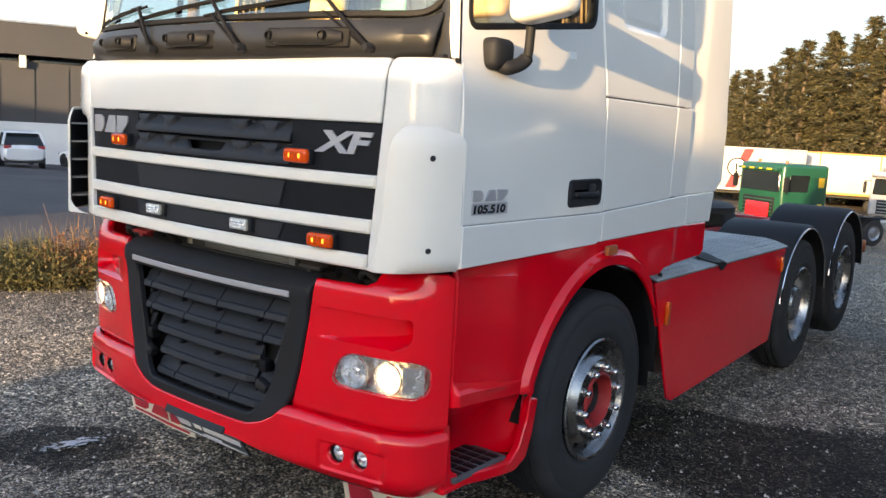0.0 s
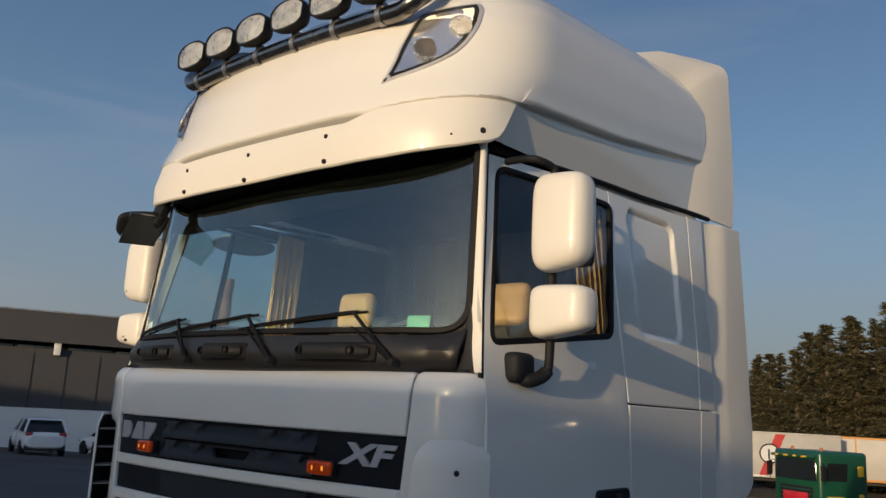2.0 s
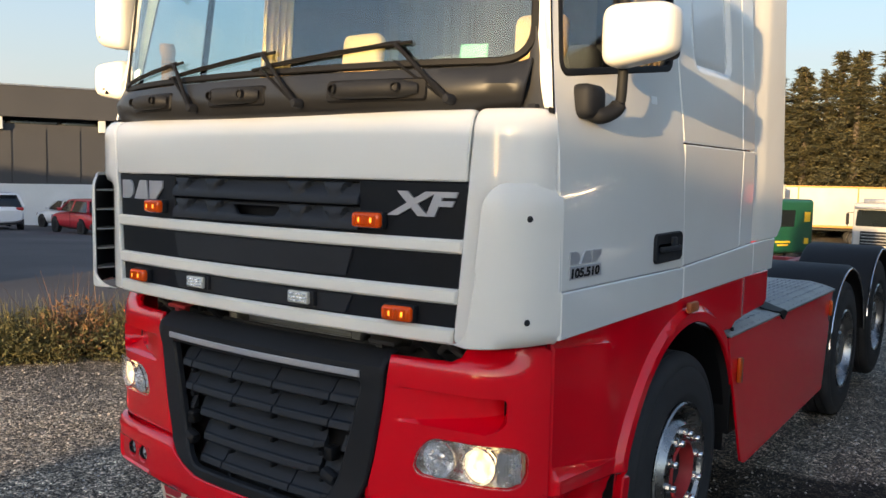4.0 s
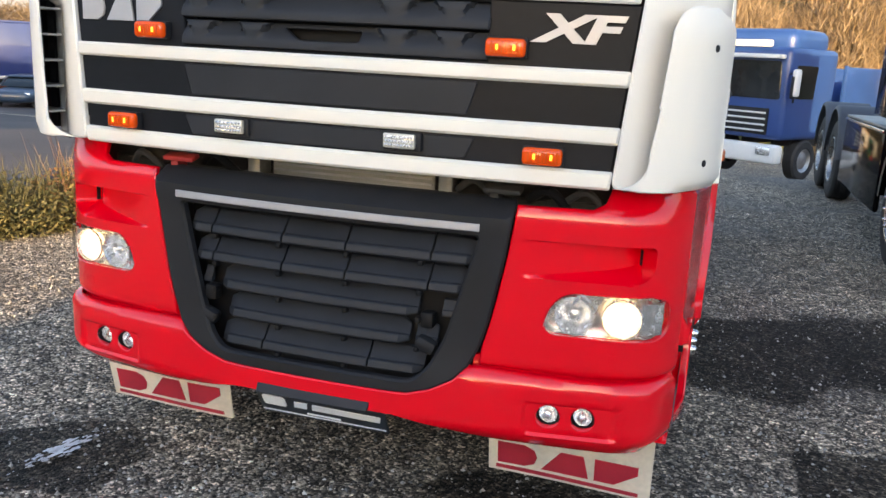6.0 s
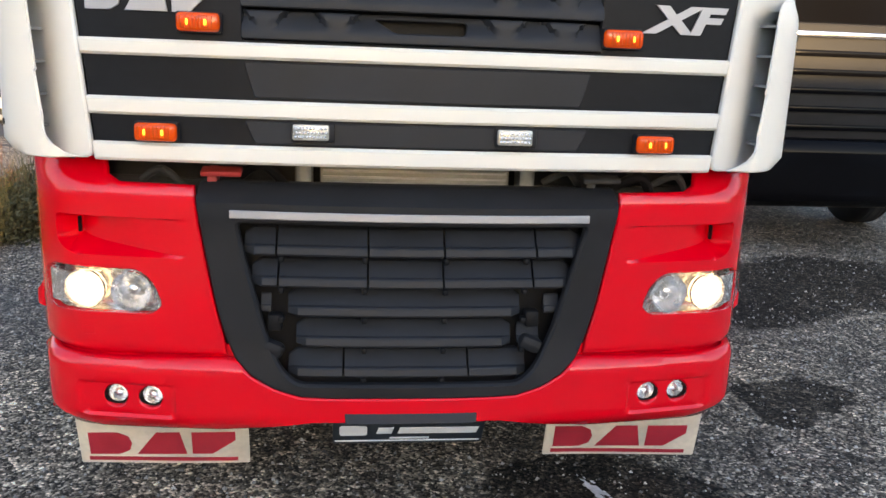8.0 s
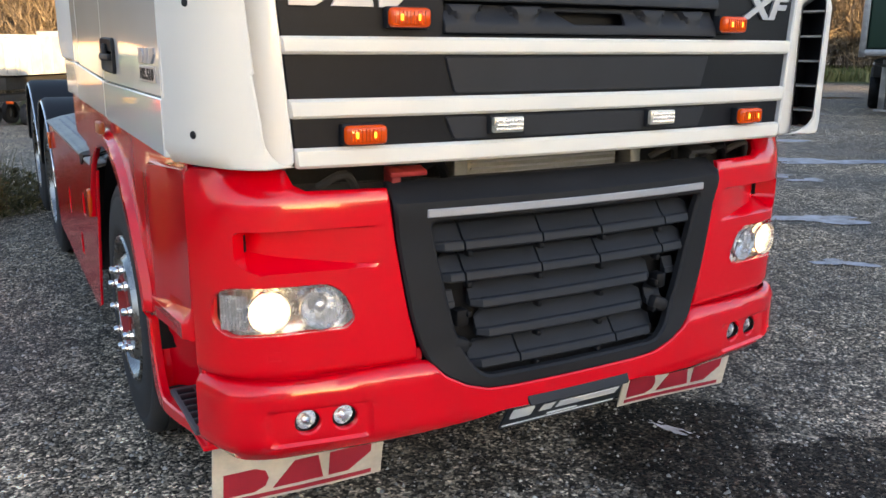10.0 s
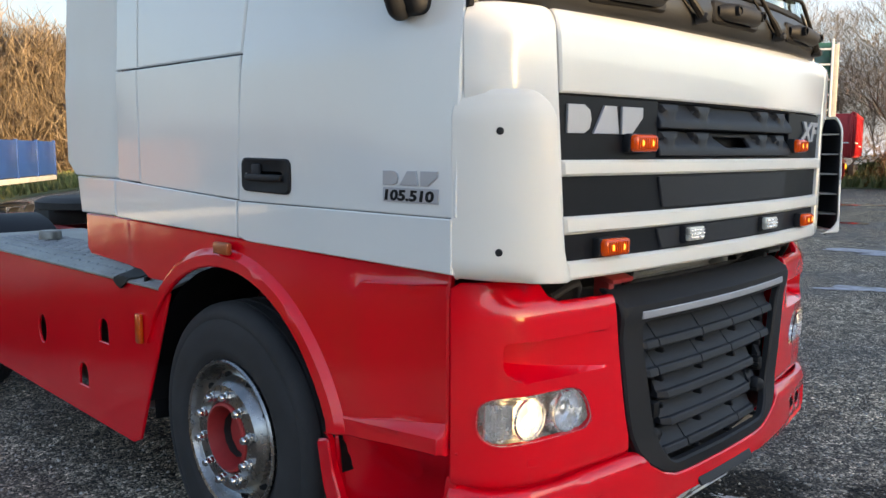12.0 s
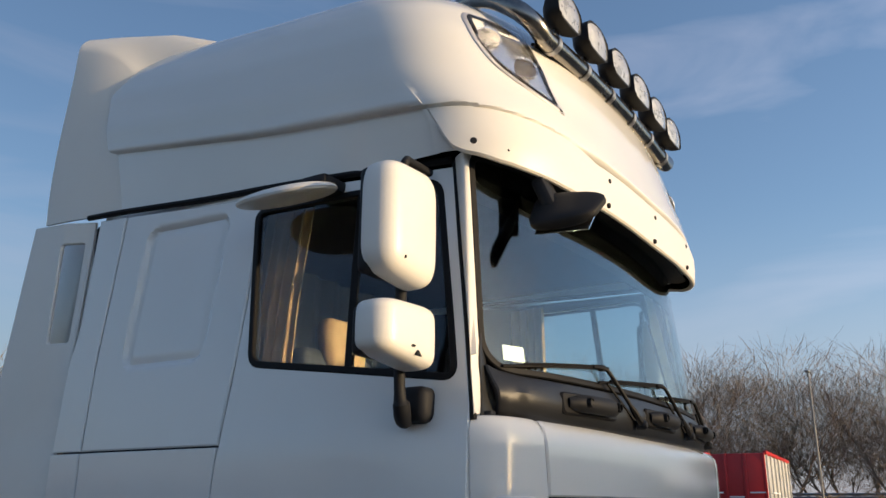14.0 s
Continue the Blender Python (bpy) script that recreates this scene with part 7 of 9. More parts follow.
def lorry(label, m, paint_m, low=None, group="lorries parked behind", roof=True, height=3.1, lamps=False):
    """A forward-control cab on a short chassis, its nose to -y."""
    c = thing("parked_lorry", label, "lorry", group, m=m)
    part("cab", box((2.45, 2.1, height - 1.0), (0, 1.05, 1.0 + (height - 1.0) / 2), 0.14, 4), paint_m, c)
    part("windscreen", panel(rounded([(-1.08, 1.95), (1.08, 1.95), (1.02, height - 0.32), (-1.02, height - 0.32)], 0.08), lambda x, z: (x, -0.012, z), step=0.2, thick=0.03, r=0.008, relief=lambda u, v: 0.012), DARKGL, c, "dark windscreen")
    part("grille", box((1.7, 0.06, 0.62), (0, -0.01, 1.42), 0.02), BLACKP, c, "dark grille")
    for i in range(4):
        part("grille_bar", box((1.6, 0.03, 0.04), (0, -0.05, 1.2 + 0.14 * i), 0.008), low or paint_m, c)
    part("bumper", box((2.46, 0.30, 0.46), (0, 0.06, 0.66), 0.08, 3), low or paint_m, c)
    part("sun_visor", box((2.2, 0.30, 0.10), (0, -0.08, height - 0.22), 0.03), low or paint_m, c)
    for s in (1, -1):
        part("head_lamp", box((0.38, 0.05, 0.20), (s * 0.88, -0.10, 0.74), 0.03), REFL, c, "clear head lamp")
        part("mirror", box((0.10, 0.22, 0.52), (s * 1.42, -0.02, 2.25), 0.04), BLACKP, c)
        part("mirror_arm", tube([(s * 1.2, 0.1, 2.55), (s * 1.42, 0.0, 2.55), (s * 1.42, 0.0, 1.9)], 0.02, 6), BLACKP, c)
        part("side_window", panel(rounded([(0.25, 1.98), (1.15, 1.98), (1.2, height - 0.4), (0.32, height - 0.4)], 0.06), lambda y, z, s=s: (1.225, y, z), step=0.3, thick=0.02, r=0.004, relief=lambda u, v: 0.008) if s > 0 else mirrored(panel(rounded([(0.25, 1.98), (1.15, 1.98), (1.2, height - 0.4), (0.32, height - 0.4)], 0.06), lambda y, z: (1.225, y, z), step=0.3, thick=0.02, r=0.004, relief=lambda u, v: 0.008)), DARKGL, c, "dark side window")
        for y in (1.2, 4.6):
            far_wheel(c, (s * 1.2, y, 0.5), 0.5, 0.3, s)
        part("chassis_rail", box((0.1, 4.6, 0.26), (s * 0.42, 3.3, 0.9), 0.0), GREASE, c)
        part("mudguard", box((0.5, 1.1, 0.06), (s * 0.98, 4.6, 1.08), 0.02), BLACKP, c)
    if lamps:
        for s in (-0.75, 0.75):
            part("beacon", lathe([(0.06, 0), (0.06, 0.1), (0, 0.12)], Matrix.Translation((s, 0.5, height)) @ Matrix.Rotation(radians(-90), 4, 'Y'), 12), AMBERDULL, c, "orange roof beacon")
    if roof:
        part("roof_board", box((1.7, 0.10, 0.22), (0, 0.25, height + 0.08), 0.03), low or paint_m, c)
    return c


def trailer(label, m, side_m, length=13.0, floor=1.15, height=2.75, group="trailers parked behind", ribs=0, frame=None):
    """A box trailer along y, its nose at y = 0."""
    c = thing("box_trailer", label, "trailer", group, m=m)
    part("body", box((2.5, length, height), (0, length / 2, floor + height / 2), 0.03), side_m, c)
    part("chassis", box((1.0, length * 0.95, 0.22), (0, length / 2, floor - 0.14), 0.0), GREASE, c)
    part("top_rail", joined(raw(box((0.06, length, 0.12), (1.25, length / 2, floor + height - 0.05), 0.01)), raw(box((0.06, length, 0.12), (-1.25, length / 2, floor + height - 0.05), 0.01))), frame or side_m, c)
    part("side_rail", joined(raw(box((0.06, length, 0.16), (1.25, length / 2, floor + 0.06), 0.01)), raw(box((0.06, length, 0.16), (-1.25, length / 2, floor + 0.06), 0.01))), frame or STEEL, c)
    for i in range(ribs):
        y = 0.2 + (length - 0.4) * i / max(1, ribs - 1)
        for s in (1, -1):
            part("post", box((0.05, 0.09, height), (s * 1.262, y, floor + height / 2), 0.0), frame or side_m, c)
    for s in (1, -1):
        for i in range(3):
            far_wheel(c, (s * 1.2, length * 0.66 + 1.3 * i, 0.5), 0.5, 0.3, s)
        part("landing_leg", box((0.14, 0.14, floor - 0.2), (s * 0.8, 2.2, (floor - 0.2) / 2 + 0.05), 0.01), STEEL, c)
        part("leg_foot", box((0.3, 0.3, 0.05), (s * 0.8, 2.2, 0.03), 0.005), STEEL, c)
    return c


def ground_at(x, y):
    return fall(x, y)


def polar(eye, az, d):
    return eye[0] + d * math.sin(radians(az)), eye[1] + d * math.cos(radians(az))


E0 = (3.0, -2.1)
# lorries and trailers on the lower yard behind
x, y = polar(E0, -17.35, 34.0)
g = lorry("green lorry cab with yellow signs and a red bumper board", turned(x, y, -33, ground_at(x, y)), GREENP, GREENP, height=3.0, lamps=True, roof=False)
for i in range(4):
    part("visor_mark", box((0.16 + 0.1 * (i % 2), 0.02, 0.06), (-0.75 + 0.48 * i, -0.235, 2.78), 0.004), YELLOW, g, "yellow print on the visor")
part("bumper_board", box((1.25, 0.05, 0.55), (0.1, -0.13, 1.25), 0.01), CARR, g, "red board on the grille")
for yy, zz, w, h2 in ((0.45, 1.42, 0.7, 0.07), (1.55, 2.35, 0.26, 0.36), (1.55, 1.45, 0.2, 0.22), (0.45, 1.30, 0.5, 0.06)):
    part("sign_mark", box((0.02, w, h2), (1.235, yy + 0.2, zz), 0.004), YELLOW, g, "yellow sign mark")
x, y = polar(E0, -9.5, 42)
g = lorry("pale grey lorry cab with a blue swoosh and silver grille", turned(x, y, -6, ground_at(x, y)), mat("pale_grey_paint", (0.42, 0.42, 0.42), 0.4), STEEL, height=3.0)
part("swoosh", panel([Vector(p) for p in ((0.15, 1.15), (1.9, 1.35), (1.95, 1.75), (0.9, 1.45), (0.2, 1.4))], plain(1.235), step=0.3, thick=0.01, r=0.002), BLUEP, g, "blue swoosh on the door")
part("front_stripe", box((0.7, 0.02, 0.35), (0.75, -0.02, 1.85), 0.004), BLUEP, g, "blue stripe under the windscreen")
x, y = polar(E0, -23.5, 60)
t = trailer("white box trailer with a red slanting stripe and round sign", turned(x, y, -64, ground_at(x, y)), TRAILW, 9.0, 1.25, 2.85)
part("stripe", panel([Vector(p) for p in ((4.05, 1.3), (4.65, 1.3), (5.75, 4.05), (5.15, 4.05))], plain(1.26), step=0.6, thick=0.01, r=0.002), REDT, t, "red slanting stripe")
part("round_sign", lathe([(0.64, 0), (0.64, 0.012), (0.55, 0.012), (0.55, 0)], Matrix.Translation((1.272, 4.75, 2.75)), 28), SEAL, t, "black ring sign")
part("sign_disc", lathe([(0.56, 0.0), (0.56, 0.008), (0, 0.008)], Matrix.Translation((1.270, 4.75, 2.75)), 28), PLAST, t, "white sign disc")
part("sign_bar", box((0.012, 0.10, 0.62), (1.284, 4.7, 2.72), 0.0), SEAL, t)
for i in range(3):
    part("sign_bar", box((0.012, 0.18 + 0.1 * (i % 2), 0.55), (1.262, 5.8 + 0.36 * i, 2.75), 0.0), SEAL, t)
x, y = polar(E0, -17.6, 64)
trailer("long cream-white box trailer with an orange rail", turned(x, y, -72, ground_at(x, y)), TRAILW, 11.6, 1.25, 2.80, ribs=4, frame=mat("orange_rail", (0.55, 0.25, 0.06), 0.5))
x, y = polar(E0, -6.8, 50)
t = thing("red_implement", "red steel machine frame with lamps, standing on the lower yard", "machine", m=turned(x, y, 0, ground_at(x, y)))
part("frame", joined(*[raw(box((3.0, 0.2, 0.2), (0.4, 0, 0.7 + 0.6 * i), 0.02)) for i in range(3)], *[raw(box((0.2, 0.3, 1.6), (-1.0 + 1.4 * i, 0, 0.95), 0.02)) for i in range(3)]), REDT, t)
part("deck", box((2.8, 1.6, 0.15), (0.4, 0.6, 0.55), 0.02), GREASE, t)
part("lamp", box((0.25, 0.08, 0.16), (0.2, -0.2, 0.8), 0.03), AMBER, t)

# row seen past the right side of the lorry
x, y = polar(E_B, -40.0, 54)
lorry("blue lorry with a high roof behind the parked cars", turned(x, y, 20, ground_at(x, y)), BLUEP, NAVYP, height=4.1, roof=False)
x, y = polar(E_B, -40.0, 50)
trailer("dark blue box trailer behind the parked cars", turned(x, y, 130, ground_at(x, y)), NAVYP, 8.0, 1.2, 2.9, group="lorries beyond the car park", ribs=4)
x, y = polar(E_B, -43.0, 60)
oc_ = thing("storage_container", "orange steel storage container", "container", m=turned(x, y, 42, ground_at(x, y)))
ORANGE = mat("orange_container_paint", (0.55, 0.11, 0.03), 0.5, vary=0.2, scale=1.5, fine=20)
part("shell", box((6.0, 2.4, 2.5), (0, 1.2, 1.4), 0.03), ORANGE, oc_)
for i in range(16):
    part("rib", box((0.12, 0.06, 2.3), (-2.8 + 0.373 * i, -0.02, 1.4), 0.01), ORANGE, oc_)
part("base", box((6.0, 2.3, 0.16), (0, 1.2, 0.08), 0.0), GREASE, oc_)
for az in (-35.3, -32.9):
    x, y = polar((0.4, -2.4), az, 92)
    lorry("white lorry with a blue bumper beyond the car park", turned(x, y, 30, ground_at(x, y)), PLAST, BLUEP, group="lorries beyond the car park", height=3.5)
EB = (-2.2, -1.7)
LAMPB = mat("pale_grimy_steel", (0.42, 0.41, 0.38), 0.6, vary=0.3, scale=3, fine=20)
MIDBLUE = paint("worn_blue_paint", (0.014, 0.055, 0.21), 0.35, 0.3)
g = lorry("dark blue lorry with white visor and blue dropsides", turned(1.75, 19.5, -36, ground_at(1.75, 19.5)), MIDBLUE, PLAST, height=3.15, roof=False)
part("roof_deflector", box((2.1, 1.6, 0.62), (0, 1.15, 3.28), 0.24, 4), MIDBLUE, g, "blue roof deflector")
part("lamp_board", box((1.5, 0.10, 0.16), (0, -0.06, 3.22), 0.04), PLAST, g, "white lamp board")
for q in (1, -1):
    part("wide_mirror", box((0.12, 0.24, 0.62), (q * 1.44, 0.0, 2.35), 0.05, 3), PLAST, g, "white mirror housing")
    for i in range(3):
        part("dropside", box((0.06, 1.70, 0.98), (q * 1.24, 3.3 + 1.76 * i, 2.30), 0.02), MIDBLUE, g, "blue steel dropside board")
    for i in range(4):
        part("stake", box((0.09, 0.07, 1.05), (q * 1.25, 2.42 + 1.76 * i, 2.30), 0.01), MIDBLUE, g)
    part("edge_rail", box((0.07, 5.4, 0.14), (q * 1.25, 5.06, 1.72), 0.01), LAMPB, g, "pale edge rail")
    far_wheel(g, (q * 1.2, 6.0, 0.5), 0.5, 0.3, q)
part("flatbed", box((2.44, 5.4, 0.14), (0, 5.06, 1.72), 0.01), GREASE, g)
part("tail_board", box((2.44, 0.06, 0.98), (0, 7.74, 2.30), 0.02), MIDBLUE, g)
x, y = polar((-2.95, -1.22), 19.5, 47)
t = thing("warning_board", "pair of small red boards on a post", "sign", m=turned(x, y, -19, ground_at(x, y)))
part("post", box((0.08, 0.08, 1.6), (0, 0.05, 0.8), 0.01), STEEL, t)
for q in (-0.42, 0.42):
    part("board", box((0.78, 0.04, 0.95), (q, 0, 1.5), 0.01), REDT, t)
x, y = polar((-1.67, -2.02), 3.2, 45)
t = thing("tipper_lorry", "white dropside tipper body on a lorry chassis", "lorry", "lorries parked behind", m=turned(x, y, -38, ground_at(x, y)))
GREYW = mat("grimy_white_steel", (0.50, 0.50, 0.49), 0.5, vary=0.25, scale=2, fine=20)
part("body", joined(*[raw(box(q, p, 0.02)) for q, p in (((0.08, 5.4, 1.6), (1.21, 0, 3.2)), ((0.08, 5.4, 1.6), (-1.21, 0, 3.2)), ((2.5, 0.08, 1.6), (0, -2.7, 3.2)), ((2.5, 0.08, 1.9), (0, 2.7, 3.35)), ((2.5, 5.4, 0.12), (0, 0, 2.38)))]), GREYW, t)
for i in range(7):
    for q in (1, -1):
        part("rib", box((0.07, 0.12, 1.6), (q * 1.28, -2.5 + 0.83 * i, 3.2), 0.01), GREYW, t)
for q in (-0.8, 0, 0.8):
    part("tail_rib", box((0.12, 0.07, 1.6), (q, -2.77, 3.2), 0.01), GREYW, t)
part("rim", joined(*[raw(box(q, p, 0.02)) for q, p in (((0.16, 5.5, 0.14), (1.22, 0, 4.02)), ((0.16, 5.5, 0.14), (-1.22, 0, 4.02)), ((2.5, 0.16, 0.14), (0, -2.72, 4.02)))]), GREYW, t)
part("chassis", box((0.95, 7.0, 0.3), (0, 0.5, 1.3), 0.02), GREASE, t)
part("subframe", box((1.2, 5.2, 0.55), (0, 0, 1.95), 0.05), GREASE, t)
for q in (1, -1):
    part("rear_lamp", box((0.36, 0.06, 0.14), (q * 0.9, -2.9, 1.15), 0.02), AMBER, t, "orange rear lamp")
    for yy in (-1.7, -0.4, 3.2):
        far_wheel(t, (q * 1.1, yy, 0.52), 0.52, 0.34, q)
part("cab", box((2.4, 2.0, 2.2), (0, 4.3, 1.95), 0.12, 3), GREYW, t)
x, y = polar(EB, -2.5, 17)
t = thing("flatbed_trailer", "flatbed trailer loaded with brown boards", "trailer", m=turned(x - 2.2, y, 82, ground_at(x, y)))
part("bed", box((2.4, 6.5, 0.14), (0, 2.0, 1.05), 0.01), STEEL, t, "grey steel bed")
part("side_rail", box((0.05, 6.5, 0.20), (-1.2, 2.0, 0.72), 0.01), PLAST, t)
part("underride", box((0.06, 6.3, 0.10), (-1.2, 2.0, 0.45), 0.01), STEEL, t)
for i in range(8):
    part("board", box((0.10, 0.30, 1.1), (0.8, 2.2 + 0.36 * i, 1.70), 0.01), WOODB, t)
for yy in (1.0, 2.3, 3.6):
    far_wheel(t, (-1.15, yy, 0.5), 0.5, 0.28, -1)
    far_wheel(t, (1.15, yy, 0.5), 0.5, 0.28, 1)

# far right: red skip, green trailer, red tipper
x, y = polar((-1.37, -2.2), 48.3, 42)
sk = thing("red_skip", "weathered dull red open steel skip", "container", m=turned(x, y, -48, 0.0))
part("shell", joined(*[raw(box(s, p, 0.02)) for s, p in (((4.5, 0.08, 1.7), (0, 0, 1.12)), ((4.5, 0.08, 1.7), (0, 2.2, 1.12)), ((0.08, 2.2, 1.7), (-2.21, 1.1, 1.12)), ((0.08, 2.2, 1.7), (2.21, 1.1, 1.12)), ((4.5, 2.2, 0.1), (0, 1.1, 0.32)))]), DULLRED, sk)
for i in range(4):
    part("rib", box((0.15, 0.12, 1.7), (-2.1 + 1.4 * i, -0.07, 1.10), 0.02), DULLRED, sk)
part("rim", box((4.6, 0.16, 0.16), (0, -0.03, 1.98), 0.03), DULLRED, sk)
part("bottom_rail", box((4.5, 0.12, 0.14), (0, -0.05, 0.34), 0.02), DULLRED, sk)
part("runner", joined(raw(box((4.3, 0.16, 0.28), (0, 0.5, 0.15), 0.02)), raw(box((4.3, 0.16, 0.28), (0, 1.7, 0.15), 0.02))), GREASE, sk)
# Darker copy of the green: this trailer's shade is in the colour.
GREEN_SHADE = paint("shaded_green_tarpaulin", (0.004, 0.034, 0.020), 0.5, 0.0)
x, y = polar((-1.9, -1.94), 58.6, 21.5)
gt = trailer("green curtain trailer with a pale steel front frame and landing legs", turned(x + 0.3, y + 0.1, -58, 0.0), GREEN_SHADE, 10.0, 1.42, 2.6, group="trailers across the yard", ribs=5, frame=STEEL)
part("front_frame", joined(raw(box((0.14, 0.14, 2.7), (1.24, -0.1, 2.7), 0.02)), raw(box((0.14, 0.14, 2.7), (-1.24, -0.1, 2.7), 0.02)), raw(box((2.6, 0.14, 0.14), (0, -0.1, 1.45), 0.02))), STEEL, gt, "pale steel front frame")
part("tarp_front", box((2.3, 0.06, 2.3), (0, -0.06, 2.7), 0.03), GREEN_SHADE, gt, "green headboard")
part("cross_brace", tube([(-1.0, 0.6, 1.2), (1.0, 3.0, 0.7)], 0.03, 6), STEEL, gt)
for s in (1, -1):
    part("bogie_wheel", lathe([(0.20, -0.14), (0.48, -0.14), (0.52, -0.08), (0.52, 0.08), (0.48, 0.14), (0.20, 0.14)], Matrix.Translation((s * 1.0, 3.4, 0.52)), 24), SEAL, gt, "dark tyre under the trailer")
x, y = polar((-2.4, -1.55), 66.1, 20.3)
g2 = trailer("green tipper trailer with pale front posts and a ladder", turned(x, y, -62, 0.0), GREENP, 9.0, 1.55, 2.5, group="trailers across the yard", ribs=4, frame=STEEL)
part("front_frame", joined(*[raw(box((0.13, 0.12, 2.6), (q, -0.08, 2.7), 0.02)) for q in (-1.2, -0.1, 1.2)], raw(box((2.5, 0.12, 0.13), (0, -0.08, 2.15), 0.02)), raw(box((2.5, 0.12, 0.10), (0, -0.08, 1.52), 0.02))), LAMPB, g2, "pale front posts")
lad = part("ladder", joined(*[raw(box((0.05, 0.05, 2.4), (q, -0.22, 2.9), 0.01)) for q in (0.72, 1.12)]), PLAST, g2, "white ladder on the headboard")
for i in range(7):
    part("rung", box((0.38, 0.035, 0.035), (0.92, -0.22, 1.9 + 0.33 * i), 0.0), PLAST, lad)
# Made-up dark boxes that stand for the shade under both trailers.
for t_ in (gt, g2):
    part("under_shade_block", joined(raw(box((2.2, 5.0, 0.45), (0, 5.2, 1.05), 0.05)), raw(box((2.3, 0.8, 0.5), (0, 3.4, 0.85), 0.08))), GREASE, t_, "dark boxes standing for shade under the trailer")
part("hose", tube(spline([(-0.7, -0.15, 2.2), (-0.6, -0.35, 2.7), (-0.25, -0.3, 3.2), (-0.1, -0.15, 3.5)], 8), 0.025, 8), PRINT, g2, "pale air hose")
part("bumper_lamp", box((0.5, 0.05, 0.10), (0.3, -0.1, 1.42), 0.01), REDT, g2)


def tipper(label, m, length=8.5, side_m=REDT):
    c = thing("tipper_trailer", label, "trailer", "red tipper trailers", m=m)
    hb_ = part("headboard", box((2.5, 0.10, 2.0), (0, 0, 2.45), 0.03), REDT, c, "red headboard")
    for x in (-1.18, -0.4, 0.4, 1.18):
        part("headboard_rib", box((0.14, 0.08, 2.0), (x, -0.07, 2.45), 0.02), REDT, hb_)
    for x, z in ((-0.85, 2.1), (0.0, 1.95), (0.85, 2.1)):
        part("rail_strip", box((0.6, 0.03, 0.05), (x, -0.12, z), 0.0), PRINT, hb_, "pale reflective strip")
    part("body", joined(*[raw(box(s, p, 0.03)) for s, p in (((0.08, length, 2.0), (1.22, length / 2, 2.45)), ((0.08, length, 2.0), (-1.22, length / 2, 2.45)), ((2.5, length, 0.12), (0, length / 2, 1.45)))]), side_m, c)
    for i in range(7):
        for s in (1, -1):
            part("rib", box((0.08, 0.16, 2.0), (s * 1.29, 0.2 + (length - 0.4) * i / 6, 2.45), 0.02), side_m, c)
    part("top_rail", joined(raw(box((0.16, length, 0.14), (1.26, length / 2, 3.46), 0.03)), raw(box((0.16, length, 0.14), (-1.26, length / 2, 3.46), 0.03))), REDT, c)
    part("rail_strip", joined(raw(box((0.03, length * 0.3, 0.05), (1.345, length * 0.25, 2.1), 0.0)), raw(box((0.03, length * 0.3, 0.05), (1.345, length * 0.65, 1.95), 0.0))), PRINT, c, "pale reflective strip")
    door = part("tail_door", box((2.45, 0.08, 1.95), (0, length + 0.03, 2.45), 0.02), PLAST, c, "pale ribbed tail door")
    for i in range(6):
        part("door_rib", box((0.14, 0.09, 1.9), (-1.05 + 0.42 * i, length + 0.09, 2.45), 0.02), PLAST, door)
    part("chassis", box((0.9, length, 0.26), (0, length / 2, 1.15), 0.02), REDT, c, "red chassis")
    for s in (1, -1):
        part("landing_leg", box((0.18, 0.18, 1.1), (s * 0.85, 1.6, 0.58), 0.02), REDT, c, "red landing leg")
        part("leg_foot", box((0.34, 0.34, 0.06), (s * 0.85, 1.6, 0.04), 0.01), REDT, c)
        part("air_tank", box((0.3, 0.9, 0.34), (s * 0.75, 3.1, 0.95), 0.12, 3), YELLOW if s > 0 else REDT, c, "small air tank")
        for i in range(3):
            far_wheel(c, (s * 1.2, length - 3.6 + 1.3 * i, 0.52), 0.52, 0.3, s)
    return c


x, y = polar((-3.17, -1.05), 76.4, 37)
tipper("tipper trailer with a red headboard and pale ribbed sides", turned(x, y, -85.5) @ Matrix.Diagonal((0.95, 1, 1.14, 1)), 8.0, GREYW)
x, y = polar((-3.1, -1.1), 70.5, 44)
tipper("red tipper trailer standing further back", turned(x, y, -75), 8.5)

# ---- the black tractor lorry alongside ----
MUDG = mat("grey_mudguard_plastic", (0.06, 0.065, 0.08), 0.55, vary=0.25, scale=4, fine=60)
bl = thing("black_tractor_lorry", "glossy black tractor lorry parked alongside, nose forward", "lorry")
BX, BY = 4.0, 4.27
part("cab", box((2.44, 2.15, 2.65), (BX, BY + 1.10, 2.35), 0.20, 5), BLACKC, bl, "glossy black cab")
part("lower_cab", box((2.46, 1.3, 0.62), (BX, BY + 0.68, 0.98), 0.12, 4), BLACKC, bl)
part("bumper", box((2.50, 0.75, 0.62), (BX, BY + 0.30, 0.70), 0.14, 4), BLACKC, bl, "black bumper")
mk = Matrix.Translation((BX - 1.215, BY - 0.035, 0.73)) @ Matrix.Rotation(radians(-48), 4, 'Z')
wp = part("weight_panel", box((0.15, 0.006, 0.12), mk.to_translation(), 0.002, 1, mk.to_3x3().to_4x4()), BLACKC, bl, "small framed weight marking in white lines")
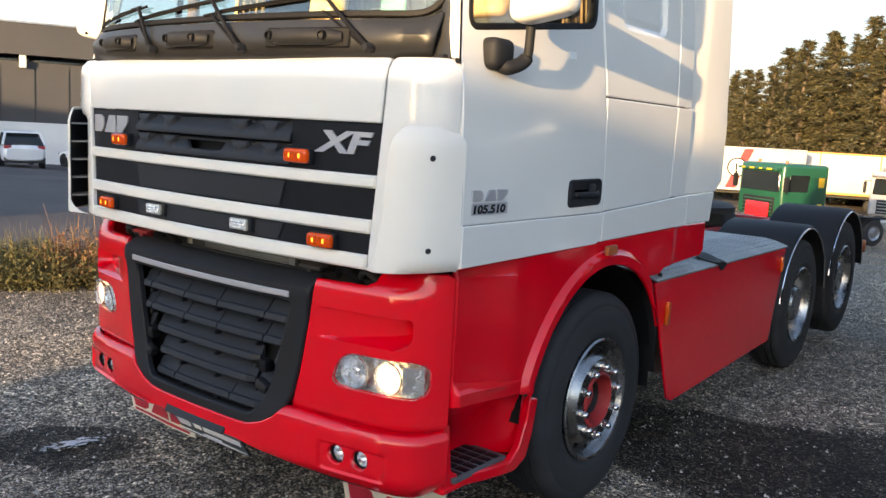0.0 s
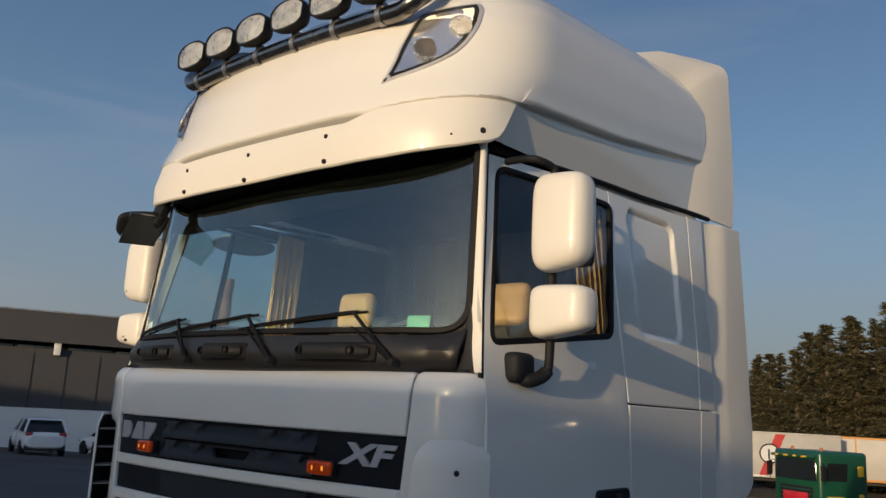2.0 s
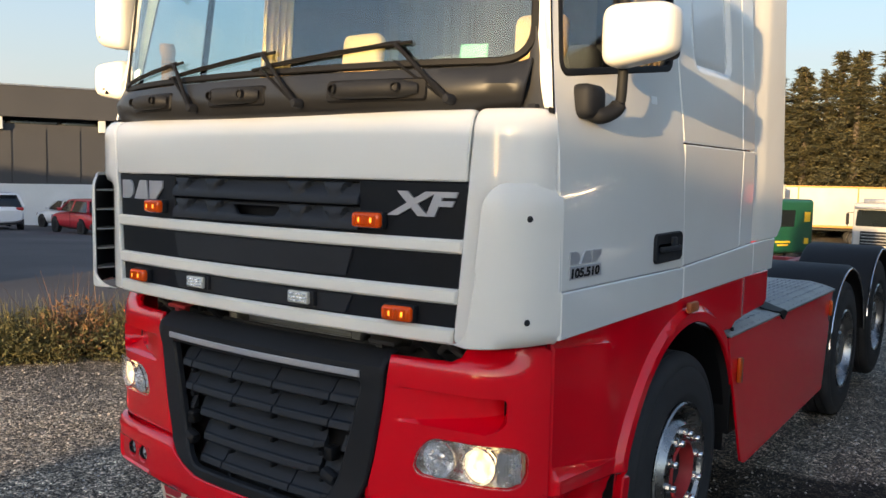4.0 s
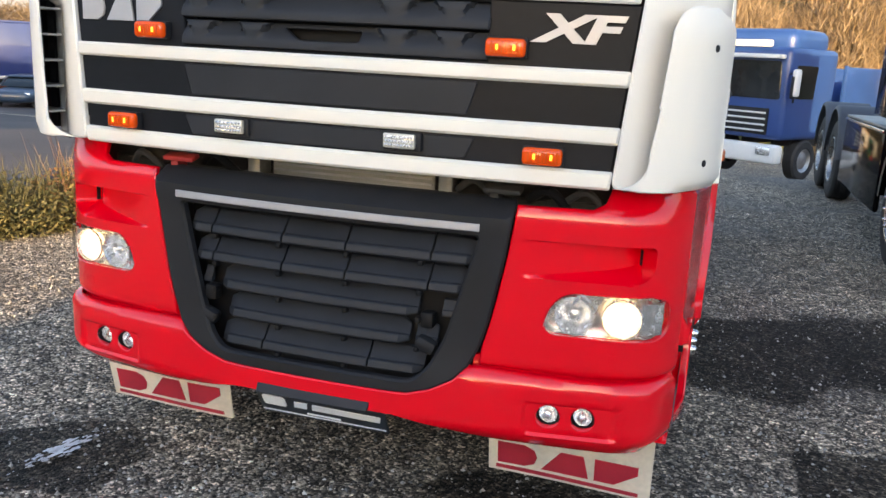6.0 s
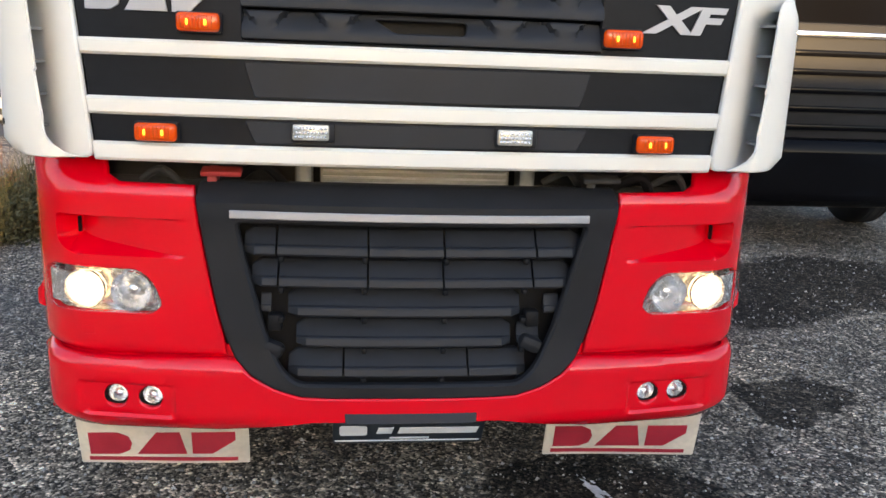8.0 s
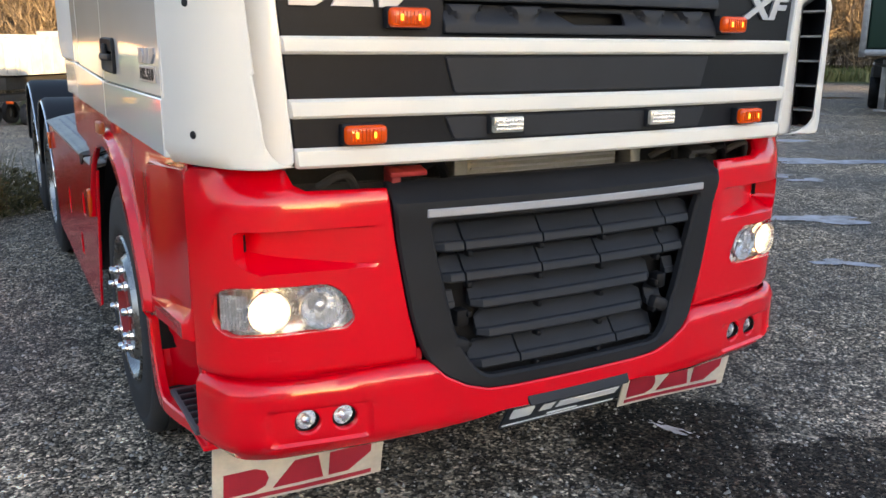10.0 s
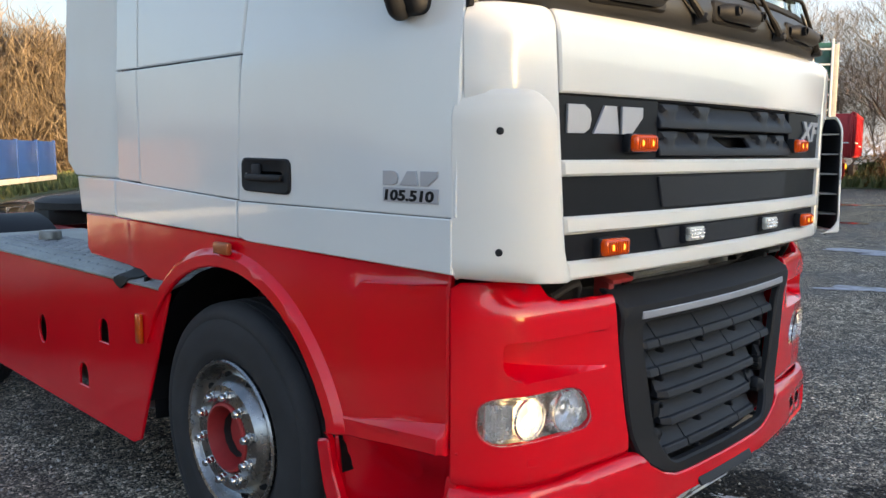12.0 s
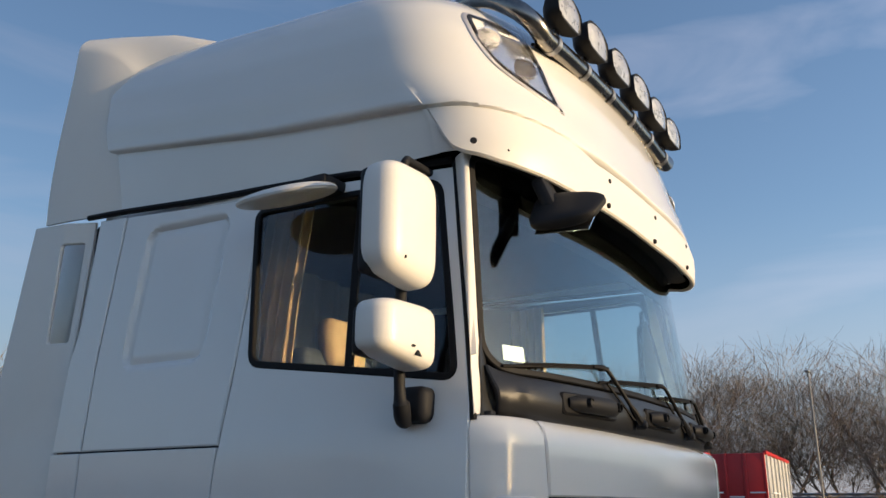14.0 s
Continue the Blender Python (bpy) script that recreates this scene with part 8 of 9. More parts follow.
for size, at in (((0.145, 0.002, 0.004), (0, -0.0045, 0.057)), ((0.145, 0.002, 0.004), (0, -0.0045, -0.057)), ((0.145, 0.002, 0.003), (0, -0.0045, 0.0)), ((0.004, 0.002, 0.116), (-0.071, -0.0045, 0)), ((0.004, 0.002, 0.116), (0.071, -0.0045, 0)), ((0.105, 0.002, 0.026), (0.005, -0.0045, 0.028)), ((0.10, 0.002, 0.026), (0.0, -0.0045, -0.028))):
    part("print_line" if size[2] < 0.02 or size[0] < 0.01 else "print_bar", box(size, mk @ Vector(at), 0.0, 1, mk.to_3x3().to_4x4()), PRINT if size[2] < 0.02 or size[0] < 0.01 else STEEL, wp)
part("step_tread", box((0.20, 0.30, 0.02), (BX - 1.14, BY + 0.82, 0.52), 0.005), ALU, bl, "grey step tread")
part("windscreen", panel(rounded([(-1.08, 2.15), (1.08, 2.15), (1.02, 3.0), (-1.02, 3.0)], 0.1), lambda x, z: (BX + x, BY + 0.01 + 0.06 * x * x, z), step=0.2, thick=0.03, r=0.006, relief=lambda u, v: 0.012), DARKGL, bl, "dark windscreen")
gr = part("grille", box((1.55, 0.06, 0.95), (BX, BY + 0.02, 1.45), 0.03), BLACKP, bl, "black grille")
for i in range(6):
    part("grille_bar", box((1.5, 0.05, 0.05), (BX, BY - 0.02, 1.08 + 0.15 * i), 0.012), CHROME if i == 5 else BLACKC, gr)
for s in (1, -1):
    hl = part("head_lamp", box((0.40, 0.16, 0.24), (BX + s * 0.98, BY + 0.03, 1.16), 0.05, 3), REFL, bl, "clear square head lamp")
    part("lens", box((0.36, 0.04, 0.20), (BX + s * 0.98, BY - 0.06, 1.16), 0.02), FROST, hl)
    fl = part("fog_lamp", box((0.34, 0.10, 0.13), (BX + s * 0.98, BY - 0.06, 0.80), 0.03, 3), REFL, bl, "chrome-edged fog lamp")
    part("mirror", box((0.12, 0.24, 0.70), (BX + s * 1.42, BY + 0.10, 2.5), 0.05), BLACKC, bl)
    part("door_window", box((0.02, 0.85, 0.62), (BX + s * 1.222, BY + 0.80, 2.55), 0.008), DARKGL, bl, "dark side window")
    part("side_marker", box((0.03, 0.10, 0.05), (BX + s * 1.235, BY + 0.62, 1.02), 0.01), AMBER, bl, "orange side lamp")
    for y, rear in ((BY + 1.45, False), (BY + 5.85, True), (BY + 7.2, True)):
        ax = part("axle_stub", lathe([(0.09, -0.30), (0.09, -0.02)], Matrix.Translation((BX + s * 1.19, y, 0.525)) @ (Matrix() if s > 0 else Matrix.Rotation(math.pi, 4, 'Z')), 12), GREASE, bl, "wheel with a chrome-ringed rim")
        make_wheel(ax, (BX + s * 1.215, y, 0.525), s, rear)
    ar = lathe([(0.60, 0.0), (0.68, 0.0), (0.70, -0.03), (0.70, -0.4), (0.60, -0.4)], Matrix.Translation((BX + s * 1.235, BY + 1.45, 0.54)) @ (Matrix() if s > 0 else Matrix.Rotation(math.pi, 4, 'Z')), 24, None, 0, 180)
    part("wheel_arch", ar, BLACKC, bl, "black wheel arch", 50)
    sk = part("side_skirt", box((0.06, 2.55, 0.80), (BX + s * 1.20, BY + 3.55, 0.75), 0.03), BLACKC, bl, "glossy black side skirt")
    part("skirt_rail", box((0.02, 2.5, 0.03), (BX + s * 1.236, BY + 3.55, 1.13), 0.006), CHROME, sk, "bright edge rail")
    part("step_plate", box((0.55, 2.5, 0.03), (BX + s * 0.95, BY + 3.55, 1.165), 0.01), ALU, bl, "grey deck plate")
    for gy in (5.85, 7.2):
        gd = lathe([(0.62, 0.0), (0.66, -0.01), (0.68, -0.04), (0.68, -0.6)], Matrix.Translation((BX + s * 1.24, BY + gy, 0.58)) @ (Matrix() if s > 0 else Matrix.Rotation(math.pi, 4, 'Z')), 26, None, 0, 180)
        part("rear_mudguard", gd, MUDG, bl, "grey plastic mudguard", 50)
    part("side_fairing", box((0.05, 0.85, 2.3), (BX + s * 1.20, BY + 2.62, 2.4), 0.02), BLACKC, bl)
part("frame", joined(raw(box((0.1, 6.6, 0.28), (BX - 0.42, BY + 5.1, 0.95), 0.01)), raw(box((0.1, 6.6, 0.28), (BX + 0.42, BY + 5.1, 0.95), 0.01))), GREASE, bl)
part("coupling_plate", box((0.95, 0.9, 0.14), (BX, BY + 6.3, 1.18), 0.05), GREASE, bl)

# ---- building across the car park ----
bd = thing("warehouse", "long dark grey warehouse with a white plinth and flat roof", "building", m=Matrix.Translation((3.0, -2.1, 1.77)) @ Matrix.Scale(1.4, 4) @ Matrix.Translation((-3.0, 2.1, -1.77)) @ turned(-30.5, 11.6, 64))
L = 28
part("plinth", box((L, 0.5, 2.15), (-4, 0.30, 0.075), 0.0), PLAST, bd, "white plinth wall")
part("wall", box((L, 0.4, 2.1), (-4, 0.35, 2.19), 0.0), DKGREY, bd, "dark grey cladding")
for i in range(int(L / 1.2)):
    part("cladding_seam", box((0.03, 0.03, 2.1), (-4 - L / 2 + 1.2 * i, 0.14, 2.19), 0.0), GREYP, bd)
# Near-black colour puts the overhang's shade into the recess.
part("recess", box((L, 0.3, 0.55), (-4, 0.75, 3.45), 0.0), SEAL, bd, "recess below the roof, blackened as shade")
part("beam", box((L, 0.12, 0.22), (-4, 0.25, 3.32), 0.0), DKGREY, bd)
part("roof_fascia", box((L + 0.6, 2.2, 1.15), (-4, 0.9, 4.25), 0.0), DKGREY, bd, "deep dark roof edge")
part("roof_cap", box((L + 0.7, 2.3, 0.06), (-4, 0.9, 4.86), 0.0), STEEL, bd)
for i in range(8):
    part("bracket", box((0.25, 0.3, 0.5), (-16 + 3.6 * i, 0.05, 3.45), 0.02), PLAST, bd, "white roof bracket")
part("core", box((L, 18, 4.6), (-4, 9.6, 1.3), 0.0), DKGREY, bd)
for i in range(15):
    part("strip_window", box((1.62, 0.06, 0.40), (-16.6 + 1.8 * i, 0.58, 3.47), 0.01), DARKGL, bd, "narrow window under the roof")

# brick chimney seen through the cab windows
cx_, cy_ = 3.03 + 120 * math.sin(radians(-54.8)), -2.17 + 120 * math.cos(radians(-54.8))
BRICK = mat("old_brick", (0.26, 0.15, 0.11), 0.85, vary=0.3, scale=0.6, fine=9, bump=0.3, depth=0.02)
chim = thing("chimney_stack", "tall tapered brick chimney with a flared top", "chimney", m=turned(cx_, cy_, 0, -2.4))
part("shaft", lathe([(1.05, 0.0), (0.74, 19.2), (0.76, 19.3), (0.90, 19.7), (0.92, 20.4), (0.84, 20.5), (0.84, 20.9), (0.60, 20.9), (0.58, 20.0)], Matrix.Rotation(radians(-90), 4, 'Y'), 20), BRICK, chim)
for zc_ in (18.2, 18.8):
    part("iron_band", lathe([(0.765, zc_), (0.79, zc_ + 0.02), (0.79, zc_ + 0.14), (0.765, zc_ + 0.16)], Matrix.Rotation(radians(-90), 4, 'Y'), 20), GREASE, chim, "dark iron band")


# an unseen hall on the sun's side of the yard, added so its shadow falls over the lower front
hall = thing("shading_hall", "plain grey hall on the sunny side, unseen, added to shade the lower front", "building")


def prism(plan_pts, z0, z1):
    n = len(plan_pts)
    v = [Vector((x, y, z)) for z in (z0, z1) for x, y in plan_pts]
    return v, [tuple(reversed(range(n))), tuple(range(n, 2 * n))] + [(i, (i + 1) % n, n + (i + 1) % n, n + i) for i in range(n)]


HALL = [(2.31, -32.0), (52, -32.0), (52, -18.0), (0.305, -18.0)]
part("wall", prism(HALL, 0.0, 4.0), PLAST, hall, "plain grey wall")
part("roof", prism(HALL, 4.0, 4.1), DKGREY, hall, "dark flat roof")
part("gate", box((4.0, 0.1, 3.4), (16, -17.96, 1.7), 0.0), DKGREY, hall, "dark roller gate")

# the hall south of the car park, whose shadow lies over the cars and the foot of the warehouse
hall_w = thing("lot_hall", "plain grey hall south of the car park", "building")
HALL_W = [(-92, -46.0), (-4.0, -46.0), (-6.3, -30.0), (-92, -30.0)]
part("wall", prism(HALL_W, -0.3, 7.3), PLAST, hall_w, "plain grey wall")
part("roof", prism(HALL_W, 7.3, 7.5), DKGREY, hall_w, "dark flat roof")

# street lamp
lx, ly = polar((-3.42, -1.03), 81.4, 45)
LAMPG = mat("galvanised_post", (0.22, 0.22, 0.22), 0.6, vary=0.15, scale=3, fine=20)
sl_ = thing("street_lamp", "tall thin grey street lamp post", "street lamp", m=turned(lx, ly, 0))
part("post", tube([(0, 0, 0), (0, 0, 4), (0, 0, 8.2)], [0.07, 0.055, 0.04], 10), LAMPG, sl_)
part("head", box((0.5, 0.22, 0.10), (-0.2, 0, 8.25), 0.03), STEEL, sl_)
rx, ry = polar((-3.2, -1.05), 82.0, 62)
car("estate_car", "dark car passing on the road behind the verge", turned(rx, ry, 75), CARD, 4.5, group="")

# ---- plants ----
def leaf_mat(name, a, b, rough=0.7):
    m = bpy.data.materials.new(name)
    m.use_nodes = True
    n, l = m.node_tree.nodes, m.node_tree.links
    g, r = n.new("ShaderNodeNewGeometry"), n.new("ShaderNodeValToRGB")
    r.color_ramp.elements[0].color, r.color_ramp.elements[1].color = (*a, 1), (*b, 1)
    l.new(g.outputs["Random Per Island"], r.inputs["Fac"])
    l.new(r.outputs["Color"], n["Principled BSDF"].inputs["Base Color"])
    n["Principled BSDF"].inputs["Roughness"].default_value = rough
    return m


SPRUCE = leaf_mat("spruce_needles", (0.018, 0.024, 0.011), (0.100, 0.082, 0.036))
BARK = mat("bark", (0.11, 0.085, 0.065), 0.9, vary=0.4, scale=4, fine=30, bump=0.5)
TWIG = mat("bare_twigs", (0.24, 0.18, 0.135), 0.9, vary=0.35, scale=0.6, fine=8)
PALET = mat("pale_dry_twigs", (0.30, 0.21, 0.12), 0.9, vary=0.35, scale=0.6, fine=8)
WEED = leaf_mat("weed_leaves", (0.035, 0.048, 0.018), (0.135, 0.115, 0.05))
REDW = leaf_mat("red_brown_weeds", (0.13, 0.055, 0.028), (0.22, 0.13, 0.06))
GRASS = leaf_mat("winter_grass", (0.06, 0.085, 0.02), (0.17, 0.16, 0.055))


def quads(centres, dirs, sides, lens, wids):
    """Many little leaf faces."""
    a = centres - sides * wids[:, None] * 0.5
    b = centres + sides * wids[:, None] * 0.5
    c = centres + dirs * lens[:, None] + sides * wids[:, None] * 0.12
    d = centres + dirs * lens[:, None] - sides * wids[:, None] * 0.12
    v = np.stack([a, b, c, d], 1).reshape(-1, 3)
    n = len(centres)
    f = np.arange(4 * n).reshape(-1, 4)
    return v, f


def mesh_of(name, v, f, m):
    me = bpy.data.meshes.new(name)
    me.from_pydata(v.tolist(), [], f.tolist())
    me.materials.append(m)
    return me


def unit(a):
    return a / np.maximum(1e-6, np.linalg.norm(a, axis=-1, keepdims=True))


def spruce_meshes(seed, h):
    r = np.random.default_rng(seed)
    cen, di, si, le, wi = [], [], [], [], []
    levels = int(h * 3.2)
    for i in range(levels):
        z = h * (0.06 + 0.93 * (i + r.random() * 0.6) / levels)
        reach = (0.20 * (h - z) + 0.10) * (0.72 + 0.42 * ((i * 0.5) % 1.0)) * r.uniform(0.85, 1.15)
        for b in range(int(6 + 5 * (1 - z / h))):
            a = r.uniform(0, 6.283)
            rr = reach * r.uniform(0.65, 1.1)
            n = int(24 + rr * 26)
            t = np.sort(r.random(n)) ** 0.7
            base = np.c_[np.cos(a) * rr * t, np.sin(a) * rr * t, z + r.normal(0, 0.16) + (r.normal(0.05, 0.16) - 0.22 * t ** 2) * rr * t]
            base += r.normal(0, 0.05 + 0.035 * rr, base.shape)
            d = unit(np.c_[np.cos(a) + r.normal(0, 0.7, n), np.sin(a) + r.normal(0, 0.7, n), r.normal(0.05, 0.75, n)])
            s = unit(np.cross(d, unit(r.normal(0, 1, (n, 3)))))
            cen.append(base), di.append(d), si.append(s), le.append(r.uniform(0.12, 0.30, n)), wi.append(r.uniform(0.05, 0.11, n))
    c, d, s, ln, wd = (np.concatenate(q) for q in (cen, di, si, le, wi))
    v = np.stack([c - s * wd[:, None] * 0.5, c + s * wd[:, None] * 0.5, c + d * ln[:, None]], 1).reshape(-1, 3)
    return mesh_of("crown", v, np.arange(3 * len(c)).reshape(-1, 3), SPRUCE)


def bare_meshes(seed, h, spread=0.5, levels=5, thick=0.075, m=TWIG, many=3):
    """A leafless tree of thin three-sided limbs."""
    r = np.random.default_rng(seed)
    v, f = [], []

    def limb(p, d, length, rad, lev):
        n = 3
        pts, dd = [p], d
        for k in range(n):
            dd = unit(dd + r.normal(0, 0.13, 3) + np.array([0, 0, 0.06]))
            pts.append(pts[-1] + dd * length / n)
        s = unit(np.cross(dd, [0.3, 0.8, 0.1]))
        w = np.cross(dd, s)
        st = len(v)
        for k, q in enumerate(pts):
            ra = max(0.008, rad * (1 - 0.5 * k / n))
            for a in (0, 2.09, 4.19):
                v.append(q + ra * (math.cos(a) * s + math.sin(a) * w))
        for k in range(n):
            for j in range(3):
                f.append((st + 3 * k + j, st + 3 * k + (j + 1) % 3, st + 3 * k + 3 + (j + 1) % 3, st + 3 * k + 3 + j))
        if lev:
            for _ in range(many + (r.random() < 0.5)):
                t = r.uniform(0.35, 1.0)
                i = min(n - 1, int(t * n))
                q = pts[i] + (pts[i + 1] - pts[i]) * (t * n - i)
                nd = unit(dd + r.normal(0, spread, 3) + np.array([0, 0, 0.12]))
                limb(q, nd, length * r.uniform(0.52, 0.78), rad * 0.5, lev - 1)
    limb(np.array([0.0, 0.0, 0.0]), np.array([0.0, 0.0, 1.0]), h * 0.40, thick, levels)
    return mesh_of("limbs", np.array(v), np.array(f), m)


last_plant = [None]


def plant(name, label, category, group, mesh_part, mesh, m, trunk=None):
    t = thing(name, label, category, group, m=m)
    if trunk:
        o = new("trunk", trunk)
        o.parent = t
    o = new(mesh_part, mesh)
    o.parent = t
    last_plant[0] = t
    return t


rp = random.Random(11)
tr_bm = tube([(0, 0, 0), (0.03, 0, 5), (0, 0.02, 11.5)], [0.22, 0.13, 0.03], 8)
trunk_me = bpy.data.meshes.new("trunk")
tr_bm.to_mesh(trunk_me), tr_bm.free()
trunk_me.materials.append(BARK)
spr = [spruce_meshes(s, 12.0) for s in (1, 2, 3, 4)]
for i in range(46):
    az = -26 + 33.5 * (i % 23) / 22 + rp.uniform(-0.5, 0.5)
    d = (72 if i < 23 else 80) + rp.uniform(-3, 3)
    x, y = polar(E0, az, d)
    want = np.interp(az, [-26, -20, -18.5, -16.5, -13, -9, -2, 3, 9], [5.0, 4.4, 5.2, 6.6, 7.7, 8.6, 8.4, 7.0, 4.8]) + rp.uniform(-0.9, 0.4)
    hgt = (math.tan(radians(want)) * d + 1.77 + 2.3) / 12.0
    plant("spruce_tree", "tall dark green spruce in a dense row, low sunlit", "tree", "spruces behind the yard", "crown", spr[i % 4], turned(x, y, rp.uniform(0, 360), -2.3) @ Matrix.Diagonal((hgt * 1.85, hgt * 1.85, hgt, 1)), trunk_me)

def fuzz_mesh(seed, n, h, w):
    """The outermost twigs, as thin slivers that thin out towards the edge of the crown."""
    r = np.random.default_rng(seed)
    a, rr, z = r.uniform(0, 6.283, n), np.sqrt(r.random(n)), h * (0.22 + 0.80 * r.random(n) ** 0.8)
    rad = w * np.sin(np.clip(z / h, 0, 1) * 2.6) ** 0.7 * rr
    c = np.c_[np.cos(a) * rad, np.sin(a) * rad, z] + r.normal(0, 0.15, (n, 3))
    d = unit(np.c_[np.cos(a) * 0.5 + r.normal(0, 0.45, n), np.sin(a) * 0.5 + r.normal(0, 0.45, n), r.uniform(0.5, 1.4, n)])
    s = unit(np.cross(d, unit(r.normal(0, 1, (n, 3)))))
    v, f = quads(c, d, s, r.uniform(0.5, 1.1, n), np.full(n, 0.013))
    return mesh_of("twigs", v, f, TWIG)


bare = [bare_meshes(s, 8.0, 0.5, 4) for s in (21, 22, 23)]
fuzz = [fuzz_mesh(s, 1300, 7.6, 2.5) for s in (24, 25, 26)]
brush = [bare_meshes(s, 5.0, 0.6, 4, 0.05, PALET, 3) for s in (31, 32)]
for i in range(54):
    az = 64.0 + 34 * i / 53 + rp.uniform(-0.5, 0.5)
    x, y = polar((-3.4, -1.0), az, 62 + rp.uniform(-7, 12))
    s = rp.uniform(0.95, 1.7)
    plant("bare_tree", "leafless winter tree with fine brown twigs", "tree", "bare trees along the road", "crown", bare[i % 3], turned(x, y, rp.uniform(0, 360), 1.2) @ Matrix.Diagonal((s * 1.2, s * 1.2, s * 0.78, 1)))
    tw = new("fine_growth", fuzz[i % 3])
    tw.parent = last_plant[0]
for az, d, sc in ((-51.6, 74, 1.35), (-57.5, 80, 1.2), (-62, 85, 1.1)):
    x, y = polar(E0, az, d)
    plant("bare_tree", "leafless winter tree with fine brown twigs", "tree", "bare trees beyond the car park", "crown", bare[int(d) % 3], turned(x, y, az, ground_at(x, y)) @ Matrix.Diagonal((sc, sc, sc, 1)))
for i in range(34):
    az = 8.0 + 64 * i / 33 + rp.uniform(-0.6, 0.6)
    x, y = polar((-2.8, -1.2), az, 58 + rp.uniform(-5, 8))
    s = rp.uniform(0.7, 1.1)
    if i % 2:
        plant("bare_tree", "leafless winter tree with fine brown twigs", "tree", "bare trees along the yard", "crown", bare[i % 3], turned(x, y, rp.uniform(0, 360), ground_at(x, y)) @ Matrix.Diagonal((s * 1.1, s * 1.1, s, 1)))
        tw = new("fine_growth", fuzz[i % 3])
        tw.parent = last_plant[0]
    else:
        plant("dry_shrub", "dry tan winter shrub of thin stems", "shrub", "dry shrubs along the yard", "tuft", brush[(i // 2) % 2], turned(x, y, rp.uniform(0, 360), ground_at(x, y)) @ Matrix.Diagonal((1.5, 1.5, 1.0, 1)))
for i in range(40):
    az = 12.0 + 75 * i / 39
    x, y = polar((-2.8, -1.2), az, 52 + rp.uniform(-3, 3))
    plant("dry_shrub", "dry tan winter shrub of thin stems", "shrub", "dry shrubs along the yard", "tuft", brush[i % 2], turned(x, y, rp.uniform(0, 360), ground_at(x, y)) @ Matrix.Diagonal((1.5, 1.5, 0.7, 1)))

BROWNL = leaf_mat("dry_brown_stems", (0.07, 0.050, 0.034), (0.27, 0.20, 0.13))


def hedge_mesh(seed, n=5200, h=9.0, w=2.6):
    """A tall ragged bush of bare stems."""
    r = np.random.default_rng(seed)
    k = 26
    ca, cr, cz = r.uniform(0, 6.283, k), w * 0.7 * np.sqrt(r.random(k)), h * (0.12 + 0.78 * r.random(k))
    pick = r.integers(0, k, n)
    cen = np.c_[np.cos(ca) * cr, np.sin(ca) * cr, cz][pick] + r.normal(0, 1, (n, 3)) * np.array([0.62, 0.62, 0.8])
    cen[:, 2] = np.abs(cen[:, 2])
    d = unit(r.normal(0, 1, (n, 3)) * np.array([0.45, 0.45, 0.3]) + np.array([0, 0, 0.9]))
    s = unit(np.cross(d, unit(r.normal(0, 1, (n, 3)))))
    ln, wd = r.uniform(0.5, 1.7, (n, 1)), r.uniform(0.012, 0.034, (n, 1))
    v = np.stack([cen - s * wd, cen + s * wd, cen + d * ln], 1).reshape(-1, 3)
    return mesh_of("foliage", v, np.arange(3 * n).reshape(-1, 3), BROWNL)


hd = [hedge_mesh(61), hedge_mesh(62), hedge_mesh(63)]
foot_bm = joined(*[raw(tube([(0.25 * math.cos(q), 0.25 * math.sin(q), 0), (0.5 * math.cos(q), 0.5 * math.sin(q), 1.4), (0.9 * math.cos(q), 0.9 * math.sin(q), 3.6)], [0.07, 0.05, 0.02], 5)) for q in (0.3, 1.9, 3.4, 5.0)])
foot_me = bpy.data.meshes.new("trunk")
foot_me.from_pydata([tuple(v) for v in foot_bm[0]], [], [tuple(q) for q in foot_bm[1]])
foot_me.materials.append(BARK)
for i in range(44):
    az = 5.0 + 60 * i / 43 + rp.uniform(-0.5, 0.5)
    x, y = polar((-3.17, -1.05), az, 57 + rp.uniform(-4, 5))
    s = rp.uniform(0.75, 1.1)
    plant("hedge_bush", "tall ragged bush of dry brown stems", "shrub", "brown bushes along the yard", "foliage", hd[i % 3], turned(x, y, rp.uniform(0, 360), ground_at(x, y)) @ Matrix.Diagonal((s * 1.15, s * 1.15, s, 1)), foot_me)

for i in range(13):
    x, y = polar((0.4, -2.4), -50 + 1.75 * i + rp.uniform(-0.4, 0.4), 104 + rp.uniform(-4, 4))
    plant("hedge_bush", "tall ragged bush of dry brown stems", "shrub", "brown bushes beyond the car park", "foliage", hd[i % 3], turned(x, y, rp.uniform(0, 360), ground_at(x, y)) @ Matrix.Diagonal((2.0, 2.0, 0.75, 1)), foot_me)

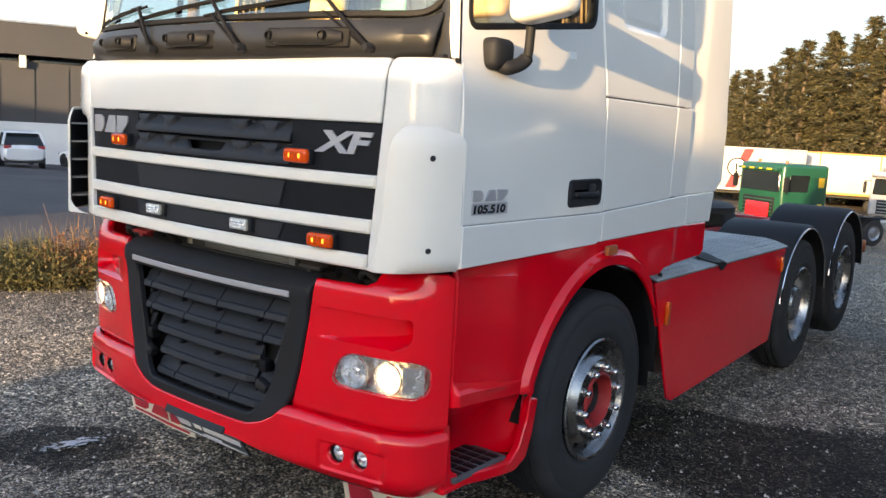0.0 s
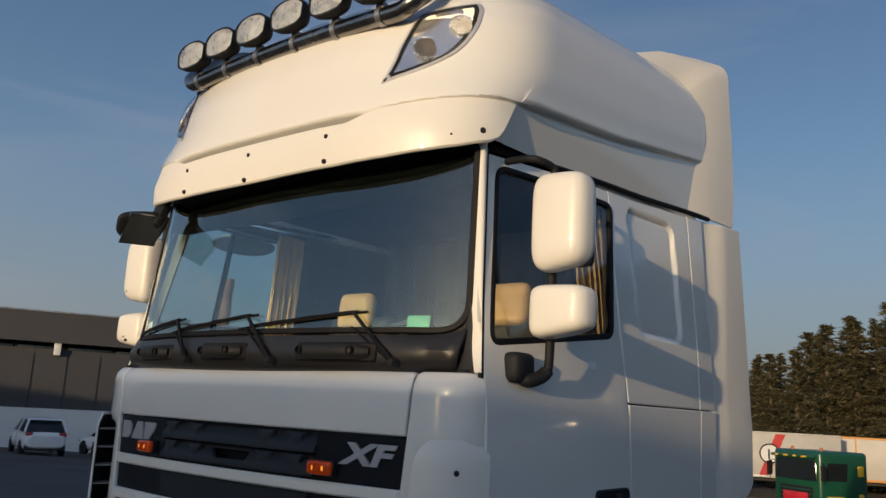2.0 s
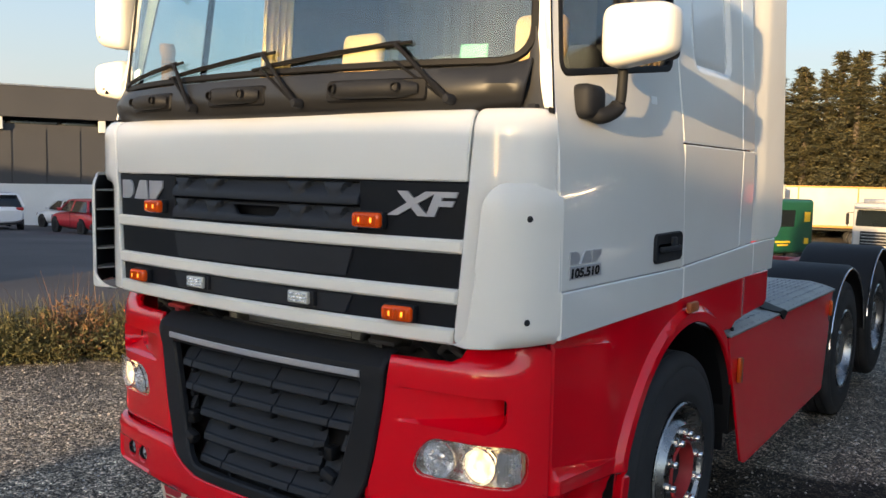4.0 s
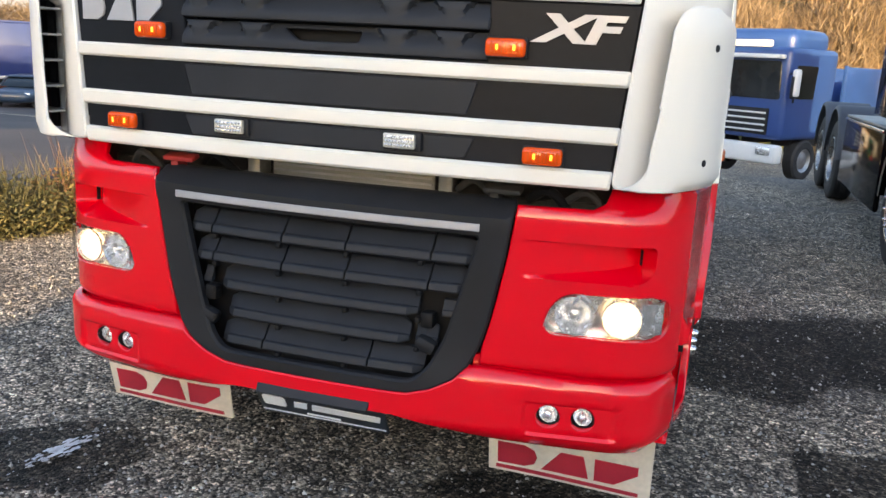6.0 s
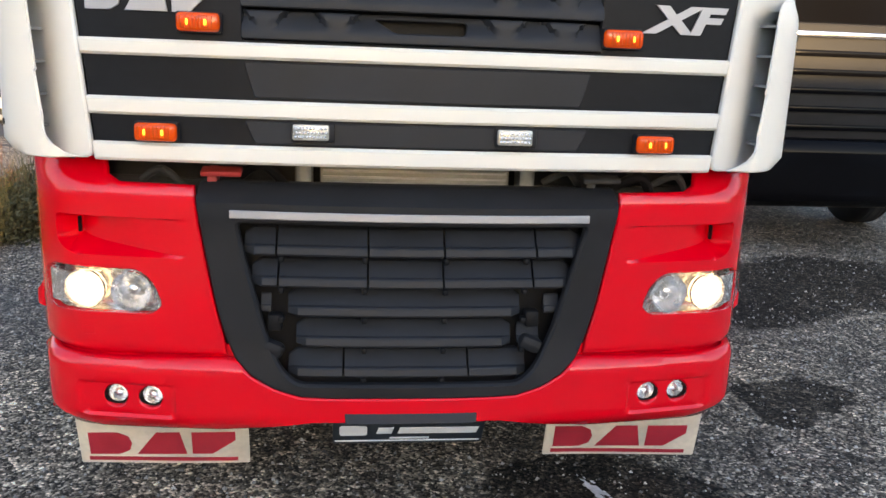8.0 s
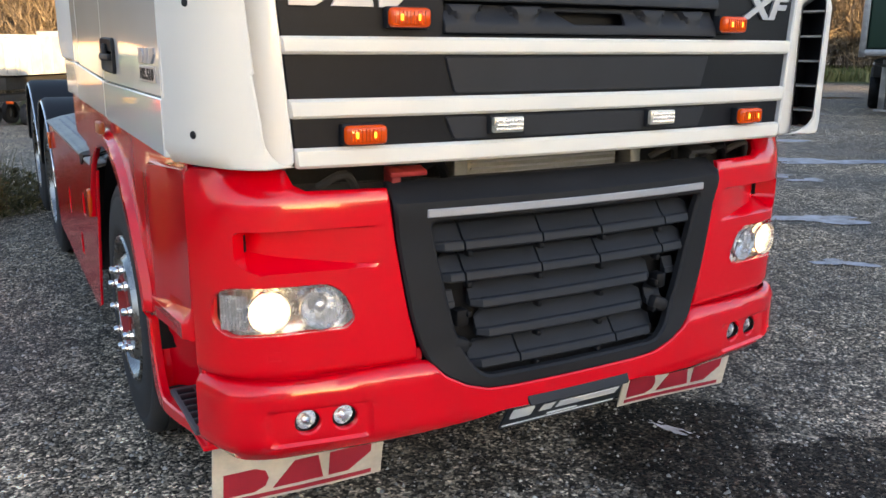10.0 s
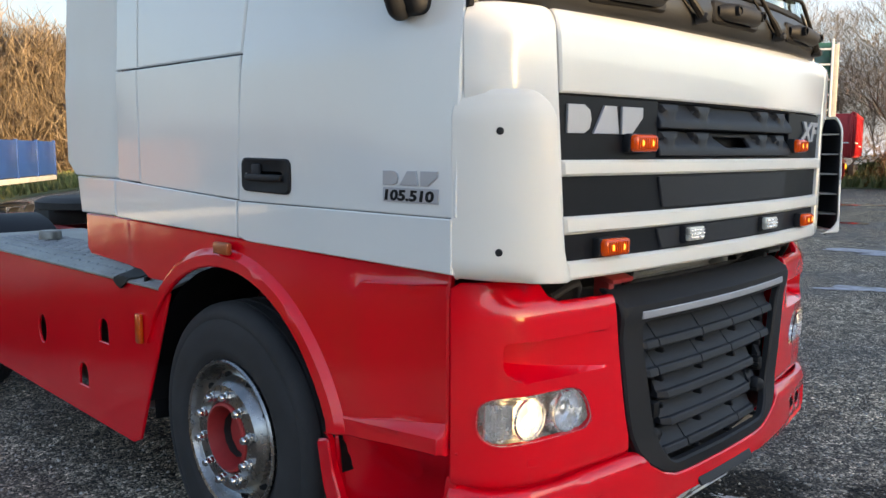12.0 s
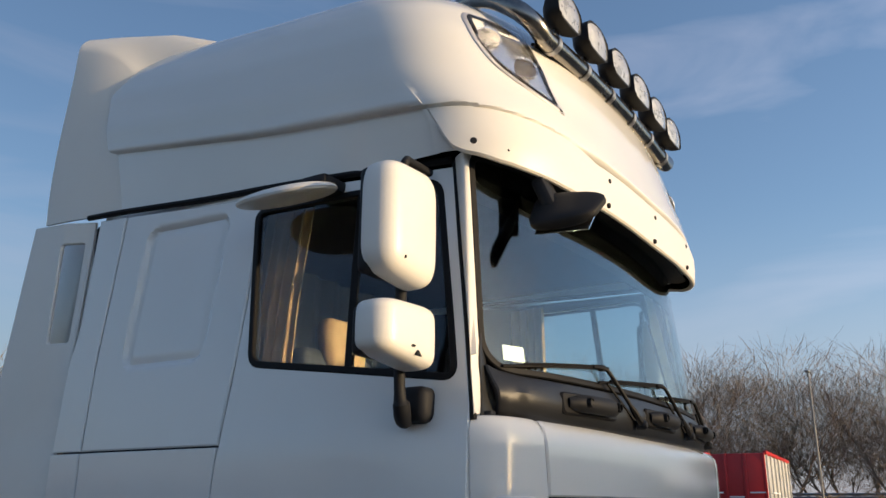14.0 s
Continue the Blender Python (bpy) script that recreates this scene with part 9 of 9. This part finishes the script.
# weeds along the edge of the yard
def weed_mesh(seed, n, h, m, spread=0.45):
    r = np.random.default_rng(seed)
    a, rr = r.uniform(0, 6.283, n), spread * np.sqrt(r.random(n))
    z = h * r.random(n) ** 1.3 * (1 - 0.5 * rr / spread)
    c = np.c_[np.cos(a) * rr, np.sin(a) * rr, z]
    d = unit(np.c_[np.cos(a) * 0.6 + r.normal(0, 0.6, n), np.sin(a) * 0.6 + r.normal(0, 0.6, n), r.uniform(-0.1, 1.2, n)])
    s = unit(np.cross(d, unit(r.normal(0, 1, (n, 3)))))
    v, f = quads(c, d, s, r.uniform(0.018, 0.048, n), r.uniform(0.010, 0.024, n))
    k = n // 18
    b, q = r.uniform(0, 6.283, k), spread * 0.7 * np.sqrt(r.random(k))
    c2 = np.c_[np.cos(b) * q, np.sin(b) * q, np.zeros(k)]
    d2 = unit(np.c_[r.normal(0, 0.25, k), r.normal(0, 0.25, k), np.ones(k)])
    s2 = unit(np.cross(d2, unit(r.normal(0, 1, (k, 3)))))
    v2, f2 = quads(c2, d2, s2, h * r.uniform(0.5, 1.3, k), np.full(k, 0.008))
    return mesh_of("foliage", np.concatenate([v, v2]), np.concatenate([f, f2 + len(v)]), m)


wm_ = [weed_mesh(51, 4200, 0.52, WEED), weed_mesh(52, 3800, 0.46, WEED), weed_mesh(53, 1700, 0.68, REDW, 0.35)]
line = [(-8.6, -4.6), (-5.25, 1.35), (-4.15, 3.25), (-2.75, 5.2), (-1.75, 6.7)]
for i in range(44):
    t = i / 43 * (len(line) - 1)
    k = min(len(line) - 2, int(t))
    a, b = Vector(line[k]), Vector(line[k + 1])
    p = a.lerp(b, t - k) + Vector((rp.uniform(-0.45, 0.1), rp.uniform(-0.1, 0.45)))
    s = rp.uniform(0.7, 1.15)
    w = 2 if i % 4 == 2 else i % 2
    plant("weed_clump", "tangled low weeds, green and brown" if w < 2 else "dry red-brown weed stalks", "weeds", "weeds along the yard", "foliage", wm_[w], turned(p.x, p.y, rp.uniform(0, 360)) @ Matrix.Diagonal((s * 1.2, s * 1.2, s, 1)))
# grass verge, rising to a bank beside the road
def bank(x, y):
    dx, dy = x + 3.2, y + 1.05
    dist, az = math.hypot(dx, dy), math.degrees(math.atan2(dx, dy))
    return fall(x, y) + 1.9 * ss(45, 57, dist) * ss(70, 78, az)


TURF = mat("verge_turf", (0.085, 0.10, 0.035), 0.9, vary=0.4, scale=0.5, fine=6, bump=0.6, depth=0.03)
gaz, gdd = np.linspace(4, 112, 73), np.linspace(42, 84, 15)
gv = [(-3.2 + d * math.sin(radians(a)), -1.05 + d * math.cos(radians(a))) for d in gdd for a in gaz]
vm = bpy.data.meshes.new("verge")
vm.from_pydata([(x, y, bank(x, y) + 0.03) for x, y in gv], [], [(j * 73 + i, j * 73 + i + 1, (j + 1) * 73 + i + 1, (j + 1) * 73 + i) for j in range(14) for i in range(72)])
vm.materials.append(TURF)
tagged(new("verge", vm), "winter grass verge and bank beside the yard", "grass", kind="structure")
rail = thing("guard_rail", "galvanised steel guard rail along the road bank", "guard rail")
rp_ = [polar((-3.2, -1.05), a, 56) for a in np.linspace(77, 104, 28)]
for dz in (2.42, 2.62):
    part("rail", tube([(x, y, dz) for x, y in rp_], 0.09, 6), STEEL, rail)
for x, y in rp_[::2]:
    part("post", box((0.12, 0.12, 0.95), (x + 0.12, y, 2.25), 0.0), STEEL, rail)
# grass verges
r = np.random.default_rng(8)
n = 26000
az = np.radians(r.uniform(8, 96, n))
dd = r.uniform(43, 60, n)
c = np.c_[-3 + dd * np.sin(az), -1 + dd * np.cos(az), np.zeros(n)]
c[:, 2] = [bank(a, b) for a, b in c[:, :2]]
d = unit(np.c_[r.normal(0, 0.3, n), r.normal(0, 0.3, n), np.ones(n)])
s = unit(np.cross(d, unit(r.normal(0, 1, (n, 3)))))
v, f = quads(c, d, s, r.uniform(0.25, 0.6, n), r.uniform(0.10, 0.3, n))
tagged(new("grass_verge", mesh_of("grass_verge", v, f, GRASS)), "rough green winter grass on the verge", "grass", kind="stuff")
